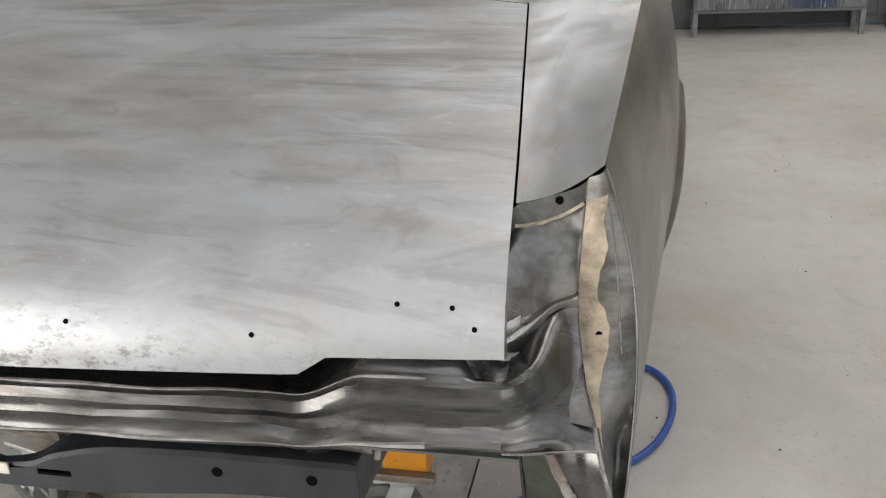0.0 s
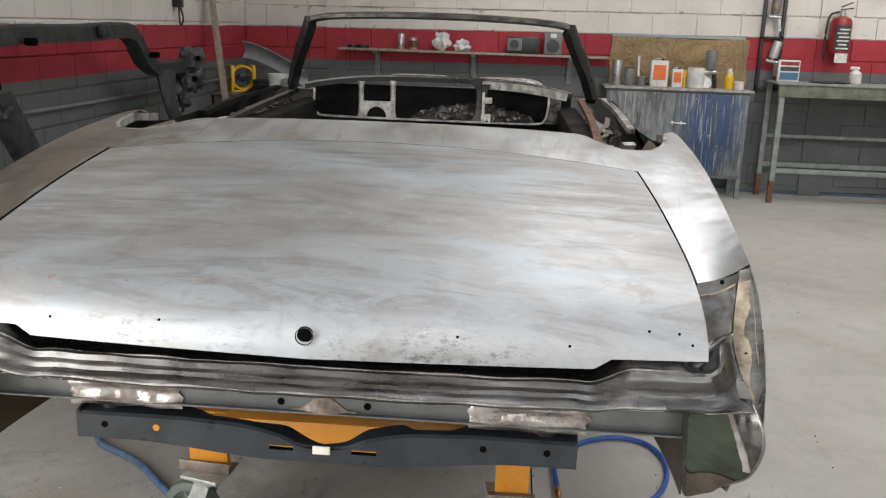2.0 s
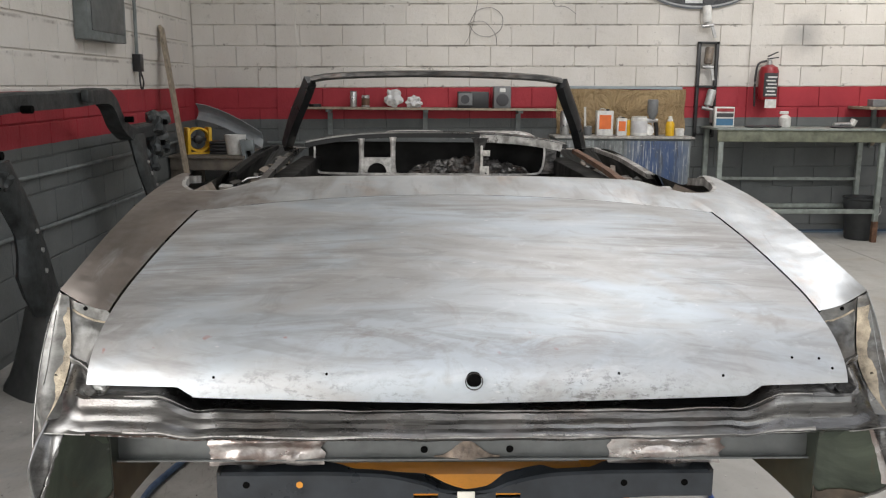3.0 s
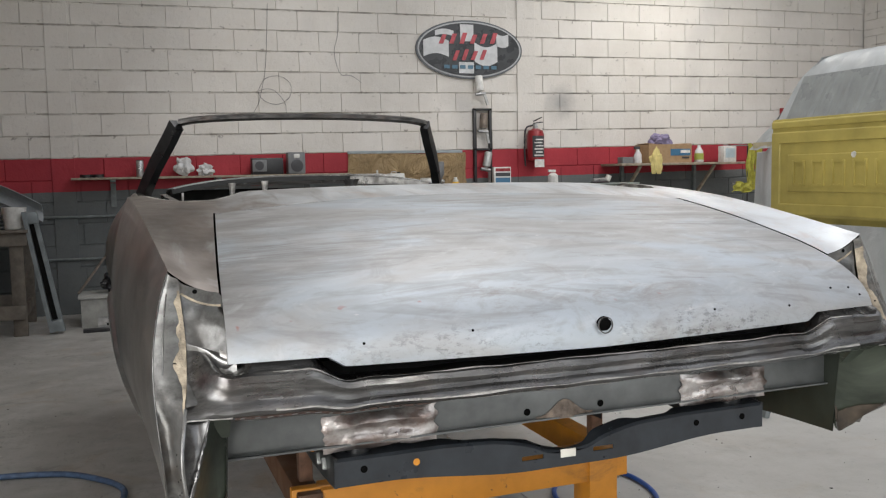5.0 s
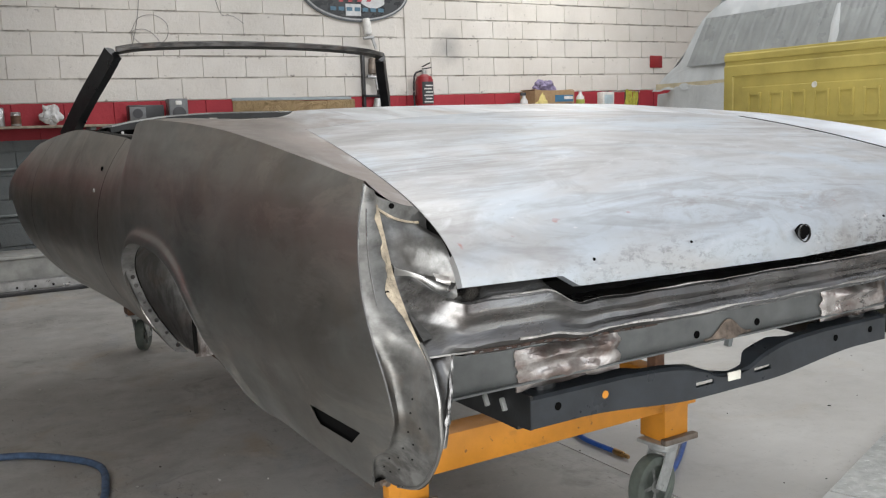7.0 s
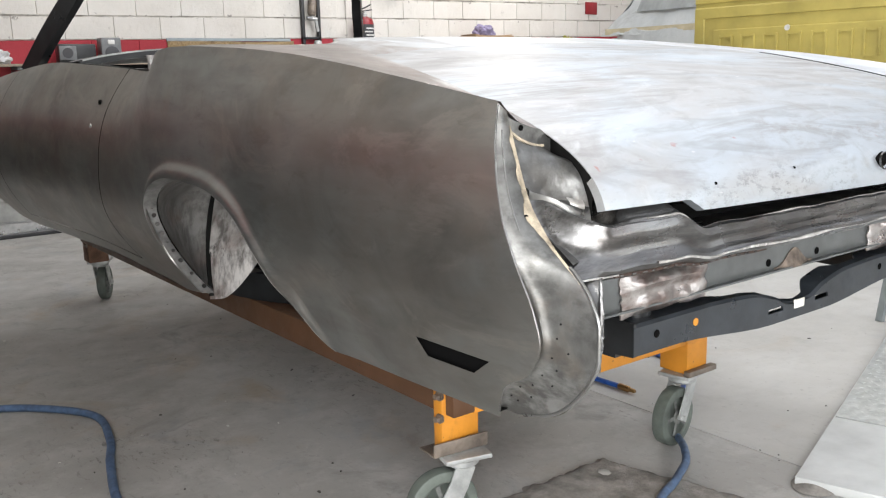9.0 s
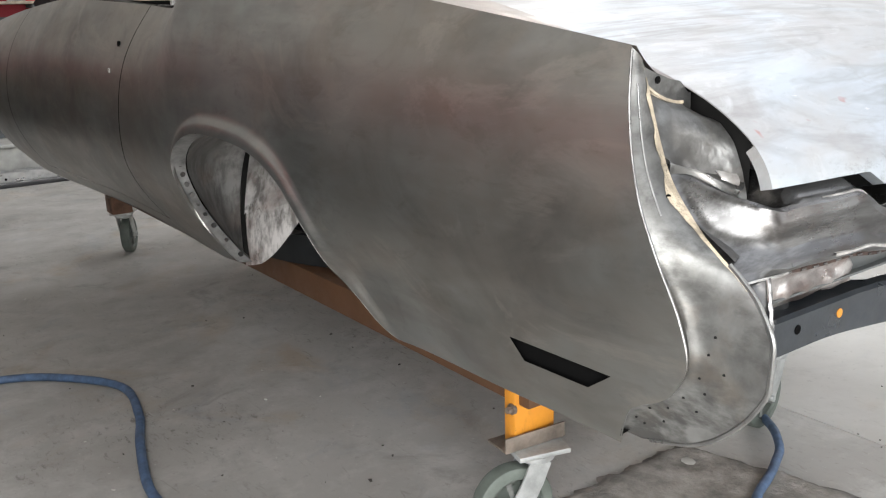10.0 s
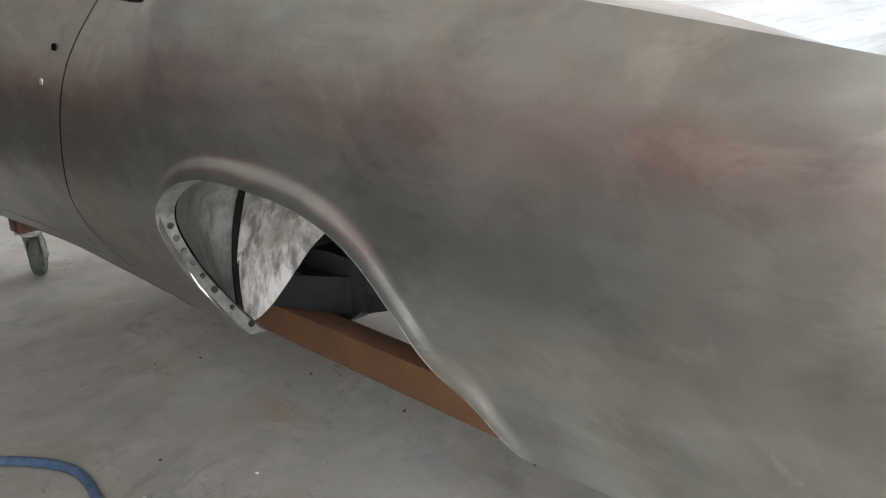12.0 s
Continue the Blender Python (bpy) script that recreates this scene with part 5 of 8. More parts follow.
# doors, sills and front wings
for s in (-1, 1):
    bm = bm_new()

    def door_pt(u, v, s=s, back=0.0):
        ya = door_gap(mix(0.625, 1.225, v)) + 0.007
        y = mix(ya, 3.045, u)
        z = mix(0.625, crease_z(y), v)
        return Vector((s * (side_x(y, z) - back), y, z))
    sheet(bm, door_pt, 36, 30)
    d = part("door", bm, SIDE_METAL, car, "bare steel door without handle or trim")
    bm = bm_new()
    sheet(bm, lambda u, v, s=s: door_pt(u, v, s, 0.02), 18, 14)
    part("door_inner_skin", bm, DARK, d)
    for y, z, r in ((1.826, 1.118, 0.012), (1.865, 1.047, 0.009)):
        p = Vector((s * side_x(y, z), y, z))
        bm = bm_new()
        cyl(bm, p - Vector((s * 0.01, 0, 0)), p + Vector((s * 0.0012, 0, 0)), r, seg=12)
        part("lock_opening", bm, VOID if r > 0.01 else SLOTGREY, d, "dark lock opening" if r > 0.01 else "small opening showing pale floor")
    bm = bm_new()
    box(bm, s * 0.69 - 0.05, s * 0.69 + 0.05, 1.5, 3.0, 0.64, 1.19, 0.01)
    part("door_inner_frame", bm, DARK, d)
    bm = bm_new()
    sweep(bm, smooth_path([(s * 0.70, 1.25, 1.19), (s * 0.735, 2.0, 1.215), (s * 0.75, 2.85, 1.235)], 5), rect_section(0.03, 0.022))
    part("inner_top_rail", bm, RUST if s > 0 else RAIL_METAL, d, "worn inner top rail")
    bm = bm_new()
    sweep(bm, smooth_path([(s * 0.868, 1.74, 1.214), (s * 0.868, 2.3, 1.242), (s * 0.875, 2.95, 1.240)], 5), rect_section(0.03, 0.02))
    part("belt_flange", bm, DARK if s < 0 else EDGE_METAL, d, "dark window slot flange" if s < 0 else "pale scraped window slot flange")
    for k in range(15):
        bm = bm_new()
        y = 1.52 + 0.10 * k
        w, h = random.uniform(0.06, 0.13), random.uniform(0.008, 0.02)
        sweep(bm, smooth_path([(-w, 0, 0), (-w * 0.3, 0.01, 0.012), (w * 0.3, -0.01, -0.004), (w, 0.008, 0.01)], 3), rect_section(h * 2, 0.005))
        bmesh.ops.transform(bm, matrix=pose(s * (0.80 + random.uniform(-0.02, 0.02)), y, 1.175 + random.uniform(-0.03, 0.015), random.uniform(-40, 40), random.uniform(-15, 15), 90 + random.uniform(-35, 35)), verts=bm.verts)
        part("regulator_bracket", bm, (EDGE_METAL, DIRTYSTEEL, RAIL_METAL)[k % 3], d, "scraped metal bracket inside the door")
    bm = bm_new()
    sheet(bm, lambda u, v, s=s: (lambda y, z: Vector((s * (side_x(y, z) - 0.002), y, z)))(mix(1.735, 3.5, u), mix(0.56, 0.619, v)), 20, 4)
    sheet(bm, lambda u, v, s=s: (lambda y: Vector((s * mix(0.55, side_x(y, 0.56) - 0.002, v), y, 0.558)))(mix(1.56, 3.5, u)), 20, 2)
    part("sill", bm, SIDE_METAL, car, "bare steel sill")
    bm = bm_new()
    WL = [(3.055, 0.60), (3.3, 0.61), (3.5, 0.63), (3.58, 0.67), (3.63, 0.76), (3.72, 0.85), (3.9, 0.91), (4.1, 0.90), (4.2, 0.88)]
    WH = [3.055, 3.2, 3.35, 3.5, 3.62, 3.74, 3.9, 4.06, 4.2]

    def wing(u, v, s=s, back=0.0):
        yl, zl = lines(WL, u)
        yh = lines([(a,) for a in WH], u)[0]
        y, z = mix(yl, yh, v), mix(zl, crease_z(yh), v)
        return Vector((s * (side_x(y, z) - back), y, z))
    sheet(bm, wing, 40, 24)
    sheet(bm, lambda u, v, s=s: (lambda y: Vector((s * mix(crease_x(y), crease_x(y) - 0.14, v), y, crease_z(y) - 0.012 * v)))(mix(3.055, 4.2, u)), 24, 5)
    w = part("front_wing", bm, SIDE_METAL, car, "bare steel front wing")
    bm = bm_new()
    sheet(bm, lambda u, v, s=s: wing(u, v, s, 0.016), 24, 12)
    part("wing_inner_skin", bm, BLACK, w)

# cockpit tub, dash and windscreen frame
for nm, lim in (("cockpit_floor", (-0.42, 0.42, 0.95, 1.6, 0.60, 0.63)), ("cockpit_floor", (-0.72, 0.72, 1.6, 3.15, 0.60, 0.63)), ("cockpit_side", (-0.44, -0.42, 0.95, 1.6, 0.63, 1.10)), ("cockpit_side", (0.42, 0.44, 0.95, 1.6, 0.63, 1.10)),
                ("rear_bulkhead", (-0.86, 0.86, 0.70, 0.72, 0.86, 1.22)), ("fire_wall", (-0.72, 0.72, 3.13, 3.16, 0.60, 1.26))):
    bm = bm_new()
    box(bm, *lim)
    part(nm, bm, DARK, car, "near-black panel inside the cockpit")
for s in (-1, 1):
    bm = bm_new()
    sheet(bm, lambda u, v, s=s: Vector((s * mix(0.90 - 0.1 * max(0, 0.3 - u), 0.62, v), mix(0.80, 1.50, u), mix(1.21 - 0.12 * math.sin(math.pi * v), 1.02, v))), 14, 8)
    part("hood_well", bm, DIRTYSTEEL, car, "scraped hood well beside the cockpit")
    bm = bm_new()
    sweep(bm, [(s * 0.80, 1.28, 1.22), (s * 0.76, 1.36, 1.05)], rect_section(0.05, 0.02))
    part("hood_pivot", bm, EDGE_METAL, car, "bright hood pivot bracket")
    bm = bm_new()
    sweep(bm, [(s * 0.70, 1.2, 1.20), (s * 0.82, 1.5, 1.10)], round_section(0.008))
    part("hood_rod", bm, RAIL_METAL, car)
bm = bm_new()


def dash_top(x):
    return 1.335 - 0.055 * abs(x / 0.71) ** 3


sweep(bm, [(x, 2.88 + 0.05 * (1 - (x / 0.71) ** 2), dash_top(x) - 0.018) for x in [-0.71 + 0.071 * k for k in range(21)]], [(-0.02, -0.018), (0.02, -0.018), (0.02, 0.008), (-0.02, 0.008)])
dash = part("dash_frame", bm, BLACK, car, "stripped black metal dashboard frame with openings")
bm = bm_new()
sweep(bm, [(x, 2.862 + 0.05 * (1 - (x / 0.71) ** 2), dash_top(x) - 0.008) for x in [-0.70 + 0.07 * k for k in range(21)]], rect_section(0.008, 0.007))
part("top_edge", bm, BRIGHT_METAL, dash, "worn upper edge")
bm = bm_new()
sweep(bm, smooth_path([(-0.655, 2.862, 1.25), (-0.655, 2.86, 1.17), (-0.64, 2.86, 1.12), (-0.58, 2.86, 1.108), (-0.3, 2.86, 1.105), (0.0, 2.86, 1.105), (0.3, 2.86, 1.105), (0.52, 2.86, 1.108), (0.57, 2.86, 1.13), (0.585, 2.86, 1.2), (0.585, 2.862, 1.255)], 5), rect_section(0.010, 0.012), up=(0, 1, 0))
part("lower_edge", bm, EDGE_METAL, dash, "worn bright lower edge")
for x, w, m_ in ((-0.405, 0.018, EDGE_METAL), (-0.235, 0.018, EDGE_METAL), (0.235, 0.05, WORNBLACK), (0.62, 0.06, WORNBLACK)):
    bm = bm_new()
    sheet(bm, lambda u, v: Vector((x + w * (u - 0.5) * (1 + 0.9 * (2 * v - 1) ** 4), 2.872 - 0.006 * math.sin(math.pi * u), mix(1.11, dash_top(x) - 0.03, v))), 6, 14)
    thicken(bm, 0.006)
    part("strut", bm, m_, dash)
bm = bm_new()


def gauge(u, v):
    a = math.pi * u
    c, t = math.cos(a), math.sin(a)
    k = min(0.085 / max(1e-4, abs(c)), 0.082 / max(1e-4, t))
    r = mix(0.052, k, v)
    return Vector((-0.322 + r * c, 2.868, 1.112 + r * t))


sheet(bm, gauge, 40, 2)
thicken(bm, 0.005)
part("gauge_plate", bm, EDGE_METAL, dash, "plate with a half-round gauge opening")
bm = bm_new()
sheet(bm, lambda u, v: Vector((mix(-0.15, 0.52, u), 2.97 + 0.10 * v + 0.02 * noise.noise(Vector((u * 30, v * 9, 1))), 1.10 + 0.10 * math.sin(math.pi * u) ** 0.6 * v * (0.8 + 0.5 * noise.noise(Vector((u * 11, v * 4, 6.0)))) + 0.02 * noise.noise(Vector((u * 34, v * 14, 2.0))))), 60, 16)
part("heater_duct", bm, WORNBLACK, dash, "dark tangle of wiring and ducts")
bm = bm_new()
box(bm, 0.235, 0.286, 2.848, 2.858, 1.100, 1.150, 0.003)
box(bm, 0.238, 0.252, 2.850, 2.858, 1.150, 1.262, 0.002)
box(bm, 0.252, 0.290, 2.848, 2.858, 1.205, 1.236, 0.003)
card = part("radio_bracket", bm, plain("scuffed_white_bracket", (0.55, 0.53, 0.49), 0.55, 0.0, 0.5, 40, 0.2), dash, "scuffed white radio bracket")
bm = bm_new()
cyl(bm, (0.268, 2.8495, 1.112), (0.268, 2.846, 1.112), 0.005, seg=10)
part("screw_hole", bm, VOID, card)
bm = bm_new()
sweep(bm, [(x, 2.858 + 0.05 * (1 - (x / 0.71) ** 2) * 0.6, dash_top(x) - 0.034) for x in (0.235, 0.33, 0.42, 0.51, 0.60, 0.68)], rect_section(0.02, 0.040))
part("glove_box_bar", bm, EDGE_METAL, dash, "bright bar over the glove box opening")
bm = bm_new()
sheet(bm, lambda u, v: Vector((mix(-0.72, 0.72, u), mix(2.97, 3.45, v), dash_top(mix(-0.72, 0.72, u)) - 0.004 - 0.05 * v)), 24, 8)
thicken(bm, 0.006)
cowl = part("cowl", bm, WORNBLACK, car, "dark worn cowl panel")
for xa, xb in ((-0.325, 0.105), (0.165, 0.555)):
    bm = bm_new()
    sheet(bm, lambda u, v: (lambda x: Vector((x, 3.0 + 0.16 * v, 1.337 - 0.028 * abs(2 * u - 1) ** 5 - 0.012 * v - 0.022 * (1 - v) ** 6)))(mix(xa, xb, u)), 22, 10)
    thicken(bm, 0.003)
    part("cowl_plate", bm, SCRAPED, cowl, "pale scraped raised cowl plate")
screen = part("windscreen_frame", (lambda bm: (sweep(bm, smooth_path([(-0.66, 2.838, 1.608), (-0.55, 2.82, 1.624), (-0.3, 2.80, 1.636), (0, 2.795, 1.64), (0.3, 2.80, 1.636), (0.55, 2.82, 1.624), (0.66, 2.838, 1.608)], 6), [(-0.03, -0.012), (-0.01, -0.02), (0.03, -0.01), (0.03, 0.008), (0, 0.016), (-0.03, 0.008)]), bm)[1])(bm_new()), WORNBLACK, car, "thin dark windscreen header rail worn bare on top")
for s in (-1, 1):
    bm = bm_new()
    sweep(bm, smooth_path([(s * 0.668, 2.850, 1.596), (s * 0.70, 2.90, 1.53), (s * 0.775, 3.01, 1.385), (s * 0.84, 3.14, 1.23)], 6), [(-0.026, -0.036), (0.018, -0.036), (0.026, 0.0), (0.018, 0.036), (-0.026, 0.036)])
    part("windscreen_pillar", bm, BLACK, screen, "black windscreen pillar")

# ---- body cart ----
cart = thing("body_cart", "orange painted steel body cart on large swivel castors", "cart")
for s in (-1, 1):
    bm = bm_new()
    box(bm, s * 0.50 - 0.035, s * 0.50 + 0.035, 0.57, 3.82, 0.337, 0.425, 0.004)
    # left rail in a far darker brown than the right
    part("long_rail", bm, chipped("dark_rusty_orange_paint", (0.10, 0.048, 0.023), (0.04, 0.026, 0.02), 0.5, 0.9) if s < 0 else ORANGE, cart, "rust-stained orange long rail, the left one darker brown")
for y in (0.62, 3.75):
    bm = bm_new()
    box(bm, -0.465, 0.465, y - 0.045, y + 0.045, 0.33, 0.43, 0.004)
    part("cross_beam", bm, ORANGE, cart)
for s in (-1, 1):
    for y in (0.62, 3.75):
        bm = bm_new()
        w, d = (0.060, 0.018) if y < 1 and s < 0 else (0.0505, 0.0535)
        xp = s * ((0.488 if s < 0 else 0.445) if y < 1 else 0.48)
        box(bm, xp - w, xp + w, y - d, y + d, 0.2335, 0.4325, 0.004)
        post = part("post", bm, ORANGE if y < 1 else RUST, cart)
        for k in (0, 1):
            bm = bm_new()
            xo, yo = xp + s * (w - 0.004), y - d * 0.56
            cyl(bm, (xo, yo, 0.39 - 0.06 * k), (xo + s * 0.008, yo, 0.39 - 0.06 * k), 0.013, seg=14)
            cyl(bm, (xo + s * 0.008, yo, 0.39 - 0.06 * k), (xo + s * 0.02, yo, 0.39 - 0.06 * k), 0.0085, seg=6)
            part("bolt", bm, TARNISHED, post)
        if y < 1:
            bm = bm_new()
            if s < 0:
                box(bm, -0.088, 0.075, -0.034, -0.028, 0.2335, 0.270, 0.002, m=pose(xp, y, 0, 0, 0, -6))
                box(bm, -0.088, 0.075, -0.028, 0.042, 0.2335, 0.239, 0.002, m=pose(xp, y, 0, 0, 0, -6))
            else:
                box(bm, xp - 0.07, xp + 0.07, y - 0.078, y - 0.054, 0.2335, 0.252, 0.003)
            part("angle_iron", bm, DIRTYSTEEL, post, "rusty grey angle iron")
    for y in (1.95, 3.2):
        bm = bm_new()
        box(bm, s * 0.52 - 0.03, s * 0.52 + 0.03, y - 0.03, y + 0.03, 0.424, 0.458, 0.003)
        part("rest_pad", bm, RUST, cart)
    bm = bm_new()
    box(bm, s * 0.49 - 0.02, s * 0.49 + 0.02, 0.68, 0.72, 0.424, 0.76, 0.003)
    part("prop", bm, RUST, cart, "rusty red prop under the chassis")


HUBGREY = plain("dirty_cast_hub", (0.16, 0.165, 0.155), 0.6, 0.2, 0.5, 30, 0.3)


def castor(x, y, turn):
    m = pose(x, y, 0, 0, 0, turn) @ Matrix.Scale(0.91, 4)
    bm = bm_new()
    box(bm, -0.07, 0.07, -0.06, 0.06, 0.242, 0.256, 0.003, m=m)
    plate = part("castor", bm, GALV, cart, "galvanised swivel castor")
    bm = bm_new()
    lathe(bm, [(0.04, 0.215), (0.05, 0.222), (0.05, 0.236), (0.04, 0.243)], 20, m=m)
    part("swivel_race", bm, GALV, plate)
    for k in (-1, 1):
        bm = bm_new()
        sweep(bm, [m @ Vector((0.0, k * 0.036, 0.225)), m @ Vector((0.022, k * 0.036, 0.17)), m @ Vector((0.062, k * 0.036, 0.095))], rect_section(0.005, 0.052), up=m.to_3x3() @ Vector((1, 0, 0)))
        part("fork_leg", bm, GALV, plate)
    bm = bm_new()
    wm = m @ pose(0.062, 0, 0.104, 90, 0, 0)
    lathe(bm, [(0.070, -0.018), (0.074, -0.025), (0.094, -0.026), (0.102, -0.021), (0.104, -0.012), (0.104, 0.012), (0.102, 0.021), (0.094, 0.026), (0.074, 0.025), (0.070, 0.018), (0.070, -0.018)], 40, m=wm)
    wheel = part("wheel", bm, RUBBER, plate, "grey-green rubber castor wheel")
    bm = bm_new()
    lathe(bm, [(0.012, -0.024), (0.024, -0.024), (0.027, -0.008), (0.062, -0.005), (0.066, -0.018), (0.0705, -0.018), (0.0705, 0.018), (0.066, 0.018), (0.062, 0.005), (0.027, 0.008), (0.024, 0.024), (0.012, 0.024)], 32, m=wm)
    part("hub", bm, HUBGREY, wheel, "dirty cast wheel hub")
    for k in range(5):
        bm = bm_new()
        a = 2 * math.pi * k / 5
        sweep(bm, [wm @ Vector((0.022 * math.cos(a), 0.022 * math.sin(a), 0)), wm @ Vector((0.067 * math.cos(a), 0.067 * math.sin(a), 0))], rect_section(0.012, 0.036), up=wm.to_3x3() @ Vector((0, 0, 1)))
        part("spoke", bm, HUBGREY, wheel)
    bm = bm_new()
    cyl(bm, m @ Vector((0.062, -0.05, 0.104)), m @ Vector((0.062, 0.05, 0.104)), 0.009, seg=8)
    cyl(bm, m @ Vector((0.062, -0.046, 0.104)), m @ Vector((0.062, -0.040, 0.104)), 0.016, seg=6)
    part("axle_bolt", bm, GALV, plate)


castor(-0.490, 0.600, 165)
castor(0.432, 0.610, 188)
castor(-0.455, 3.78, 60)
castor(0.49, 3.75, 70)

# ---- things along the back wall ----
WOOD = plain("worn_pale_wood", (0.30, 0.25, 0.19), 0.65, 0, 0.4, 18, 0.2)
WHITEPAINT = plain("off_white_paint", (0.62, 0.61, 0.58), 0.5, 0, 0.12, 10)
GREYPAINT = plain("chipped_grey_paint", (0.17, 0.19, 0.19), 0.55, 0, 0.3, 12)
TABLEGREY = plain("pale_grey_green_paint", (0.24, 0.27, 0.25), 0.55, 0, 0.3, 12)
TIN = plain("tinplate", (0.48, 0.48, 0.48), 0.35, 0.8, 0.2, 20)
REDPAINT = plain("red_enamel", (0.27, 0.018, 0.024), 0.35, 0, 0.15, 12)
ORANGELABEL = plain("orange_label", (0.75, 0.16, 0.03), 0.45, 0, 0.1, 15)
YELLOW = plain("yellow_plastic", (0.70, 0.42, 0.02), 0.4, 0, 0.15, 15)
WHITE = plain("white_plastic", (0.66, 0.655, 0.63), 0.4, 0, 0.22, 18)
BLACKPLASTIC = plain("black_plastic", (0.02, 0.02, 0.022), 0.4, 0, 0.2, 20)
GREYPLASTIC = plain("grey_plastic", (0.16, 0.165, 0.17), 0.4, 0, 0.2, 20)
CARDBOARD = plain("brown_cardboard", (0.36, 0.24, 0.13), 0.75, 0, 0.15, 20, 0.1)
BLUELABEL = plain("blue_label", (0.05, 0.16, 0.28), 0.45, 0, 0.1, 15)
DARKTEXT = plain("dark_print", (0.05, 0.05, 0.055), 0.6, 0, 0.1, 15)
CLOTH = plain("yellow_green_cloth", (0.38, 0.36, 0.06), 0.85, 0, 0.3, 25, 0.4)
PURPLE = plain("grey_purple_rag", (0.22, 0.19, 0.30), 0.85, 0, 0.3, 25, 0.4)


def cabinet_paint():
    n = Nodes("paint_spattered_doors")
    a = n.noise(3.0, 6, 0.6, at=n.mapped((3, 3, 0.8)))
    b = n.noise(1.5, 4, 0.6)
    c = n.ramp(a, [(0.35, (0.10, 0.11, 0.11)), (0.65, (0.24, 0.26, 0.26))])
    s = n.node("ShaderNodeSeparateXYZ", Vector=n.co)
    d = n.math("ADD", n.math("ABSOLUTE", n.math("SUBTRACT", s.outputs["X"], 2.38)), n.math("MULTIPLY", n.math("SUBTRACT", b, 0.5), 0.9))
    c = n.mixed(n.ramp(d, [(0.08, 0.9), (0.36, 0.0)]), c, (0.02, 0.055, 0.15))
    grime = n.ramp(n.noise(5, 7, 0.7, at=n.mapped((2.2, 2.2, 0.5)), distort=0.6), [(0.50, 0.0), (0.64, 0.75)])
    c = n.mixed(grime, c, (0.035, 0.038, 0.04))
    spat = n.noise(30, 5, 0.75)
    c = n.mixed(n.ramp(spat, [(0.64, 0.0), (0.69, 0.85)]), c, (0.50, 0.52, 0.50))
    drip = n.noise(11, 5, 0.72, at=n.mapped((5, 5, 0.28)), distort=0.3)
    c = n.mixed(n.ramp(drip, [(0.54, 0.0), (0.66, 0.75)]), c, (0.44, 0.46, 0.45))
    c = n.mixed(n.ramp(drip, [(0.32, 0.7), (0.43, 0.0)]), c, (0.05, 0.052, 0.055))
    n.bump(spat, 0.2, 0.004)
    return n.out(c, 0.55, 0)


CABINET = cabinet_paint()


def paper_mat():
    n = Nodes("brown_masking_paper")
    a = n.noise(3, 5, 0.6, distort=1.2)
    fold = n.noise(3.4, 7, 0.6, distort=2.4)
    n.bump(fold, 1.0, 0.09)
    c = n.mixed(n.ramp(n.noise(5, 7, 0.7, distort=1.8), [(0.5, 0.0), (0.68, 0.5)]), n.ramp(a, [(0.3, (0.25, 0.17, 0.085)), (0.7, (0.42, 0.30, 0.155))]), (0.20, 0.135, 0.07))
    return n.out(c, 0.6, 0)


PAPER = paper_mat()


def film_mat():
    n = Nodes("clouded_plastic_film")
    a = n.noise(4, 6, 0.6, at=n.mapped((1, 1, 0.3)))
    n.bump(n.noise(7, 6, 0.6, distort=1.0), 0.35, 0.03)
    return n.out(n.ramp(a, [(0.3, (0.40, 0.42, 0.42)), (0.7, (0.58, 0.60, 0.60))]), 0.35, 0)


FILM = film_mat()
BAGS = plain("crumpled_clear_bag", (0.62, 0.62, 0.62), 0.25, 0, 0.1, 20, 0.4)

# wall shelf
shelf = thing("wall_shelf", "long narrow wooden wall shelf on steel brackets", "shelf")
bm = bm_new()
box(bm, -1.37, 1.35, 7.17, 7.448, 1.318, 1.34, 0.003)
part("board", bm, WOOD, shelf)
for x in (-1.0, 0.0, 0.98):
    bm = bm_new()
    box(bm, x - 0.025, x + 0.025, 7.2, 7.446, 1.29, 1.318, 0.002)
    sweep(bm, [(x, 7.43, 1.05), (x, 7.43, 1.28)], rect_section(0.05, 0.03), up=(0, 1, 0))
    part("bracket", bm, GREYPAINT, shelf)


def can(name, label, x, y, z, r, h, body, band=None, lid=None, category="can"):
    t = thing(name, label, category, at=(x, y, z))
    bm = bm_new()
    lathe(bm, [(r * 0.96, 0), (r, 0.004), (r, h * 0.94), (r * 0.93, h * 0.97), (r * 0.93, h)], 20)
    part("body", bm, body, t)
    if band:
        bm = bm_new()
        lathe(bm, [(r * 1.004, h * 0.18), (r * 1.012, h * 0.19), (r * 1.012, h * 0.78), (r * 1.004, h * 0.79)], 20)
        part("label_band", bm, band, t)
    bm = bm_new()
    lathe(bm, [(r * 0.95, h), (r * 0.97, h + 0.004), (r * 0.85, h + 0.008), (r * 0.2, h + 0.006)], 20)
    part("lid", bm, lid or TIN, t)
    return t


can("spray_can", "grey metal spray can on the shelf", -0.745, 7.3, 1.34, 0.036, 0.155, TIN, lid=GREYPLASTIC)
can("tin_can", "small paint tin with a rusty band", -0.62, 7.3, 1.34, 0.042, 0.115, TIN, RUST)
for x in (-1.24, -1.13):
    bm = bm_new()
    lathe(bm, [(0.03, 0.0), (0.055, 0.0), (0.055, 0.03), (0.03, 0.03)], 20, at=(x, 7.3, 1.34))
    solo("tape_roll", bm, BLACKPLASTIC, "dark roll of tape lying on the shelf", "tape", "tape rolls")


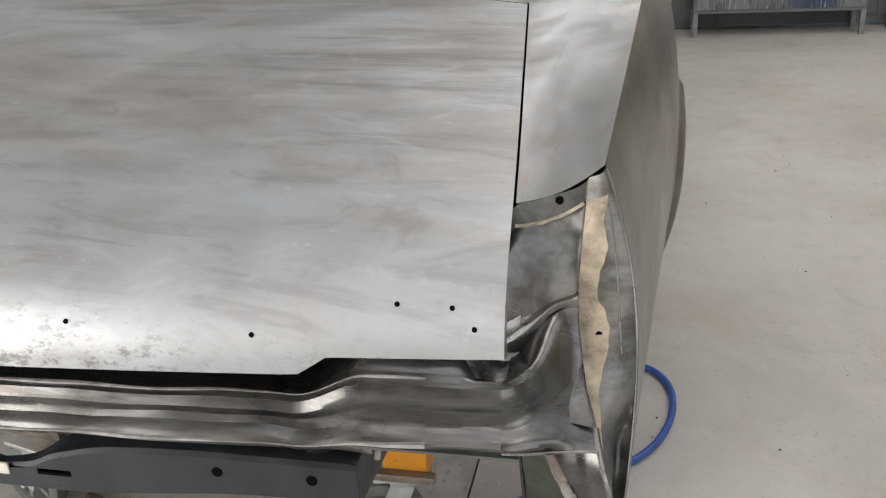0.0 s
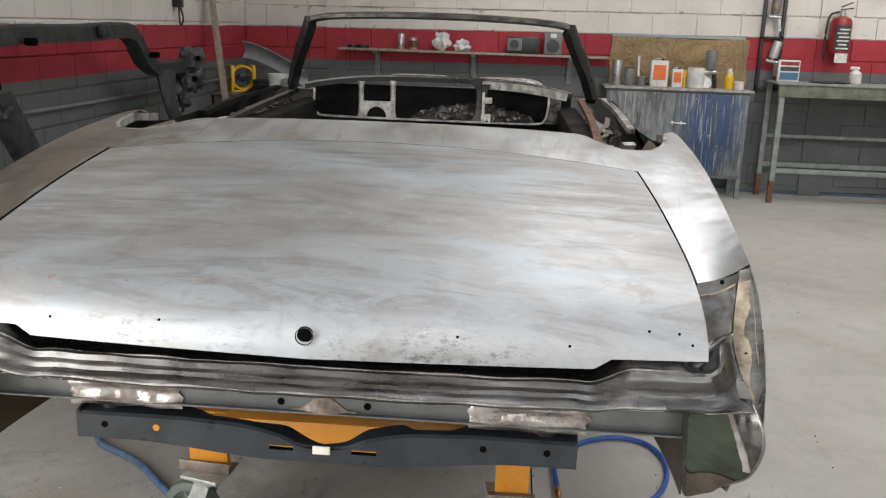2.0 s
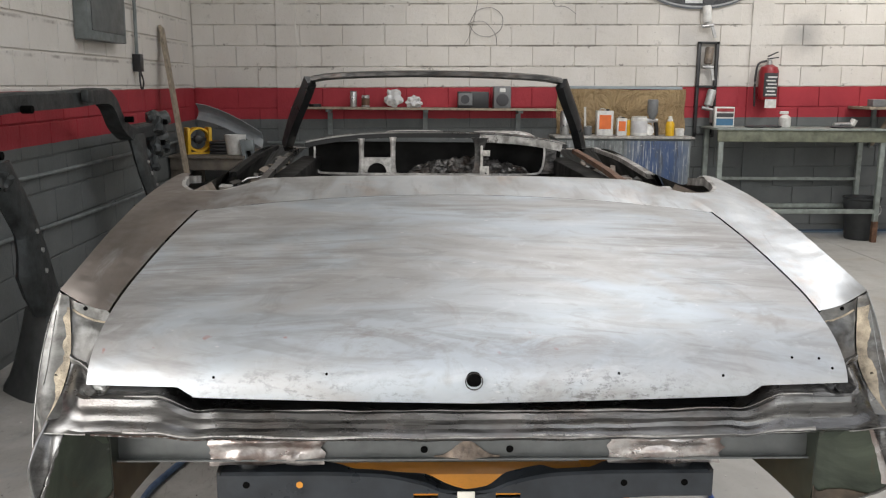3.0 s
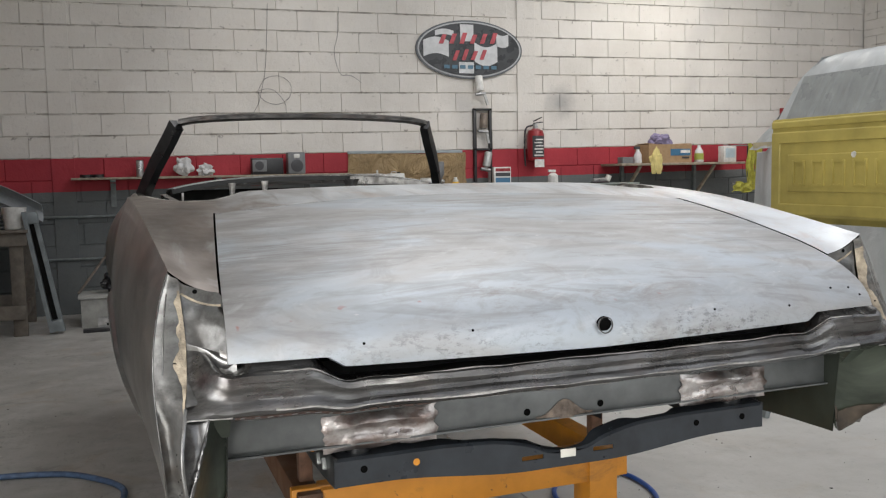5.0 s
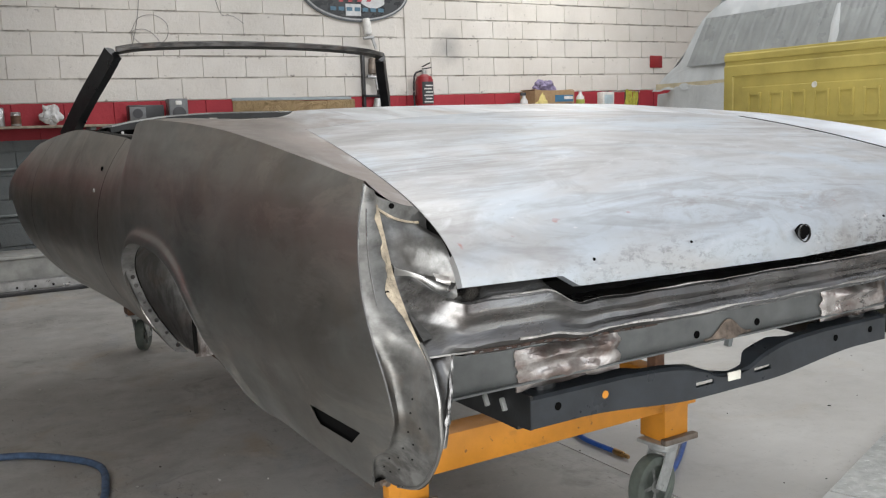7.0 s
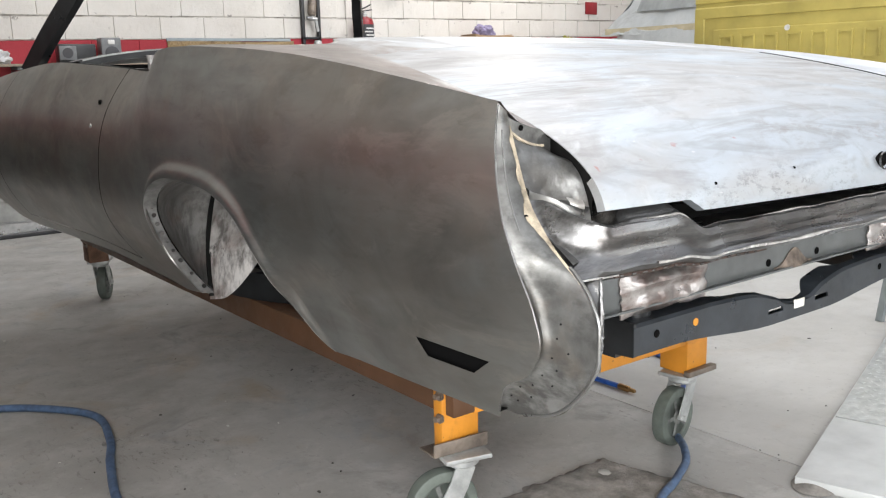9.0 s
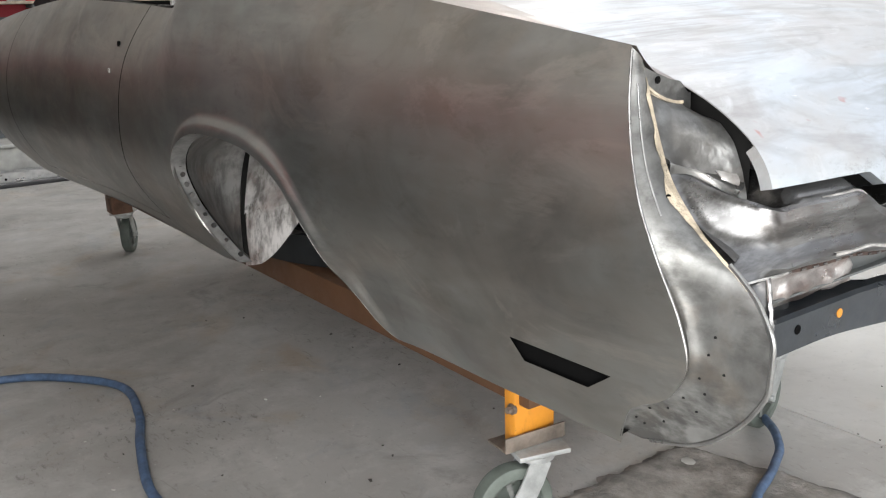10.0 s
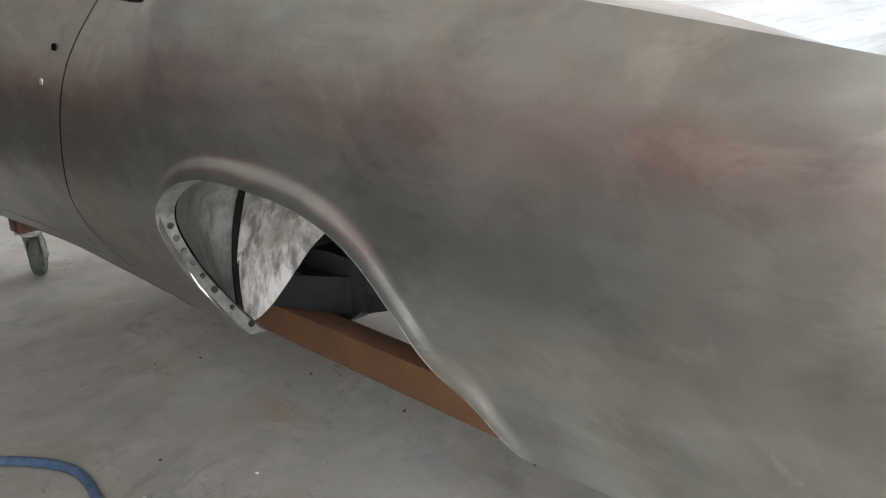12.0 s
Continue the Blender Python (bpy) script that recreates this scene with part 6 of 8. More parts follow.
def crumple(name, label, category, x, y, z, sx, sy, sz, mat, seed, group=""):
    bm = bm_new()
    bmesh.ops.create_icosphere(bm, subdivisions=4, radius=1.0)
    for v in bm.verts:
        n = v.co.normalized()
        d = 0.75 + 0.35 * noise.noise(n * 1.8 + Vector((seed, 0, 0))) + 0.16 * noise.noise(n * 5 + Vector((0, seed, 0)))
        v.co = Vector((x + n.x * d * sx, y + n.y * d * sy, max(z, z + sz * 0.45 + n.z * d * sz * 0.6)))
    return solo(name, bm, mat, label, category, group)


crumple("plastic_bag", "crumpled clear plastic bag on the shelf", "bag", -0.33, 7.3, 1.34, 0.11, 0.09, 0.20, BAGS, 2.2)
crumple("plastic_bag", "small crumpled clear plastic bag", "bag", -0.12, 7.3, 1.34, 0.10, 0.08, 0.13, BAGS, 5.7)

radio = thing("radio", "black portable radio with a round speaker", "radio", at=(0.49, 7.28, 1.34))
bm = bm_new()
box(bm, -0.16, 0.16, -0.06, 0.06, 0, 0.168, 0.008)
part("case", bm, BLACKPLASTIC, radio)
bm = bm_new()
box(bm, -0.155, -0.01, -0.066, -0.058, 0.03, 0.15, 0.003)
part("front_panel", bm, GREYPLASTIC, radio)
bm = bm_new()
lathe(bm, [(0.02, 0), (0.045, 0), (0.045, 0.006), (0.02, 0.006)], 20, m=pose(-0.085, -0.066, 0.09, 90, 0, 0))
part("speaker_ring", bm, DARKTEXT, radio)
speaker = thing("loudspeaker", "grey shelf loudspeaker with a round cone", "loudspeaker", at=(0.79, 7.29, 1.34))
bm = bm_new()
box(bm, -0.09, 0.09, -0.07, 0.07, 0, 0.225, 0.012)
part("cabinet", bm, GREYPLASTIC, speaker)
bm = bm_new()
lathe(bm, [(0.01, 0.0), (0.052, 0.006), (0.06, 0.0), (0.064, 0.008), (0.05, 0.012)], 24, m=pose(0, -0.07, 0.085, 90, 0, 0))
part("cone", bm, DARKTEXT, speaker)
bm = bm_new()
box(bm, -0.03, 0.03, -0.076, -0.069, 0.165, 0.205, 0.003)
part("tweeter", bm, WHITE, speaker)

# paint-spattered cabinet and the paper behind it
cab = thing("cabinet", "paint-spattered grey and blue two-door cabinet on legs", "cabinet")
bm = bm_new()
box(bm, 1.34, 2.72, 7.04, 7.43, 0.20, 1.05, 0.004)
part("body", bm, GREYPAINT, cab)
bm = bm_new()
box(bm, 1.31, 2.75, 7.0, 7.44, 1.05, 1.072, 0.003)
part("top", bm, plain("paint_crusted_board", (0.34, 0.33, 0.31), 0.65, 0, 0.55, 22, 0.5), cab)
for xa, xb in ((1.36, 2.005), (2.02, 2.70)):
    bm = bm_new()
    box(bm, xa, xb, 7.022, 7.04, 0.23, 1.03, 0.004)
    d = part("door", bm, CABINET, cab, "spattered painted door")
    if xa > 2:
        bm = bm_new()
        cyl(bm, (1.97, 7.012, 0.735), (2.13, 7.012, 0.735), 0.007, seg=8)
        box(bm, 1.985, 2.005, 7.006, 7.022, 0.715, 0.755, 0.002)
        box(bm, 2.07, 2.09, 7.006, 7.022, 0.715, 0.755, 0.002)
        part("latch", bm, TIN, d, "steel slide latch")
for x in (1.36, 2.70):
    for y in (7.06, 7.41):
        bm = bm_new()
        box(bm, x - 0.02, x + 0.02, y - 0.02, y + 0.02, 0, 0.20)
        part("leg", bm, GREYPAINT, cab)
bm = bm_new()
sheet(bm, lambda u, v: Vector((mix(1.385, 2.755, u) + 0.006 * math.sin(9 * v), 7.434 - 0.02 * (1 - v) * (0.5 + noise.noise(Vector((u * 5, v * 4, 0.3)))) - 0.02 * (1 - v) ** 2, mix(1.075, 1.545, v) + 0.008 * math.sin(7 * u)), ), 50, 24)
solo("masking_paper", bm, PAPER, "sheet of wrinkled brown masking paper on the wall", "paper")
bm = bm_new()
box(bm, 1.385, 2.72, 7.432, 7.445, 1.545, 1.575, 0.002)
solo("tape_strip", bm, plain("grey_blue_tape", (0.30, 0.34, 0.36), 0.6), "grey tape strip over the masking paper", "tape")

ZT = 1.072
can("paint_can", "tall bare tin paint can on the cabinet", 1.44, 7.2, ZT, 0.05, 0.24, TIN)
can("jar", "dark glass jar of thinner", 1.56, 7.2, ZT, 0.05, 0.17, GREYPLASTIC, lid=BLACKPLASTIC, category="jar")
can("small_tin", "small grey mixing tin", 1.68, 7.2, ZT, 0.045, 0.09, GREYPLASTIC)
bm = bm_new()
sweep(bm, [(1.655, 7.2, ZT + 0.05), (1.645, 7.2, ZT + 0.29)], rect_section(0.02, 0.008), up=(0, 1, 0))
solo("stir_stick", bm, WHITEPAINT, "pale wooden stirring stick in the tin", "stick")


def square_can(name, label, x, y, z, w, d, h, body, panel, category="can"):
    t = thing(name, label, category, at=(x, y, z))
    bm = bm_new()
    box(bm, -w / 2, w / 2, -d / 2, d / 2, 0, h * 0.94, 0.006)
    part("body", bm, body, t)
    bm = bm_new()
    box(bm, -w * 0.36, w * 0.36, -d / 2 - 0.002, -d / 2 + 0.002, h * 0.25, h * 0.78)
    part("front_label", bm, panel, t)
    bm = bm_new()
    cyl(bm, (w * 0.2, 0, h * 0.94), (w * 0.2, 0, h), 0.018, seg=12)
    part("cap", bm, BLACKPLASTIC, t)
    bm = bm_new()
    sweep(bm, smooth_path([(-w * 0.3, 0, h * 0.93), (-w * 0.25, 0, h * 1.0), (0, 0, h * 1.0), (w * 0.05, 0, h * 0.93)], 4), round_section(0.005, 6))
    part("handle", bm, TIN, t)
    return t


square_can("solvent_can", "white solvent can with an orange label", 1.85, 7.2, ZT, 0.17, 0.10, 0.27, WHITE, ORANGELABEL)
square_can("solvent_can", "small white solvent can with an orange label", 2.03, 7.2, ZT, 0.10, 0.08, 0.19, WHITE, ORANGELABEL)
can("yellow_tin", "narrow yellow tin behind the tub", 2.11, 7.24, ZT, 0.03, 0.16, YELLOW)
can("paint_tub", "white plastic paint tub with faded print", 2.215, 7.2, ZT, 0.085, 0.19, WHITE, plain("faded_label", (0.55, 0.55, 0.56), 0.5), lid=WHITE, category="tub")
bm = bm_new()
lathe(bm, [(0.03, 0), (0.06, 0.0), (0.062, 0.006), (0.03, 0.008)], 20, m=pose(2.315, 7.19, ZT + 0.06, 70, 0, 20))
solo("loose_lid", bm, WHITE, "loose white plastic lid leaning on the tub", "lid")


def spray_gun(x, y, z, cup, label, s=1.0, rz=0, hang=False):
    t = thing("spray_gun", label, "spray gun", "spray guns", at=(x, y, z), rz=rz)
    bm = bm_new()
    lathe(bm, [(0.012 * s, 0.13 * s), (0.03 * s, 0.16 * s), (0.046 * s, 0.20 * s), (0.046 * s, 0.30 * s), (0.04 * s, 0.31 * s)], 20)
    part("cup", bm, cup, t)
    bm = bm_new()
    sweep(bm, [(-0.05 * s, 0, 0.13 * s), (0.05 * s, 0, 0.13 * s)], round_section(0.018 * s, 10))
    cyl(bm, (-0.05 * s, 0, 0.13 * s), (-0.075 * s, 0, 0.13 * s), 0.022 * s, 0.016 * s, 12)
    part("barrel", bm, TIN, t)
    bm = bm_new()
    sweep(bm, [(0.035 * s, 0, 0.125 * s), (0.05 * s, 0, 0.06 * s), (0.052 * s, 0, 0.0)], rect_section(0.02 * s, 0.028 * s))
    part("grip", bm, TIN if cup is not GREYPLASTIC else BLACKPLASTIC, t)
    bm = bm_new()
    sweep(bm, smooth_path([(0.0, 0, 0.115 * s), (0.012 * s, 0, 0.08 * s), (0.022 * s, 0, 0.06 * s)], 3), rect_section(0.006 * s, 0.01 * s))
    part("trigger", bm, TIN, t)
    return t


spray_gun(2.35, 7.2, ZT, GREYPLASTIC, "spray gun with a grey cup standing on the cabinet", 1.2, 20)
bot = thing("bottle", "yellow plastic bottle with a white neck", "bottle", at=(2.54, 7.2, ZT))
bm = bm_new()
lathe(bm, [(0.042, 0), (0.045, 0.005), (0.045, 0.12), (0.03, 0.15)], 18)
part("body", bm, YELLOW, bot)
bm = bm_new()
lathe(bm, [(0.03, 0.15), (0.03, 0.17), (0.02, 0.175), (0.02, 0.2)], 14)
part("neck", bm, WHITE, bot)
can("small_tub", "low white tub on the cabinet", 2.64, 7.2, ZT, 0.05, 0.07, WHITE, lid=WHITE, category="tub")

# steel work table
table = thing("work_table", "grey-green steel work table with a low shelf rail", "table")
bm = bm_new()
box(bm, 2.93, 4.70, 6.88, 7.42, 1.15, 1.17, 0.003)
part("tabletop", bm, TABLEGREY, table)
bm = bm_new()
box(bm, 2.95, 4.68, 6.90, 6.93, 1.035, 1.15, 0.003)
part("apron", bm, plain("stained_green_grey_wood", (0.17, 0.18, 0.13), 0.6, 0, 0.4, 10), table)
for x in (2.99, 4.66):
    for y in (6.93, 7.38):
        bm = bm_new()
        box(bm, x - 0.025, x + 0.025, y - 0.02, y + 0.02, 0, 1.15, 0.002)
        leg = part("leg", bm, TABLEGREY, table)
        bm = bm_new()
        box(bm, x - 0.026, x + 0.026, y - 0.021, y + 0.021, 0.0, 0.22)
        part("rusty_foot", bm, RUST, leg, "rusty lower end")
for y in (6.93, 7.38):
    bm = bm_new()
    box(bm, 2.97, 4.69, y - 0.015, y + 0.015, 0.30, 0.345, 0.002)
    part("rail", bm, TABLEGREY, table)
for z in (0.6,):
    bm = bm_new()
    box(bm, 2.97, 4.69, 7.37, 7.39, z, z + 0.03)
    part("back_rail", bm, TABLEGREY, table)
card = thing("product_box", "upright printed card box in red, white and blue", "box", at=(3.105, 7.22, 1.17), rz=-8)
bm = bm_new()
box(bm, -0.10, 0.10, -0.04, 0.04, 0, 0.205, 0.003)
part("carton", bm, WHITE, card)
for z0, z1, mt in ((0.015, 0.085, BLUELABEL), (0.10, 0.14, DARKTEXT), (0.155, 0.19, REDPAINT)):
    bm = bm_new()
    box(bm, -0.08, 0.09, -0.0425, -0.0395, z0, z1)
    part("print_bar", bm, mt, card)
wg = thing("spray_bottle", "white plastic trigger bottle on the work table", "bottle", at=(3.745, 7.2, 1.17))
bm = bm_new()
lathe(bm, [(0.055, 0), (0.06, 0.01), (0.058, 0.10), (0.03, 0.125), (0.022, 0.13)], 18)
part("body", bm, WHITE, wg)
bm = bm_new()
box(bm, -0.06, 0.03, -0.015, 0.015, 0.135, 0.165, 0.006)
part("trigger_head", bm, WHITE, wg)
for x, y in ((3.40, 7.1), (3.58, 7.16), (4.3, 7.1)):
    bm = bm_new()
    lathe(bm, [(0.02, 0.0), (0.10, 0.0), (0.115, 0.012), (0.09, 0.018), (0.02, 0.02)], 18, at=(x, y, 1.17))
    solo("sanding_disc_holder", bm, DARKTEXT, "flat dark sanding pad lying on the table", "tool", "sanding pads")
tg = thing("air_tool", "pale air tool lying on the work table", "tool", at=(4.35, 7.15, 1.19), rz=10)
bm = bm_new()
sweep(bm, [(-0.12, 0, 0.01), (0.1, 0, 0.02)], round_section(0.022, 10))
part("barrel", bm, TIN, tg)
bm = bm_new()
cyl(bm, (0.09, 0, 0.0), (0.12, 0, 0.06), 0.03, 0.035, 12)
part("head", bm, WHITEPAINT, tg)

binn = thing("waste_bin", "dark grey open waste bin on the floor by the work table", "bin", at=(4.62, 7.15, 0))
bm = bm_new()
lathe(bm, [(0.14, 0.0), (0.145, 0.01), (0.18, 0.42), (0.19, 0.43), (0.19, 0.45), (0.172, 0.45), (0.168, 0.42), (0.13, 0.03)], 24)
part("drum", bm, plain("dull_dark_bin", (0.035, 0.038, 0.04), 0.6, 0, 0.3, 9), binn)
bm = bm_new()
sweep(bm, smooth_path([(0.19, 0, 0.36), (0.215, 0, 0.33), (0.21, 0, 0.27), (0.17, 0, 0.24)], 4), round_section(0.006, 6))
part("handle", bm, TIN, binn)

# rack of spray guns
rack = thing("gun_rack", "narrow black steel rack on the wall", "rack")
for x in (2.87, 3.06):
    bm = bm_new()
    box(bm, x - 0.015, x + 0.015, 7.40, 7.448, 1.05, 2.04, 0.002)
    part("upright", bm, BLACKPLASTIC, rack)
for z in (2.03, 1.58, 1.08):
    bm = bm_new()
    box(bm, 2.855, 3.075, 7.40, 7.44, z - 0.012, z + 0.012, 0.002)
    part("crossbar", bm, BLACKPLASTIC, rack)


def hung_gun(x, z, label, cup, tilt):
    t = thing("spray_gun", label, "spray gun", "spray guns", at=(x, 7.37, z))
    t.matrix_world = pose(x, 7.37, z, 0, tilt, 0)
    bm = bm_new()
    lathe(bm, [(0.03, 0.06), (0.045, 0.07), (0.045, 0.22), (0.035, 0.235)], 20)
    part("cup", bm, cup, t)
    bm = bm_new()
    sweep(bm, [(-0.06, 0, 0.03), (0.06, 0, 0.03)], round_section(0.02, 10))
    cyl(bm, (0, 0, 0.03), (0, 0, 0.065), 0.018, seg=12)
    part("barrel", bm, TIN, t)
    bm = bm_new()
    sweep(bm, [(0.045, 0, 0.03), (0.075, 0, -0.1)], rect_section(0.02, 0.028))
    part("grip", bm, TIN, t)


hung_gun(2.95, 1.75, "dull metal spray gun hung on the rack", DIRTYSTEEL, 4)
hung_gun(2.97, 1.32, "metal spray gun hung low on the rack", GALV, 12)
hung_gun(2.93, 2.17, "spray gun with a white cup above the rack", WHITE, -6)

# fire extinguisher
ext = thing("fire_extinguisher", "red fire extinguisher with a label hung on the wall", "fire extinguisher", at=(3.595, 7.34, 1.44))
bm = bm_new()
lathe(bm, [(0.085, 0), (0.098, 0.012), (0.10, 0.03), (0.10, 0.30), (0.085, 0.345), (0.035, 0.37)], 24)
part("cylinder", bm, REDPAINT, ext)
bm = bm_new()
lathe(bm, [(0.03, 0.365), (0.03, 0.40), (0.02, 0.405), (0.02, 0.43)], 14)
part("neck", bm, TIN, ext)
bm = bm_new()
sweep(bm, [(-0.02, 0, 0.43), (0.09, 0, 0.445)], rect_section(0.03, 0.012))
sweep(bm, [(-0.02, 0, 0.455), (0.08, 0, 0.50)], rect_section(0.03, 0.01))
part("handle", bm, BLACKPLASTIC, ext)
bm = bm_new()
sweep(bm, smooth_path([(-0.03, 0, 0.41), (-0.12, 0, 0.37), (-0.14, 0, 0.2), (-0.135, 0, 0.02), (-0.13, 0, -0.06)], 5), round_section(0.011, 8))
part("hose", bm, BLACKPLASTIC, ext)
bm = bm_new()
sheet(bm, lambda u, v: Vector((0.1025 * math.sin(mix(-0.8, 0.8, u)), -0.1025 * math.cos(mix(-0.8, 0.8, u)), mix(0.04, 0.285, v))), 10, 2)
lb = part("label", bm, DARKTEXT, ext, "dark label with pale print")
for k in range(6):
    bm = bm_new()
    z = 0.055 + 0.036 * k
    w0, w1 = -0.58 + 0.16 * (k % 2), 0.62 - 0.2 * (k % 3 == 1)
    sheet(bm, lambda u, v: Vector((0.1035 * math.sin(mix(w0, w1, u)), -0.1035 * math.cos(mix(w0, w1, u)), mix(z, z + 0.014, v))), 8, 1)
    part("print_bar", bm, WHITE, lb)
bm = bm_new()
box(bm, -0.06, 0.06, -0.102, -0.098, -0.075, 0.015)
part("hanging_tag", bm, WHITE, ext, "white inspection tag")

# second bench with its clutter
bench = thing("wall_bench", "narrow wooden wall bench on diagonal braces", "bench")
bm = bm_new()
box(bm, 4.52, 6.28, 6.98, 7.445, 1.362, 1.39, 0.003)
part("board", bm, WOOD, bench)
for x in (4.8, 5.85):
    bm = bm_new()
    box(bm, x - 0.02, x + 0.02, 7.405, 7.445, 0.95, 1.36)
    part("upright", bm, GREYPAINT, bench)
    bm = bm_new()
    sweep(bm, [(x, 7.41, 0.98), (x, 7.02, 1.355)], rect_section(0.03, 0.03))
    part("brace", bm, WOOD, bench)
ZB = 1.39
bm = bm_new()
box(bm, 4.60, 4.75, 7.08, 7.2, ZB, ZB + 0.075, 0.006)
solo("small_meter_box", bm, GREYPLASTIC, "small grey meter box on the bench", "box")
sb = thing("spray_bottle", "clear trigger spray bottle", "bottle", at=(4.85, 7.15, ZB))
bm = bm_new()
lathe(bm, [(0.045, 0), (0.048, 0.01), (0.046, 0.10), (0.018, 0.15), (0.018, 0.165)], 18)
part("body", bm, BAGS, sb)
bm = bm_new()
box(bm, -0.05, 0.025, -0.014, 0.014, 0.165, 0.2, 0.006)
part("trigger_head", bm, DARKTEXT, sb)
carton = thing("cardboard_box", "cardboard box with a blue printed side holding a rag", "box", at=(5.24, 7.2, ZB))
bm = bm_new()
for xa, xb, ya, yb in ((-0.30, -0.29, -0.15, 0.15), (0.29, 0.30, -0.15, 0.15), (-0.29, 0.29, -0.15, -0.14), (-0.29, 0.29, 0.14, 0.15)):
    box(bm, xa, xb, ya, yb, 0, 0.22)
box(bm, -0.29, 0.29, -0.14, 0.14, 0, 0.01)
part("carton", bm, CARDBOARD, carton)
for k, tilt in ((-1, 8), (1, -6)):
    bm = bm_new()
    box(bm, -0.075, 0.075, -0.14, 0.14, -0.003, 0.003, m=pose(k * 0.215, 0, 0.222, 0, tilt, 0))
    part("flap", bm, CARDBOARD, carton)
bm = bm_new()
box(bm, 0.0, 0.28, -0.153, -0.149, 0.085, 0.165)
part("blue_print", bm, BLUELABEL, carton)
for x0, x1, z0, z1 in ((0.14, 0.27, 0.115, 0.15), (0.16, 0.26, 0.05, 0.07)):
    bm = bm_new()
    box(bm, x0, x1, -0.1555, -0.1525, z0, z1)
    part("print_bar", bm, WHITE if z0 > 0.1 else DARKTEXT, carton)
crumple("rag", "grey-purple rag spilling from the carton", "rag", 5.2, 7.2, ZB + 0.17, 0.20, 0.12, 0.20, PURPLE, 9.1)
crumple("yellow_rag", "yellow rag hanging over the bench edge", "rag", 4.99, 6.985, ZB - 0.13, 0.11, 0.035, 0.31, plain("pale_yellow_rag", (0.66, 0.55, 0.22), 0.85), 3.3)
b2 = thing("bottle", "clear bottle with a green and red label", "bottle", at=(5.72, 7.15, ZB))
bm = bm_new()
lathe(bm, [(0.05, 0), (0.055, 0.01), (0.05, 0.14), (0.02, 0.18), (0.02, 0.21)], 18)
part("body", bm, BAGS, b2)
bm = bm_new()
lathe(bm, [(0.052, 0.03), (0.0555, 0.032), (0.053, 0.11), (0.05, 0.112)], 18)
part("label_band", bm, plain("green_yellow_label", (0.35, 0.40, 0.08), 0.5), b2)
can("bottle", "slim clear plastic bottle with a red band", 5.58, 7.18, ZB, 0.032, 0.15, BAGS, REDPAINT, lid=WHITE, category="bottle")
square_can("solvent_can", "white solvent can with a blue print", 6.14, 7.15, ZB, 0.19, 0.11, 0.21, WHITE, plain("pale_blue_print", (0.45, 0.55, 0.60), 0.5))
for x, z0, z1, w in ((6.34, 1.05, 1.60, 0.10), (6.45, 1.2, 1.58, 0.08), (6.22, 1.02, 1.14, 0.24)):
    bm = bm_new()
    sheet(bm, lambda u, v: Vector((x + w * (u - 0.5) * (1.0 + 0.35 * (1 - v)) + 0.015 * math.sin(9 * v), 6.95 + 0.03 * math.sin(14 * u) * (1 - 0.5 * v), mix(z0, z1, v) + 0.012 * math.sin(8 * u))), 16, 14)
    thicken(bm, 0.004)
    solo("cloth", bm, CLOTH, "yellow-green wiping cloth hung to dry", "cloth", "cloths")
stand = thing("drying_stand", "thin steel stand beside the bench", "stand")
for x in (6.30, 6.52):
    bm = bm_new()
    cyl(bm, (x, 6.97, 0), (x, 6.97, 1.60), 0.008, seg=8)
    part("upright", bm, BLACKPLASTIC, stand)
for z in (1.12, 1.585):
    bm = bm_new()
    cyl(bm, (6.08, 6.97, z), (6.55, 6.97, z), 0.007, seg=8)
    part("bar", bm, TIN, stand)

# oval sign
sign = thing("oval_sign", "oval shop sign with black and white flag and red bars", "sign", at=(2.828, 7.44, 2.695))


def oval(bm, a, b, y0, y1, seg=64):
    f = [bm.verts.new((a * math.cos(2 * math.pi * k / seg), y0, b * math.sin(2 * math.pi * k / seg))) for k in range(seg)]
    g = [bm.verts.new((v.co.x, y1, v.co.z)) for v in f]
    bm.faces.new(f)
    bm.faces.new(list(reversed(g)))
    for k in range(seg):
        bm.faces.new((f[k], g[k], g[(k + 1) % seg], f[(k + 1) % seg]))


bm = bm_new()
oval(bm, 0.645, 0.325, -0.02, 0.0)
part("rim", bm, plain("sign_dark_rim", (0.10, 0.11, 0.12), 0.4), sign)
bm = bm_new()
oval(bm, 0.625, 0.308, -0.026, -0.019)
part("white_band", bm, plain("sign_pale_edge", (0.42, 0.43, 0.44), 0.4), sign)
bm = bm_new()
oval(bm, 0.607, 0.292, -0.031, -0.025)
part("face", bm, plain("sign_black_face", (0.045, 0.048, 0.052), 0.3), sign)
for x0, x1, z0, z1, sw in ((-0.56, -0.26, -0.09, 0.09, 0.04), (-0.12, 0.04, 0.09, 0.275, 0.0), (-0.14, 0.04, -0.265, -0.14, 0.0), (0.05, 0.33, -0.13, 0.08, -0.05), (0.32, 0.47, 0.05, 0.185, -0.02), (-0.42, -0.20, 0.14, 0.20, 0.02)):
    bm = bm_new()
    sheet(bm, lambda u, v: Vector((mix(x0, x1, u), -0.0325, mix(z0, z1, v) + sw * math.sin(math.pi * u))), 12, 4)
    thicken(bm, 0.002)
    part("flag_square", bm, plain("sign_white_square", (0.55, 0.56, 0.57), 0.4), sign)
RED = plain("sign_red", (0.42, 0.07, 0.085), 0.4, 0, 0.3, 20)
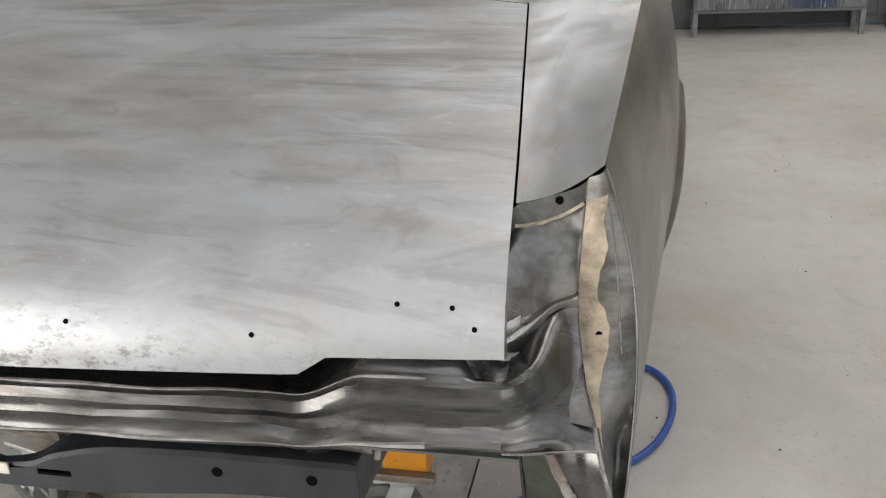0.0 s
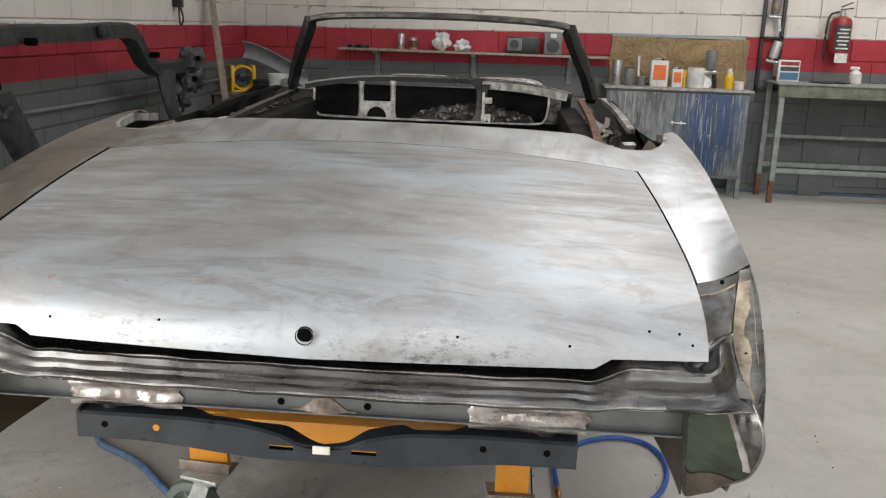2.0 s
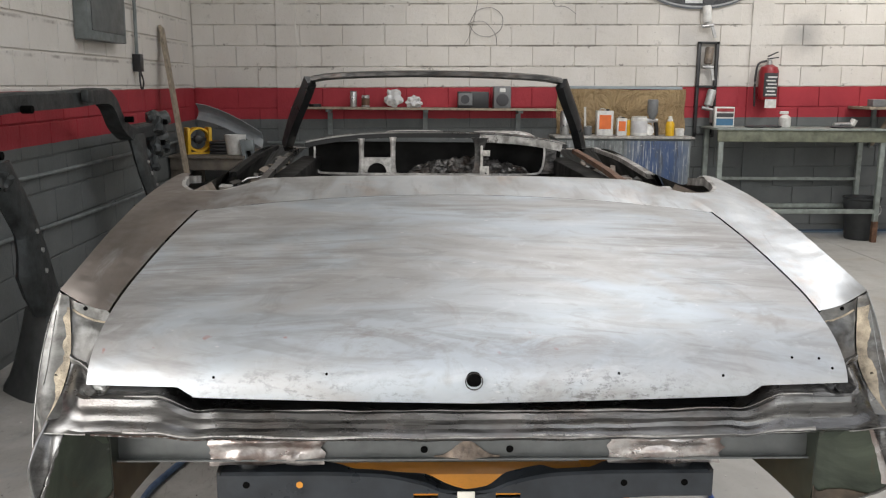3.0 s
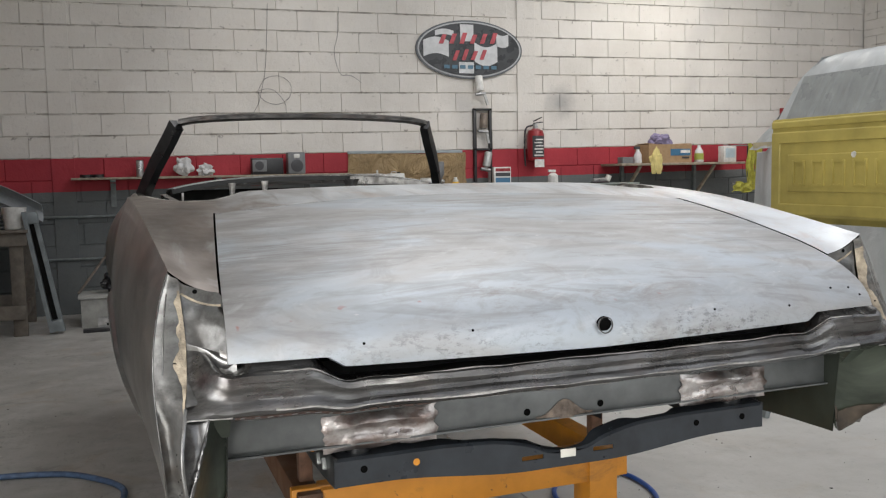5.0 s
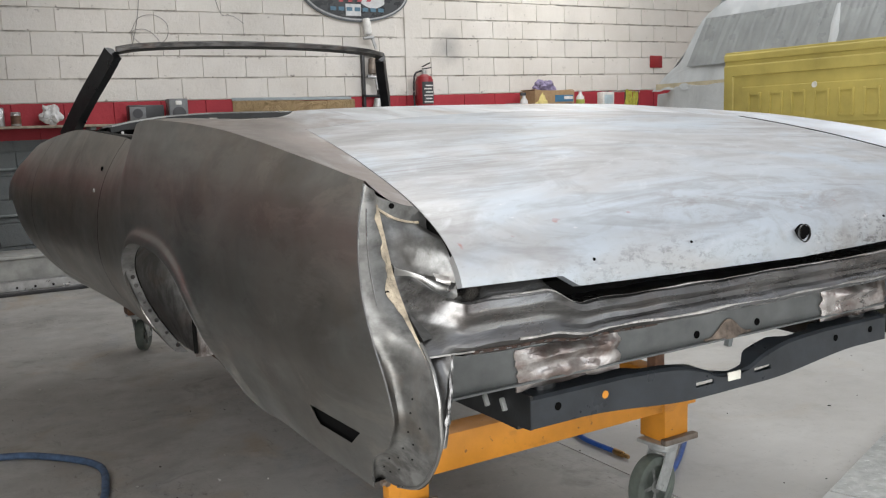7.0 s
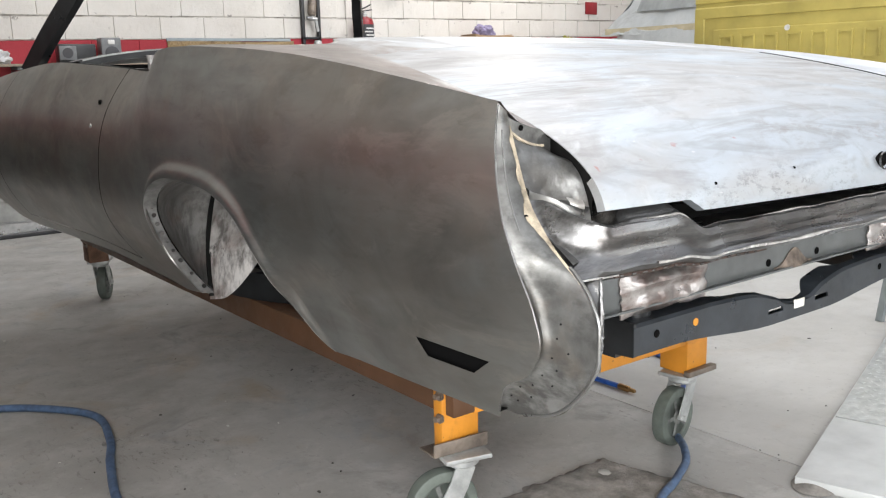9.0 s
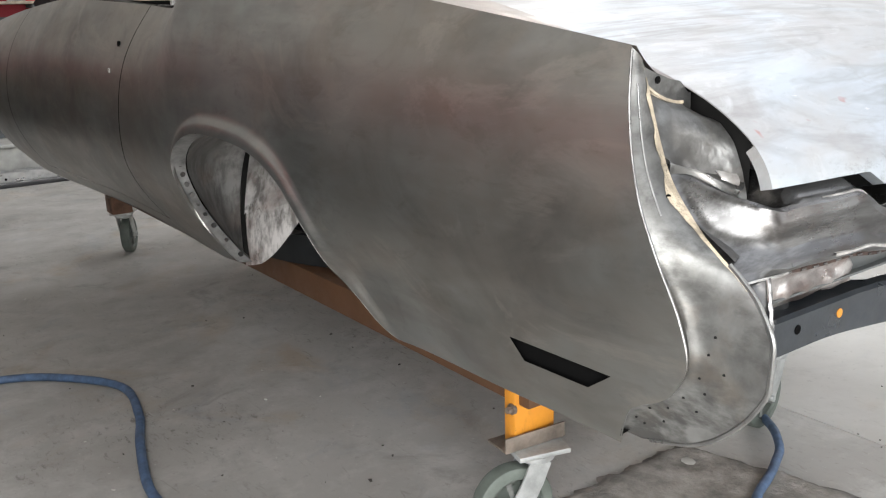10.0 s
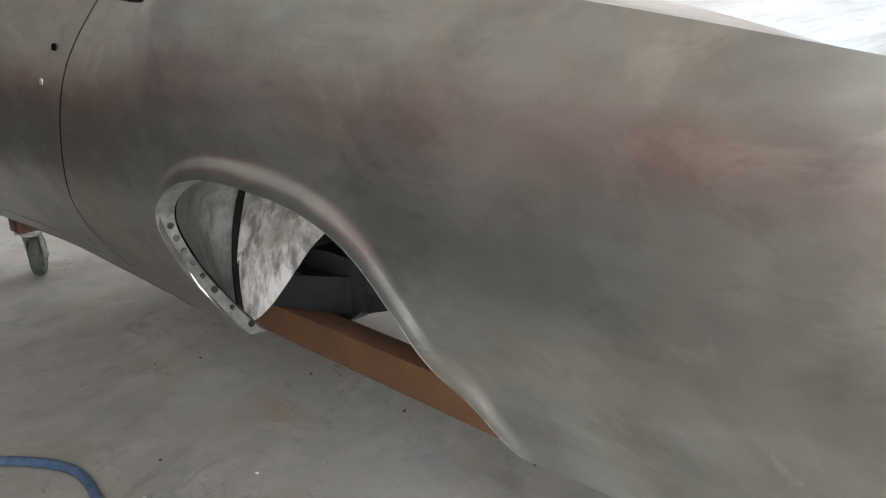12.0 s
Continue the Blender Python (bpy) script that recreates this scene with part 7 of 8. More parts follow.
for row, z0, n, x0, x1 in ((0, 0.055, 6, -0.38, 0.36), (1, -0.125, 4, -0.22, 0.22)):
    w = (x1 - x0) / n
    for k in range(n):
        bm = bm_new()
        xa = x0 + k * w
        h = 0.10 + 0.01 * ((k * 7 + row) % 3)
        q = [(xa, z0), (xa + w * 0.42, z0), (xa + w * 0.42 + 0.045, z0 + h), (xa + 0.045, z0 + h)]
        f = [bm.verts.new((x, -0.039, z + 0.02 * (k / n))) for x, z in q]
        g = [bm.verts.new((x, -0.033, z + 0.02 * (k / n))) for x, z in q]
        bm.faces.new(f)
        for i in range(4):
            bm.faces.new((f[i], f[(i + 1) % 4], g[(i + 1) % 4], g[i]))
        part("red_bar", bm, RED, sign)
for k in range(7):
    bm = bm_new()
    xa = -0.32 + 0.095 * k
    box(bm, xa, xa + 0.065, -0.038, -0.033, -0.215, -0.175)
    part("blue_bar", bm, plain("sign_grey_blue", (0.08, 0.17, 0.24), 0.4), sign)

# wires and small things on the wall
for pts in ([(0.58, 3.1), (0.56, 2.75), (0.53, 2.4), (0.46, 2.1), (0.40, 1.98)], [(1.33, 3.1), (1.31, 2.8), (1.27, 2.62), (1.33, 2.4), (1.45, 2.38), (1.56, 2.31)],
            [(0.45, 2.2), (0.53, 2.33), (0.68, 2.36), (0.79, 2.28), (0.78, 2.15), (0.66, 2.07), (0.52, 2.10), (0.46, 2.2), (0.6, 2.22), (0.72, 2.1), (0.74, 1.98)]):
    bm = bm_new()
    sweep(bm, smooth_path([(x, 7.435, z) for x, z in pts], 6), round_section(0.0022, 5))
    solo("wire", bm, DARKTEXT, "thin loose wire hanging down the wall", "wire", "wires")
bm = bm_new()
box(bm, 7.2, 7.42, 7.43, 7.446, 1.92, 2.08, 0.003)
solo("red_plate", bm, REDPAINT, "small plain red plate on the wall", "plate")
fx = thing("ceiling_lamp", "long narrow ceiling lamp over the benches", "lamp", at=(5.2, 6.3, 4.02))
bm = bm_new()
box(bm, -0.62, 0.62, -0.09, 0.09, 0.0, 0.06, 0.01)
part("housing", bm, WHITEPAINT, fx)
for k in (-1, 1):
    bm = bm_new()
    cyl(bm, (k * 0.5, 0, 0.05), (k * 0.5, 0, 0.885), 0.005, seg=6)
    part("hanger", bm, TIN, fx)

# ---- along the left wall ----
panel = thing("meter_box", "grey steel electrical box on the wall", "electrical box")
bm = bm_new()
box(bm, -2.398, -2.30, 4.22, 5.0, 1.86, 2.75, 0.006)
part("case", bm, GREYPAINT, panel)
bm = bm_new()
box(bm, -2.302, -2.292, 4.28, 4.94, 1.92, 2.69, 0.004)
part("cover", bm, plain("dull_grey_cover", (0.11, 0.12, 0.12), 0.5), panel)
conduit = thing("conduit", "thin grey conduit down the wall", "pipe")
bm = bm_new()
cyl(bm, (-2.37, 5.46, 1.78), (-2.37, 5.46, TOP), 0.014, seg=10)
part("upright", bm, GREYPAINT, conduit)
bm = bm_new()
box(bm, -2.398, -2.33, 5.42, 5.50, 1.66, 1.80, 0.005)
part("outlet_box", bm, BLACKPLASTIC, conduit)
bm = bm_new()
sweep(bm, smooth_path([(-2.35, 5.44, 1.66), (-2.34, 5.42, 1.55), (-2.34, 5.46, 1.52), (-2.34, 5.5, 1.58), (-2.35, 5.47, 1.66)], 4), round_section(0.008, 6))
part("looped_cord", bm, BLACKPLASTIC, conduit)
for z, sag in ((1.02, 0.0), (0.70, 0.03)):
    bm = bm_new()
    sweep(bm, smooth_path([(-2.375, 1.8, z + 0.03), (-2.375, 3.4, z), (-2.375, 5.2, z - sag), (-2.375, 7.3, z)], 5), round_section(0.012, 8))
    solo("wall_pipe", bm, GREYPAINT, "thin grey pipe along the wall", "pipe", "wall pipes")
bm = bm_new()
sweep(bm, [(-1.98, 5.75, 0.0), (-2.375, 6.22, 2.06)], rect_section(0.12, 0.025), up=(1, 0, 0))
solo("wooden_board", bm, WOOD, "long worn board leaning in the corner", "board")

# axle beam leaning by the wall
STEELDARK = plain("dark_grey_cast_steel", (0.040, 0.045, 0.046), 0.5, 0.4, 0.55, 16, 0.4)
beam2 = thing("axle_beam", "dark grey car axle cross beam propped by the wall", "axle beam")
bm = bm_new()
sweep(bm, smooth_path([(-2.12, 2.15, 1.22), (-2.12, 2.19, 1.34), (-2.12, 2.29, 1.445), (-2.12, 2.48, 1.472), (-2.12, 3.3, 1.478), (-2.12, 3.80, 1.490), (-2.12, 3.98, 1.44), (-2.12, 4.12, 1.31), (-2.12, 4.34, 1.225), (-2.12, 4.60, 1.228), (-2.12, 4.92, 1.23)], 6), [(-0.05, -0.048), (0.05, -0.048), (0.05, 0.036), (0.04, 0.048), (-0.05, 0.048)])
part("beam", bm, STEELDARK, beam2)
ARMS = ([(2.17, 2.45, 1.20), (2.22, 2.52, 1.08), (2.29, 2.58, 0.97), (2.38, 2.63, 0.83), (2.36, 2.66, 0.74), (2.31, 2.68, 0.64), (2.34, 2.70, 0.53), (2.40, 2.73, 0.42)],
        [(4.30, 4.62, 1.22), (4.31, 4.56, 1.12), (4.30, 4.51, 1.03), (4.32, 4.54, 0.92), (4.38, 4.66, 0.80), (4.42, 4.80, 0.70)])
for outline in ARMS:
    bm = bm_new()

    def web(u, v, outline=outline):
        ya, yb, z = lines(outline, v)
        return Vector((-2.10 + 0.10 * v + 0.045 * math.sin(math.pi * u) ** 0.5, mix(ya, yb, u), z))
    sheet(bm, web, 10, 28)
    thicken(bm, 0.03)
    arm = part("arm", bm, STEELDARK, beam2, "wide pressed steel arm")
    for k in range(3):
        p = web(0.55, 0.42 + 0.15 * k)
        bm = bm_new()
        cyl(bm, (p.x - 0.01, p.y, p.z), (p.x + 0.008, p.y, p.z), 0.013, seg=10)
        part("bolt_boss", bm, TIN, arm)
for y, z, r in ((2.04, 1.24, 0.09), (5.03, 1.29, 0.085), (4.98, 1.15, 0.06), (2.10, 1.12, 0.06)):
    bm = bm_new()
    lathe(bm, [(r * 0.5, -0.09), (r, -0.07), (r, 0.0), (r * 0.7, 0.02), (r * 0.6, 0.08), (r * 0.3, 0.09)], 18, m=pose(-2.10, y, z, 0, 70, 20))
    part("hub", bm, plain("dull_grey_hub_steel", (0.10, 0.105, 0.105), 0.5, 0.4, 0.35, 12, 0.2), beam2)
for y, z, sy, sz in ((2.17, 1.22, 0.12, 0.13), (2.30, 1.10, 0.09, 0.08), (4.90, 1.25, 0.14, 0.11), (4.80, 1.10, 0.09, 0.12), (5.02, 1.10, 0.07, 0.10), (4.72, 0.98, 0.06, 0.10)):
    bm = bm_new()
    bmesh.ops.create_icosphere(bm, subdivisions=3, radius=1.0)
    for v in bm.verts:
        k = 0.8 + 0.55 * noise.noise(v.co * 1.9 + Vector((y, z, 0))) + 0.2 * noise.noise(v.co * 4.3)
        v.co = Vector((-2.09 + 0.075 * k * v.co.x, y + sy * k * v.co.y, z + sz * k * v.co.z))
    part("knuckle", bm, STEELDARK, beam2, "lumpy cast knuckle")
for y, z in ((2.20, 1.24), (2.12, 1.15), (2.56, 1.44), (4.92, 1.28), (4.84, 1.13), (4.12, 1.33)):
    bm = bm_new()
    cyl(bm, (-2.06, y, z), (-2.006, y, z), 0.020, seg=12)
    part("bore", bm, VOID, beam2, "dark bolt bore")
bm = bm_new()
box(bm, -2.06, -2.02, 3.35, 3.45, 1.46, 1.53, 0.006)
part("tab", bm, STEELDARK, beam2)

for y, h in ((2.60, 0.425), (4.45, 0.71)):
    bm = bm_new()
    sheet(bm, lambda u, v: (lambda a, w: Vector((-2.03 + w * math.cos(a), y + 1.15 * w * math.sin(a), h * v)))(2 * math.pi * u + 0.4, mix(0.23, 0.10, v ** 0.7) * (1 + 0.12 * math.sin(6 * math.pi * u))), 16, 8)
    bmesh.ops.remove_doubles(bm, verts=bm.verts, dist=0.001)
    bmesh.ops.holes_fill(bm, edges=[e for e in bm.edges if e.is_boundary])
    part("prop_stand", bm, plain("dull_grey_block_paint", (0.05, 0.053, 0.053), 0.6, 0, 0.4, 7), beam2, "dull grey stand under the arm")

# corner bench and its clutter
BENCHWOOD = plain("dirty_bench_timber", (0.13, 0.112, 0.092), 0.75, 0, 0.4, 9, 0.3)
cb = thing("corner_bench", "dark rough timber bench in the corner", "bench")
bm = bm_new()
box(bm, -2.385, -1.69, 6.28, 7.25, 0.885, 0.912, 0.004)
part("top", bm, BENCHWOOD, cb)
for y in (6.34, 7.18):
    bm = bm_new()
    box(bm, -2.38, -1.70, y - 0.03, y + 0.03, 0.775, 0.884, 0.005)
    part("apron", bm, BENCHWOOD, cb)
    bm = bm_new()
    box(bm, -2.37, -1.74, y - 0.045, y - 0.015, 0.15, 0.27, 0.005)
    part("stretcher", bm, BENCHWOOD, cb)
for x in (-2.33, -1.79):
    for y in (6.35, 7.16):
        bm = bm_new()
        box(bm, x - 0.055, x + 0.055, y - 0.012, y + 0.05, 0, 0.885, 0.004)
        part("leg", bm, BENCHWOOD, cb)
bm = bm_new()
box(bm, -1.775, -1.735, 6.38, 7.15, 0.16, 0.26, 0.005)
part("side_stretcher", bm, BENCHWOOD, cb)
ZK = 0.912
fan = thing("fan_shroud", "yellow metal fan shroud standing on the bench", "fan shroud", at=(-2.16, 6.5, ZK), rz=30)
bm = bm_new()
sweep(bm, [(0.10 * math.cos(a), 0, 0.135 + 0.105 * math.sin(a)) for a in [2 * math.pi * k / 28 for k in range(29)]], [(-0.012, -0.05), (0.006, -0.05), (0.014, 0.0), (0.006, 0.05), (-0.012, 0.05)], up=(0, 1, 0))
part("ring", bm, YELLOW, fan)
for k in (-1, 1):
    bm = bm_new()
    box(bm, k * 0.10 - 0.016, k * 0.10 + 0.016, -0.065, 0.065, 0.01, 0.25, 0.008)
    part("side_lug", bm, YELLOW, fan)
bm = bm_new()
lathe(bm, [(0.02, -0.05), (0.04, -0.04), (0.04, 0.03), (0.02, 0.04)], 16, m=pose(0, 0, 0.135, 90, 0, 0))
part("dark_core", bm, BLACKPLASTIC, fan)
bm = bm_new()
sweep(bm, [(-0.10, 0.02, 0.135), (0.10, 0.02, 0.135)], rect_section(0.02, 0.03))
part("crosspiece", bm, BLACKPLASTIC, fan)
bm = bm_new()
box(bm, -0.12, 0.12, -0.06, 0.06, 0.0, 0.02, 0.004)
part("foot", bm, YELLOW, fan)
for k in range(4):
    bm = bm_new()
    box(bm, -2.04, -1.88, 6.42, 6.58, ZK + 0.032 * k, ZK + 0.028 + 0.032 * k, 0.006)
    solo("sanding_block", bm, BLACKPLASTIC, "flat black block stacked on the bench", "block", "stacked blocks")
bucket = thing("bucket", "small white plastic bucket", "bucket", at=(-1.80, 6.45, ZK))
bm = bm_new()
lathe(bm, [(0.075, 0), (0.08, 0.005), (0.098, 0.17), (0.10, 0.185), (0.092, 0.185), (0.09, 0.17), (0.07, 0.02)], 22)
part("pail", bm, WHITE, bucket)
bm = bm_new()
cyl(bm, (0, 0, 0.14), (0, 0, 0.15), 0.085, seg=20)
part("contents", bm, GREYPLASTIC, bucket)
bm = bm_new()
sheet(bm, lambda u, v: Vector((mix(-2.22, -1.60, u), 6.72 + 0.10 * math.cos(math.pi * (v - 0.5)), 1.30 - 0.27 * u ** 1.5 + 0.16 * (v - 0.5))), 16, 8)
thicken(bm, 0.006)
solo("bumper_filler", bm, plain("grey_primed_panel", (0.27, 0.29, 0.30), 0.5), "curved grey primed bumper piece leaning in the corner", "car part")
# panels and rails by the foot of the wall
crate = thing("long_crate", "low pale painted wooden crate along the wall", "crate")
bm = bm_new()
box(bm, -1.32, 0.35, 6.55, 6.95, 0.0, 0.26, 0.004)
part("box", bm, plain("dirty_white_wood", (0.33, 0.33, 0.31), 0.65, 0, 0.25, 8), crate)
bm = bm_new()
box(bm, -1.34, 0.37, 6.53, 6.97, 0.26, 0.285, 0.003)
part("top_board", bm, plain("grey_board", (0.40, 0.40, 0.38), 0.65, 0, 0.2, 8), crate)
rl = thing("slotted_rail", "perforated steel rail lying before the crate", "rail")
bm = bm_new()
sweep(bm, [(-1.18, 6.42, 0.05), (0.5, 6.40, 0.05)], [(-0.05, -0.05), (0.05, -0.05), (0.05, 0.05), (0.045, 0.05), (0.045, -0.045), (-0.045, -0.045), (-0.045, 0.05), (-0.05, 0.05)])
part("channel", bm, TIN, rl)
for k in range(12):
    bm = bm_new()
    cyl(bm, (-1.1 + 0.135 * k, 6.366, 0.05), (-1.1 + 0.135 * k, 6.362, 0.05), 0.010, seg=10)
    part("slot", bm, VOID, rl)
bm = bm_new()
box(bm, -1.3, 0.5, 6.26, 6.34, 0.0, 0.03, 0.004)
solo("flat_bar", bm, BLACKPLASTIC, "dark flat bar on the floor", "bar")
crumple("bag", "dark creased bag on the crate", "bag", -1.02, 6.7, 0.285, 0.16, 0.12, 0.20, BLACKPLASTIC, 4.4)
bm = bm_new()
sweep(bm, [(-1.34, 6.75, 0.29), (-0.93, 7.38, 0.80)], round_section(0.012, 8))
solo("prop_rod", bm, DIRTYSTEEL, "thin dull steel rod leaning on the wall", "rod")
pn = thing("steel_rack", "blue-grey slotted steel rack leaning on the bench", "rack", at=(-1.505, 6.36, 0))
PNM = plain("blue_grey_steel", (0.20, 0.225, 0.235), 0.42, 0.35, 0.25, 9)
lean = (-0.175, 0.0, 1.06)
for k, d in ((-1, 0.10), (1, 0.06)):
    bm = bm_new()
    sweep(bm, [(k * 0.045, 0, 0.02), (lean[0] + k * 0.038, lean[1], lean[2])], rect_section(0.034, d), up=(0, 1, 0))
    part("stile", bm, PNM, pn)
for t in (0.05, 0.93):
    bm = bm_new()
    box(bm, -0.058, 0.058, -0.045, 0.03, -0.05, 0.05, 0.006, m=pose(lean[0] * t, 0, lean[2] * t + 0.02, 0, -9.4, 0))
    part("end_block", bm, PNM, pn)
bm = bm_new()
sweep(bm, [(0, 0.025, 0.06), (lean[0] * 0.95, 0.025, lean[2] * 0.95)], rect_section(0.06, 0.006), up=(0, 1, 0))
part("web", bm, DARK, pn, "dark back web of the channel")
for z in (0.964, 0.55):
    bm = bm_new()
    sweep(bm, smooth_path([(-1.66, 7.425, z), (-1.0, 7.425, z - 0.004), (0.7, 7.425, z + 0.01)], 4), round_section(0.013, 8))
    solo("wall_pipe", bm, GREYPAINT, "thin grey pipe along the wall", "pipe", "wall pipes")

# ---- the wrapped truck and the tailgate on its stand ----
WINDOWFILM = plain("film_over_dark_glass", (0.30, 0.315, 0.31), 0.32, 0, 0.15, 6, 0.15)
truck = thing("wrapped_truck", "pickup truck cab wrapped in clouded plastic film", "truck")


def wrinkle(p, amp=0.02):
    return amp * (noise.noise(Vector((p.x * 1.3, p.y * 4.0, p.z * 1.2))) + 0.6 * noise.noise(Vector((p.x * 3, p.y * 9, p.z * 2.0))))


bm = bm_new()


def lower(u, v):
    """Bonnet and flanks under the film."""
    y = mix(-1.6, 4.50, u)
    nose = step(4.1, 4.50, y)
    a = v * 3
    hw, zt = 0.95 - 0.15 * nose, 1.50 - 0.06 * nose
    if a < 1:
        p = Vector((5.15 - hw - 0.05 * (1 - a), y, zt * a))
    elif a < 2:
        p = Vector((5.15 - hw + 2 * hw * (a - 1), y, zt + 0.06 * math.sin(math.pi * (a - 1))))
    else:
        p = Vector((5.15 + hw + 0.05 * (a - 2), y, zt * (3 - a)))
    p.x += wrinkle(p, 0.03)
    p.z = max(0.0, p.z + wrinkle(p + Vector((5, 0, 0)), 0.02) * (1 if p.z > 0.1 else 0))
    return p


sheet(bm, lower, 70, 60)
bmesh.ops.contextual_create(bm, geom=[e for e in bm.edges if e.is_boundary and e.verts[0].co.y > 4.45 and e.verts[1].co.y > 4.45])
part("body_film", bm, FILM, truck, "film over bonnet and flank")
bm = bm_new()


def cabfilm(u, v):
    """Film drawn over the cab: screen, side windows and roof."""
    a = v
    side = spl(a, [0, 0.30, 0.42, 0.58, 0.70, 1], [-0.93, -0.74, -0.62, 0.62, 0.74, 0.93])
    z = spl(a, [0, 0.30, 0.42, 0.5, 0.58, 0.70, 1], [1.48, 2.08, 2.22, 2.27, 2.22, 2.08, 1.48])
    k = (z - 1.48) / 0.79
    yf = spl(k, [0, 0.15, 0.30, 0.75, 1], [4.44, 4.32, 4.16, 4.0, 3.72])
    yb = 1.9 + 0.25 * k
    p = Vector((5.15 + side, mix(yf, yb, u), z))
    fold = 0.012 * noise.noise(Vector((p.y * 16, 2.0, p.z * 1.5)))
    p.x += (fold + wrinkle(p, 0.02)) * (-1 if side < 0 else 1)
    p.z += wrinkle(p + Vector((0, 3, 0)), 0.018)
    return p


sheet(bm, cabfilm, 110, 50)
part("cab_film", bm, FILM, truck, "film over the cab windows and roof")
# the dark side window showing through its drawn film
bm = bm_new()


def window(u, v):
    z = mix(1.66, 2.055, v)
    side = spl((z - 1.48) / 0.6, [0, 1], [0.93, 0.74])
    y = mix(4.06 - 0.10 * v, 2.15, u)
    drape = 0.006 * noise.noise(Vector((y * 22 + 1.5 * v, 5.0, v * 1.2))) + 0.004 * noise.noise(Vector((y * 47 + 3 * v, 1.0, v * 2)))
    return Vector((5.15 - side - 0.030 + drape, y, z))


sheet(bm, window, 180, 16)
part("window_film", bm, WINDOWFILM, truck, "film drawn in fine folds over a dark window")
bm = bm_new()
sheet(bm, lambda u, v: (lambda a: Vector((5.15 + 0.93 * (1 - 0.25 * v) * a, 4.42 - 0.50 * v - 0.06 * a * a, 1.48 + 0.72 * v + 0.06 * (1 - a * a) * v)))(2 * u - 1), 24, 14)
part("screen_film", bm, FILM, truck)
bm = bm_new()
sheet(bm, lambda u, v: (lambda a: Vector((5.15 + 0.93 * (1 - 0.25 * v) * a, 1.9 + 0.2 * v, 1.48 + 0.74 * v)))(2 * u - 1), 16, 8)
part("rear_film", bm, FILM, truck)
bm = bm_new()
sweep(bm, [(4.215 + 0.01 * math.sin(k), mix(4.38, 2.0, k / 12), 1.505) for k in range(13)], rect_section(0.006, 0.05))
part("masking_tape", bm, plain("tan_masking_tape", (0.50, 0.44, 0.30), 0.7), truck, "tan masking tape line")

YELLOWPRIMER = plain("yellow_primer_paint", (0.45, 0.37, 0.10), 0.5, 0, 0.25, 3.2, 0.05)
GW, GH = 1.50, 0.555
gate = thing("tailgate", "yellow primed truck tailgate propped on a stand", "tailgate")
gm = Matrix.Translation((2.425, 2.095, 1.022)) @ pose(0, 0, 0, 0, 0, -88.5)
bm = bm_new()


def relief(x, z):
    """Pressed frame lines and the raised field of the tailgate."""
    out = min(x - 0.058, GW - 0.058 - x, z - 0.095, 0.425 - z)
    inn = min(x - 0.115, GW - 0.115 - x, z - 0.160, 0.365 - z)
    h = -0.017 * step(0.0, 0.006, out) + 0.017 * step(0.0, 0.006, inn)
    h -= 0.010 * step(0.478, 0.486, z) * (1 - step(0.500, 0.508, z))
    h -= 0.008 * (1 - step(0.03, 0.045, z))
    return h


def gate_pt(u, v):
    x, z = GW * u, GH * v
    y = -relief(x, z)
    y += 0.02 * (1 - step(0, 0.02, GH - z))
    return gm @ Vector((x, y, z))


sheet(bm, gate_pt, 300, 185)
gp = part("outer_skin", bm, YELLOWPRIMER, gate)
bm = bm_new()
for v in box(bm, 0, GW, 0.008, 0.05, 0.0, GH - 0.004):
    v.co = gm @ v.co
part("inner_shell", bm, YELLOWPRIMER, gate)
# pressed badge outlines, as plain bars
for k in range(9):
    xa = 0.16 + 0.133 * k
    bm = bm_new()
    for x0, x1, z0, z1 in ((0, 0.012, 0.195, 0.33), (0.073, 0.085, 0.195, 0.33), (0.012, 0.073, 0.195, 0.207), (0.012, 0.073, 0.318, 0.33)):
        for v in box(bm, xa + x0, xa + x1, -0.008, 0.002, z0, z1, 0.003 if x1 - x0 < 0.02 else 0.0):
            v.co = gm @ v.co
    part("pressed_bar", bm, YELLOWPRIMER, gp)
bm = bm_new()
vs = cyl(bm, (0.56, -0.0015, 0.352), (0.56, 0.012, 0.352), 0.016, seg=7)
for v in vs:
    v.co = gm @ v.co
part("white_chip", bm, WHITE, gp, "chipped white spot")
for x in (0.25, 1.25):
    for y in (-0.25, 0.30):
        bm = bm_new()
        sweep(bm, [gm @ Vector((x, 0.03, 0.0)), (lambda p: Vector((p.x, p.y, 0)))(gm @ Vector((x, y, 0)))], rect_section(0.03, 0.03), up=(0, 1, 0))
        part("stand_leg", bm, GREYPAINT, gate)

# ---- on the floor ----
def hose(pts, r, mat, label, over=None):
    bm = bm_new()
    sweep(bm, smooth_path([(x, y, r + 0.002 + (over(x) if over else 0)) for x, y in pts], 8), round_section(r, 10))
    return solo("air_hose", bm, mat, label, "hose", "air hoses")


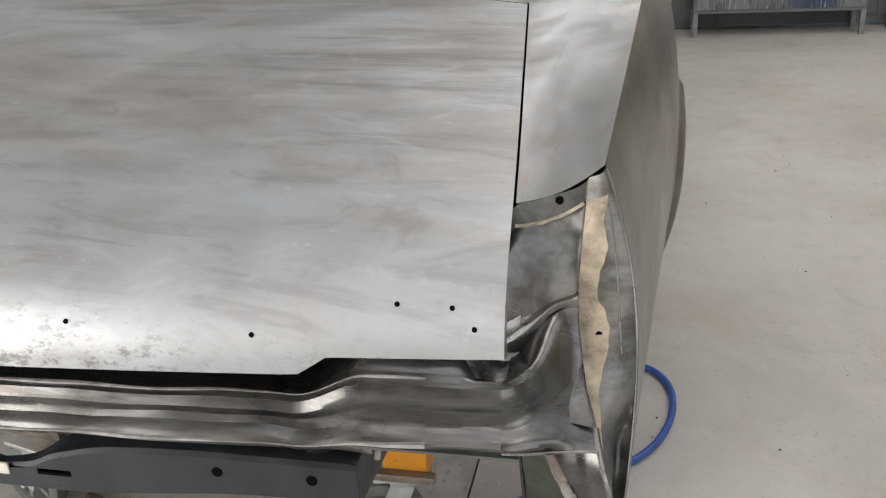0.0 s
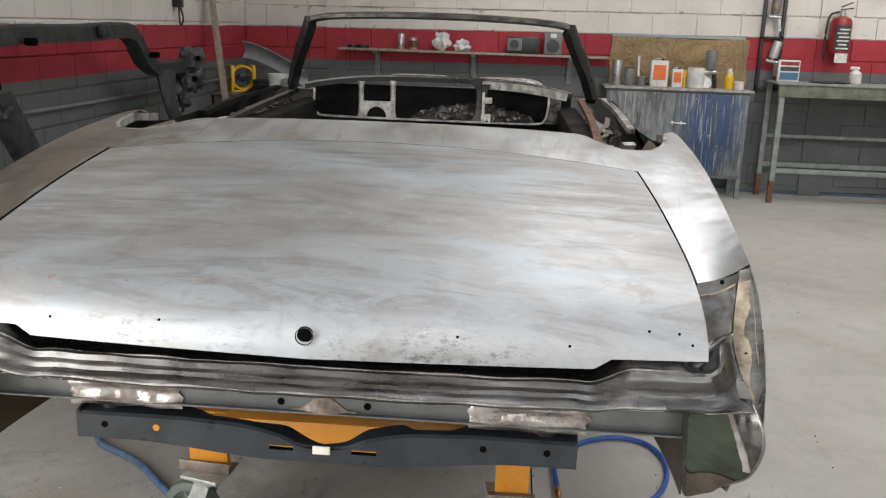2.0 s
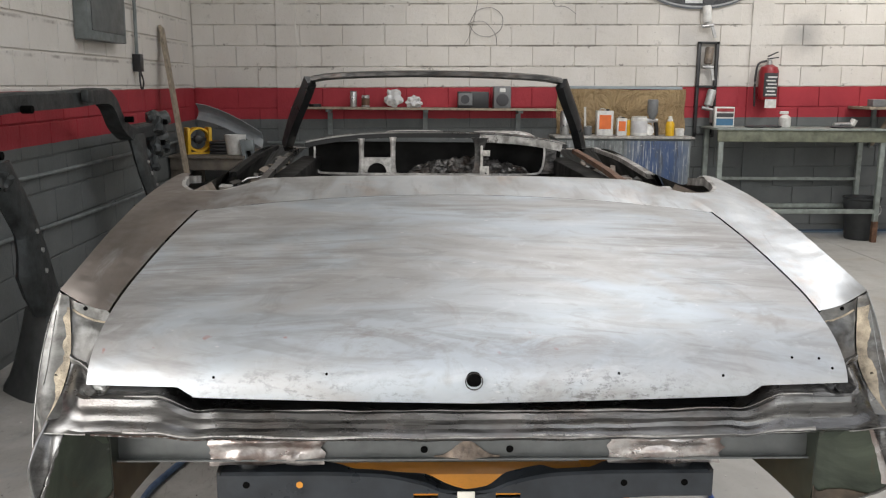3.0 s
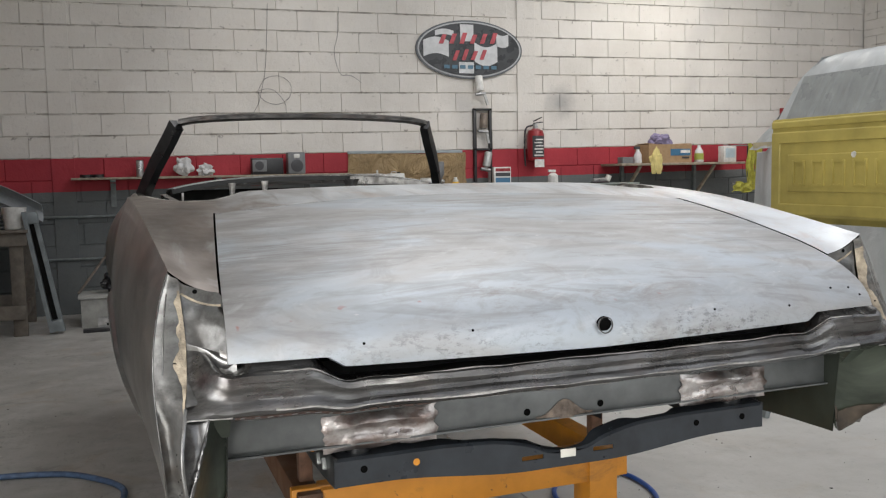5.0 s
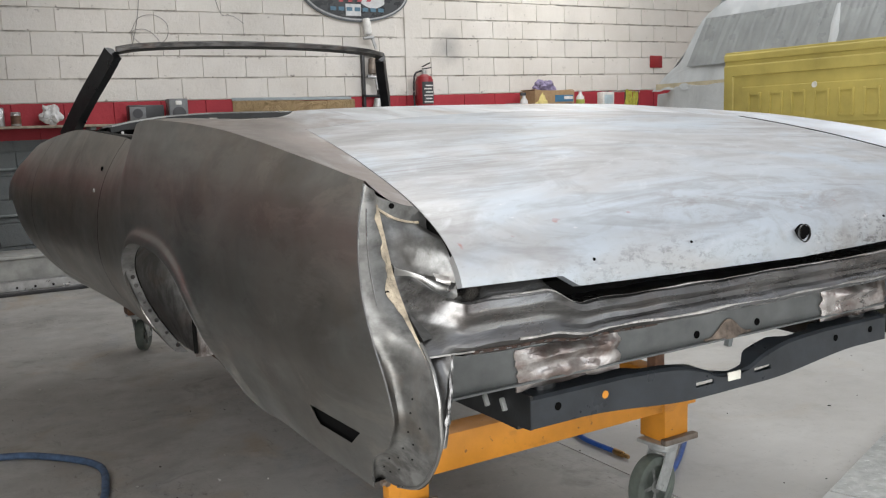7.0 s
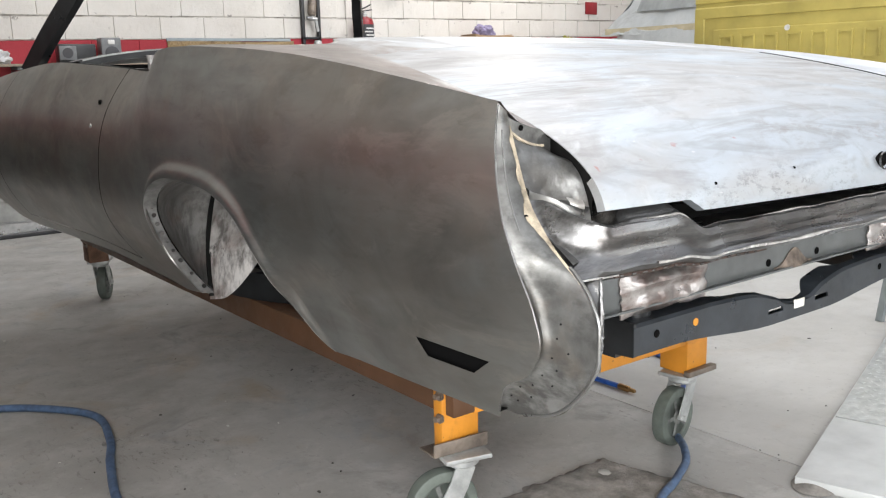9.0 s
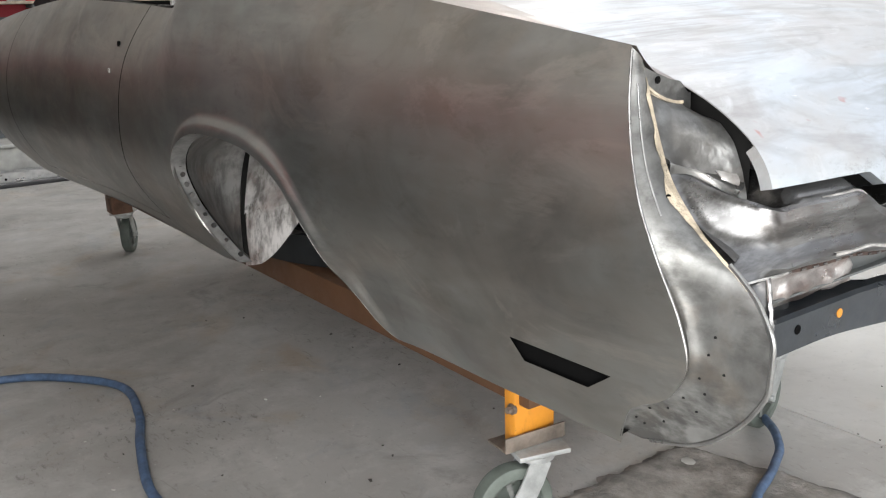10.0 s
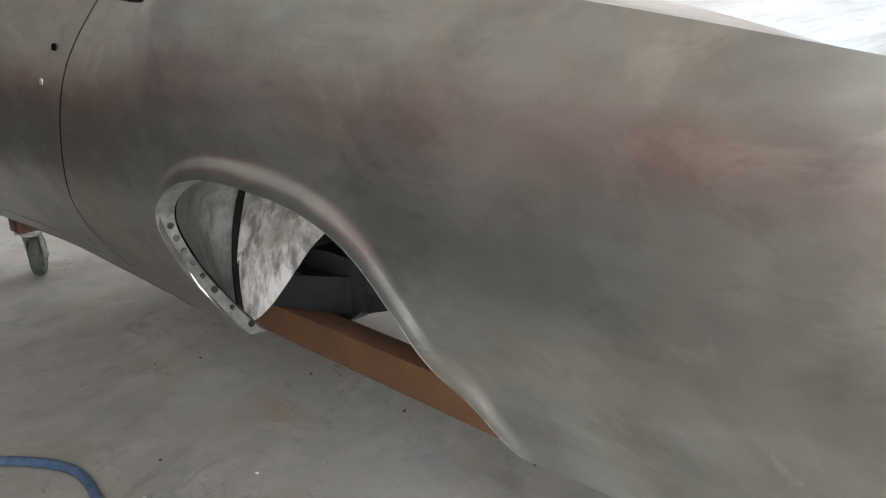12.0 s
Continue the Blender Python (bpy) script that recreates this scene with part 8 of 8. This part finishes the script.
hose([(-2.0, 2.35), (-1.62, 2.42), (-1.33, 2.375), (-1.16, 2.27), (-1.01, 2.05), (-1.03, 1.8), (-1.09, 1.6), (-1.15, 1.32), (-1.11, 1.15), (-0.9, 1.01), (-0.70, 0.81), (-0.58, 0.72), (-0.50, 0.74)], 0.0135, HOSE, "dusty blue-grey air hose curling over the floor")
h2 = hose([(0.62, 1.03), (0.618, 1.2), (0.66, 1.32), (0.75, 1.42), (0.87, 1.47), (0.98, 1.44), (1.035, 1.32), (1.02, 1.15), (0.944, 1.0), (0.787, 0.87), (0.65, 0.78), (0.56, 0.74)], 0.010, BLUEHOSE, "blue air hose with a brass end under the car")
bm = bm_new()
lathe(bm, [(0.006, -0.075), (0.008, -0.07), (0.008, -0.05), (0.012, -0.045), (0.012, 0.0), (0.009, 0.004)], 12, m=pose(0.62, 1.035, 0.013, -90, 0, 0))
part("brass_end", bm, BRASS, h2, "brass coupling")
hose([(0.46, 0.72), (0.42, 0.63), (0.36, 0.56), (0.29, 0.49), (0.22, 0.43), (0.15, 0.395), (0.08, 0.365), (-0.02, 0.33), (-0.12, 0.27), (-0.3, 0.1)], 0.012, HOSE, "grey air hose running over the mat", lambda x: 0.034 * (1 - step(0.30, 0.42, x)))

bm = bm_new()


def rug(u, v):
    p = Vector((mix(-0.46, 0.17, u), mix(0.0, 0.665, v), 0))
    q = Vector((p.x - 0.28 * (p.y - 0.42) * u, p.y, 0))
    ang = math.atan2(v - 0.5, u - 0.5)
    rr = 1 + 0.05 * noise.noise(Vector((math.cos(ang) * 2, math.sin(ang) * 2, 4.0))) + 0.06 * noise.noise(Vector((math.cos(ang) * 9, math.sin(ang) * 9, 2.0))) + 0.03 * noise.noise(Vector((math.cos(ang) * 30, math.sin(ang) * 30, 2.0)))
    c = Vector((-0.12, 0.34, 0))
    q = c + (q - c) * rr
    e = min(u, 1 - u, v, 1 - v)
    q.z = 0.004 + 0.022 * step(0, 0.06, e) + 0.012 * noise.noise(q * 6) * step(0, 0.1, e)
    return q


sheet(bm, rug, 50, 44)
MATM = plain("dirty_grey_brown_felt", (0.22, 0.205, 0.185), 0.95, 0, 0.6, 13, 1.0)
solo("felt_mat", bm, MATM, "dirty grey-brown felt mat on the floor", "mat")
bm = bm_new()
sheet(bm, lambda u, v: Vector((0.47 + 0.10 * (u - 0.5) * 2 * math.sqrt(max(0, 1 - (2 * v - 1) ** 2)), 0.15 + 0.07 * (2 * v - 1), 0.004 + 0.025 * math.sin(math.pi * u) * math.sin(math.pi * v))), 14, 14)
solo("felt_scrap", bm, MATM, "small torn felt scrap", "mat")
bm = bm_new()
lathe(bm, [(0.004, 0), (0.020, 0.002), (0.017, 0.004), (0.004, 0.005)], 7, m=pose(0.0, 0.55, 0.034, 4, 3, 0))
solo("paint_flake", bm, plain("dirty_pale_flake", (0.36, 0.35, 0.32), 0.7), "pale paint flake on the mat", "flake")

plate = thing("ramp_plate", "pale steel ramp plate with a chequered end", "plate")
pm = pose(0.40, 0.19, 0.0, 0, 0, 17.5)
bm = bm_new()
for v in box(bm, 0.0, 1.9, -1.1, 0.0, 0.0, 0.03, 0.004):
    v.co = pm @ v.co
part("slab", bm, plain("pale_grey_painted_steel", (0.52, 0.53, 0.52), 0.45, 0.1, 0.15, 6), plate)
bm = bm_new()
for v in box(bm, 0.52, 1.9, -1.1, -0.006, 0.03, 0.036, 0.001):
    v.co = pm @ v.co
tp = part("chequer_plate", bm, GALV, plate, "galvanised chequer plate")
bm = bm_new()
for i in range(46):
    for j in range(24):
        x, y = 0.54 + 0.03 * i, -0.03 - 0.045 * j - (0.022 if i % 2 else 0)
        m = pm @ pose(x, y, 0.036, 0, 0, 45 if (i + j) % 2 else -45)
        q = [m @ Vector(c) for c in ((-0.011, 0, 0), (0, -0.003, 0), (0.011, 0, 0), (0, 0.003, 0))]
        f = [bm.verts.new(c) for c in q]
        t = bm.verts.new(m @ Vector((0, 0, 0.0022)))
        for k in range(4):
            bm.faces.new((f[k], f[(k + 1) % 4], t))
part("treads", bm, GALV, tp, smooth=False, kind="stuff")

# paint chips and grit swept about on the floor
rnd = random.Random(31)
bm = bm_new()
for k in range(260):
    x, y = rnd.uniform(-2.3, 2.6), rnd.uniform(-0.8, 4.0)
    r = rnd.uniform(0.0014, 0.0038) * (1.7 if k % 11 == 0 else 1.0)
    turn = rnd.uniform(0, 360)
    m = pose(x, y, 0.0015, rnd.uniform(-6, 6), rnd.uniform(-6, 6), turn)
    low = [bm.verts.new(m @ Vector((r * a * rnd.uniform(0.6, 1.4), r * b * rnd.uniform(0.3, 0.9), -0.001))) for a, b in ((-1, -1), (1, -1), (1, 1), (-1, 1))]
    top = [bm.verts.new(v.co + Vector((0, 0, rnd.uniform(0.0015, 0.004)))) for v in low]
    bm.faces.new(top)
    for a in range(4):
        b = (a + 1) % 4
        bm.faces.new((low[a], low[b], top[b], top[a]))


def chip_mat():
    n = Nodes("mixed_paint_chips")
    isle = n.node("ShaderNodeNewGeometry").outputs["Random Per Island"]
    return n.out(n.ramp(isle, [(0.0, (0.03, 0.028, 0.026)), (0.45, (0.10, 0.09, 0.08)), (0.55, (0.55, 0.53, 0.50)), (1.0, (0.70, 0.69, 0.66))]), 0.7, 0.0)


solo("floor_grit", bm, chip_mat(), "scattered pale and dark paint chips on the concrete", "grit", smooth=False, kind="stuff")
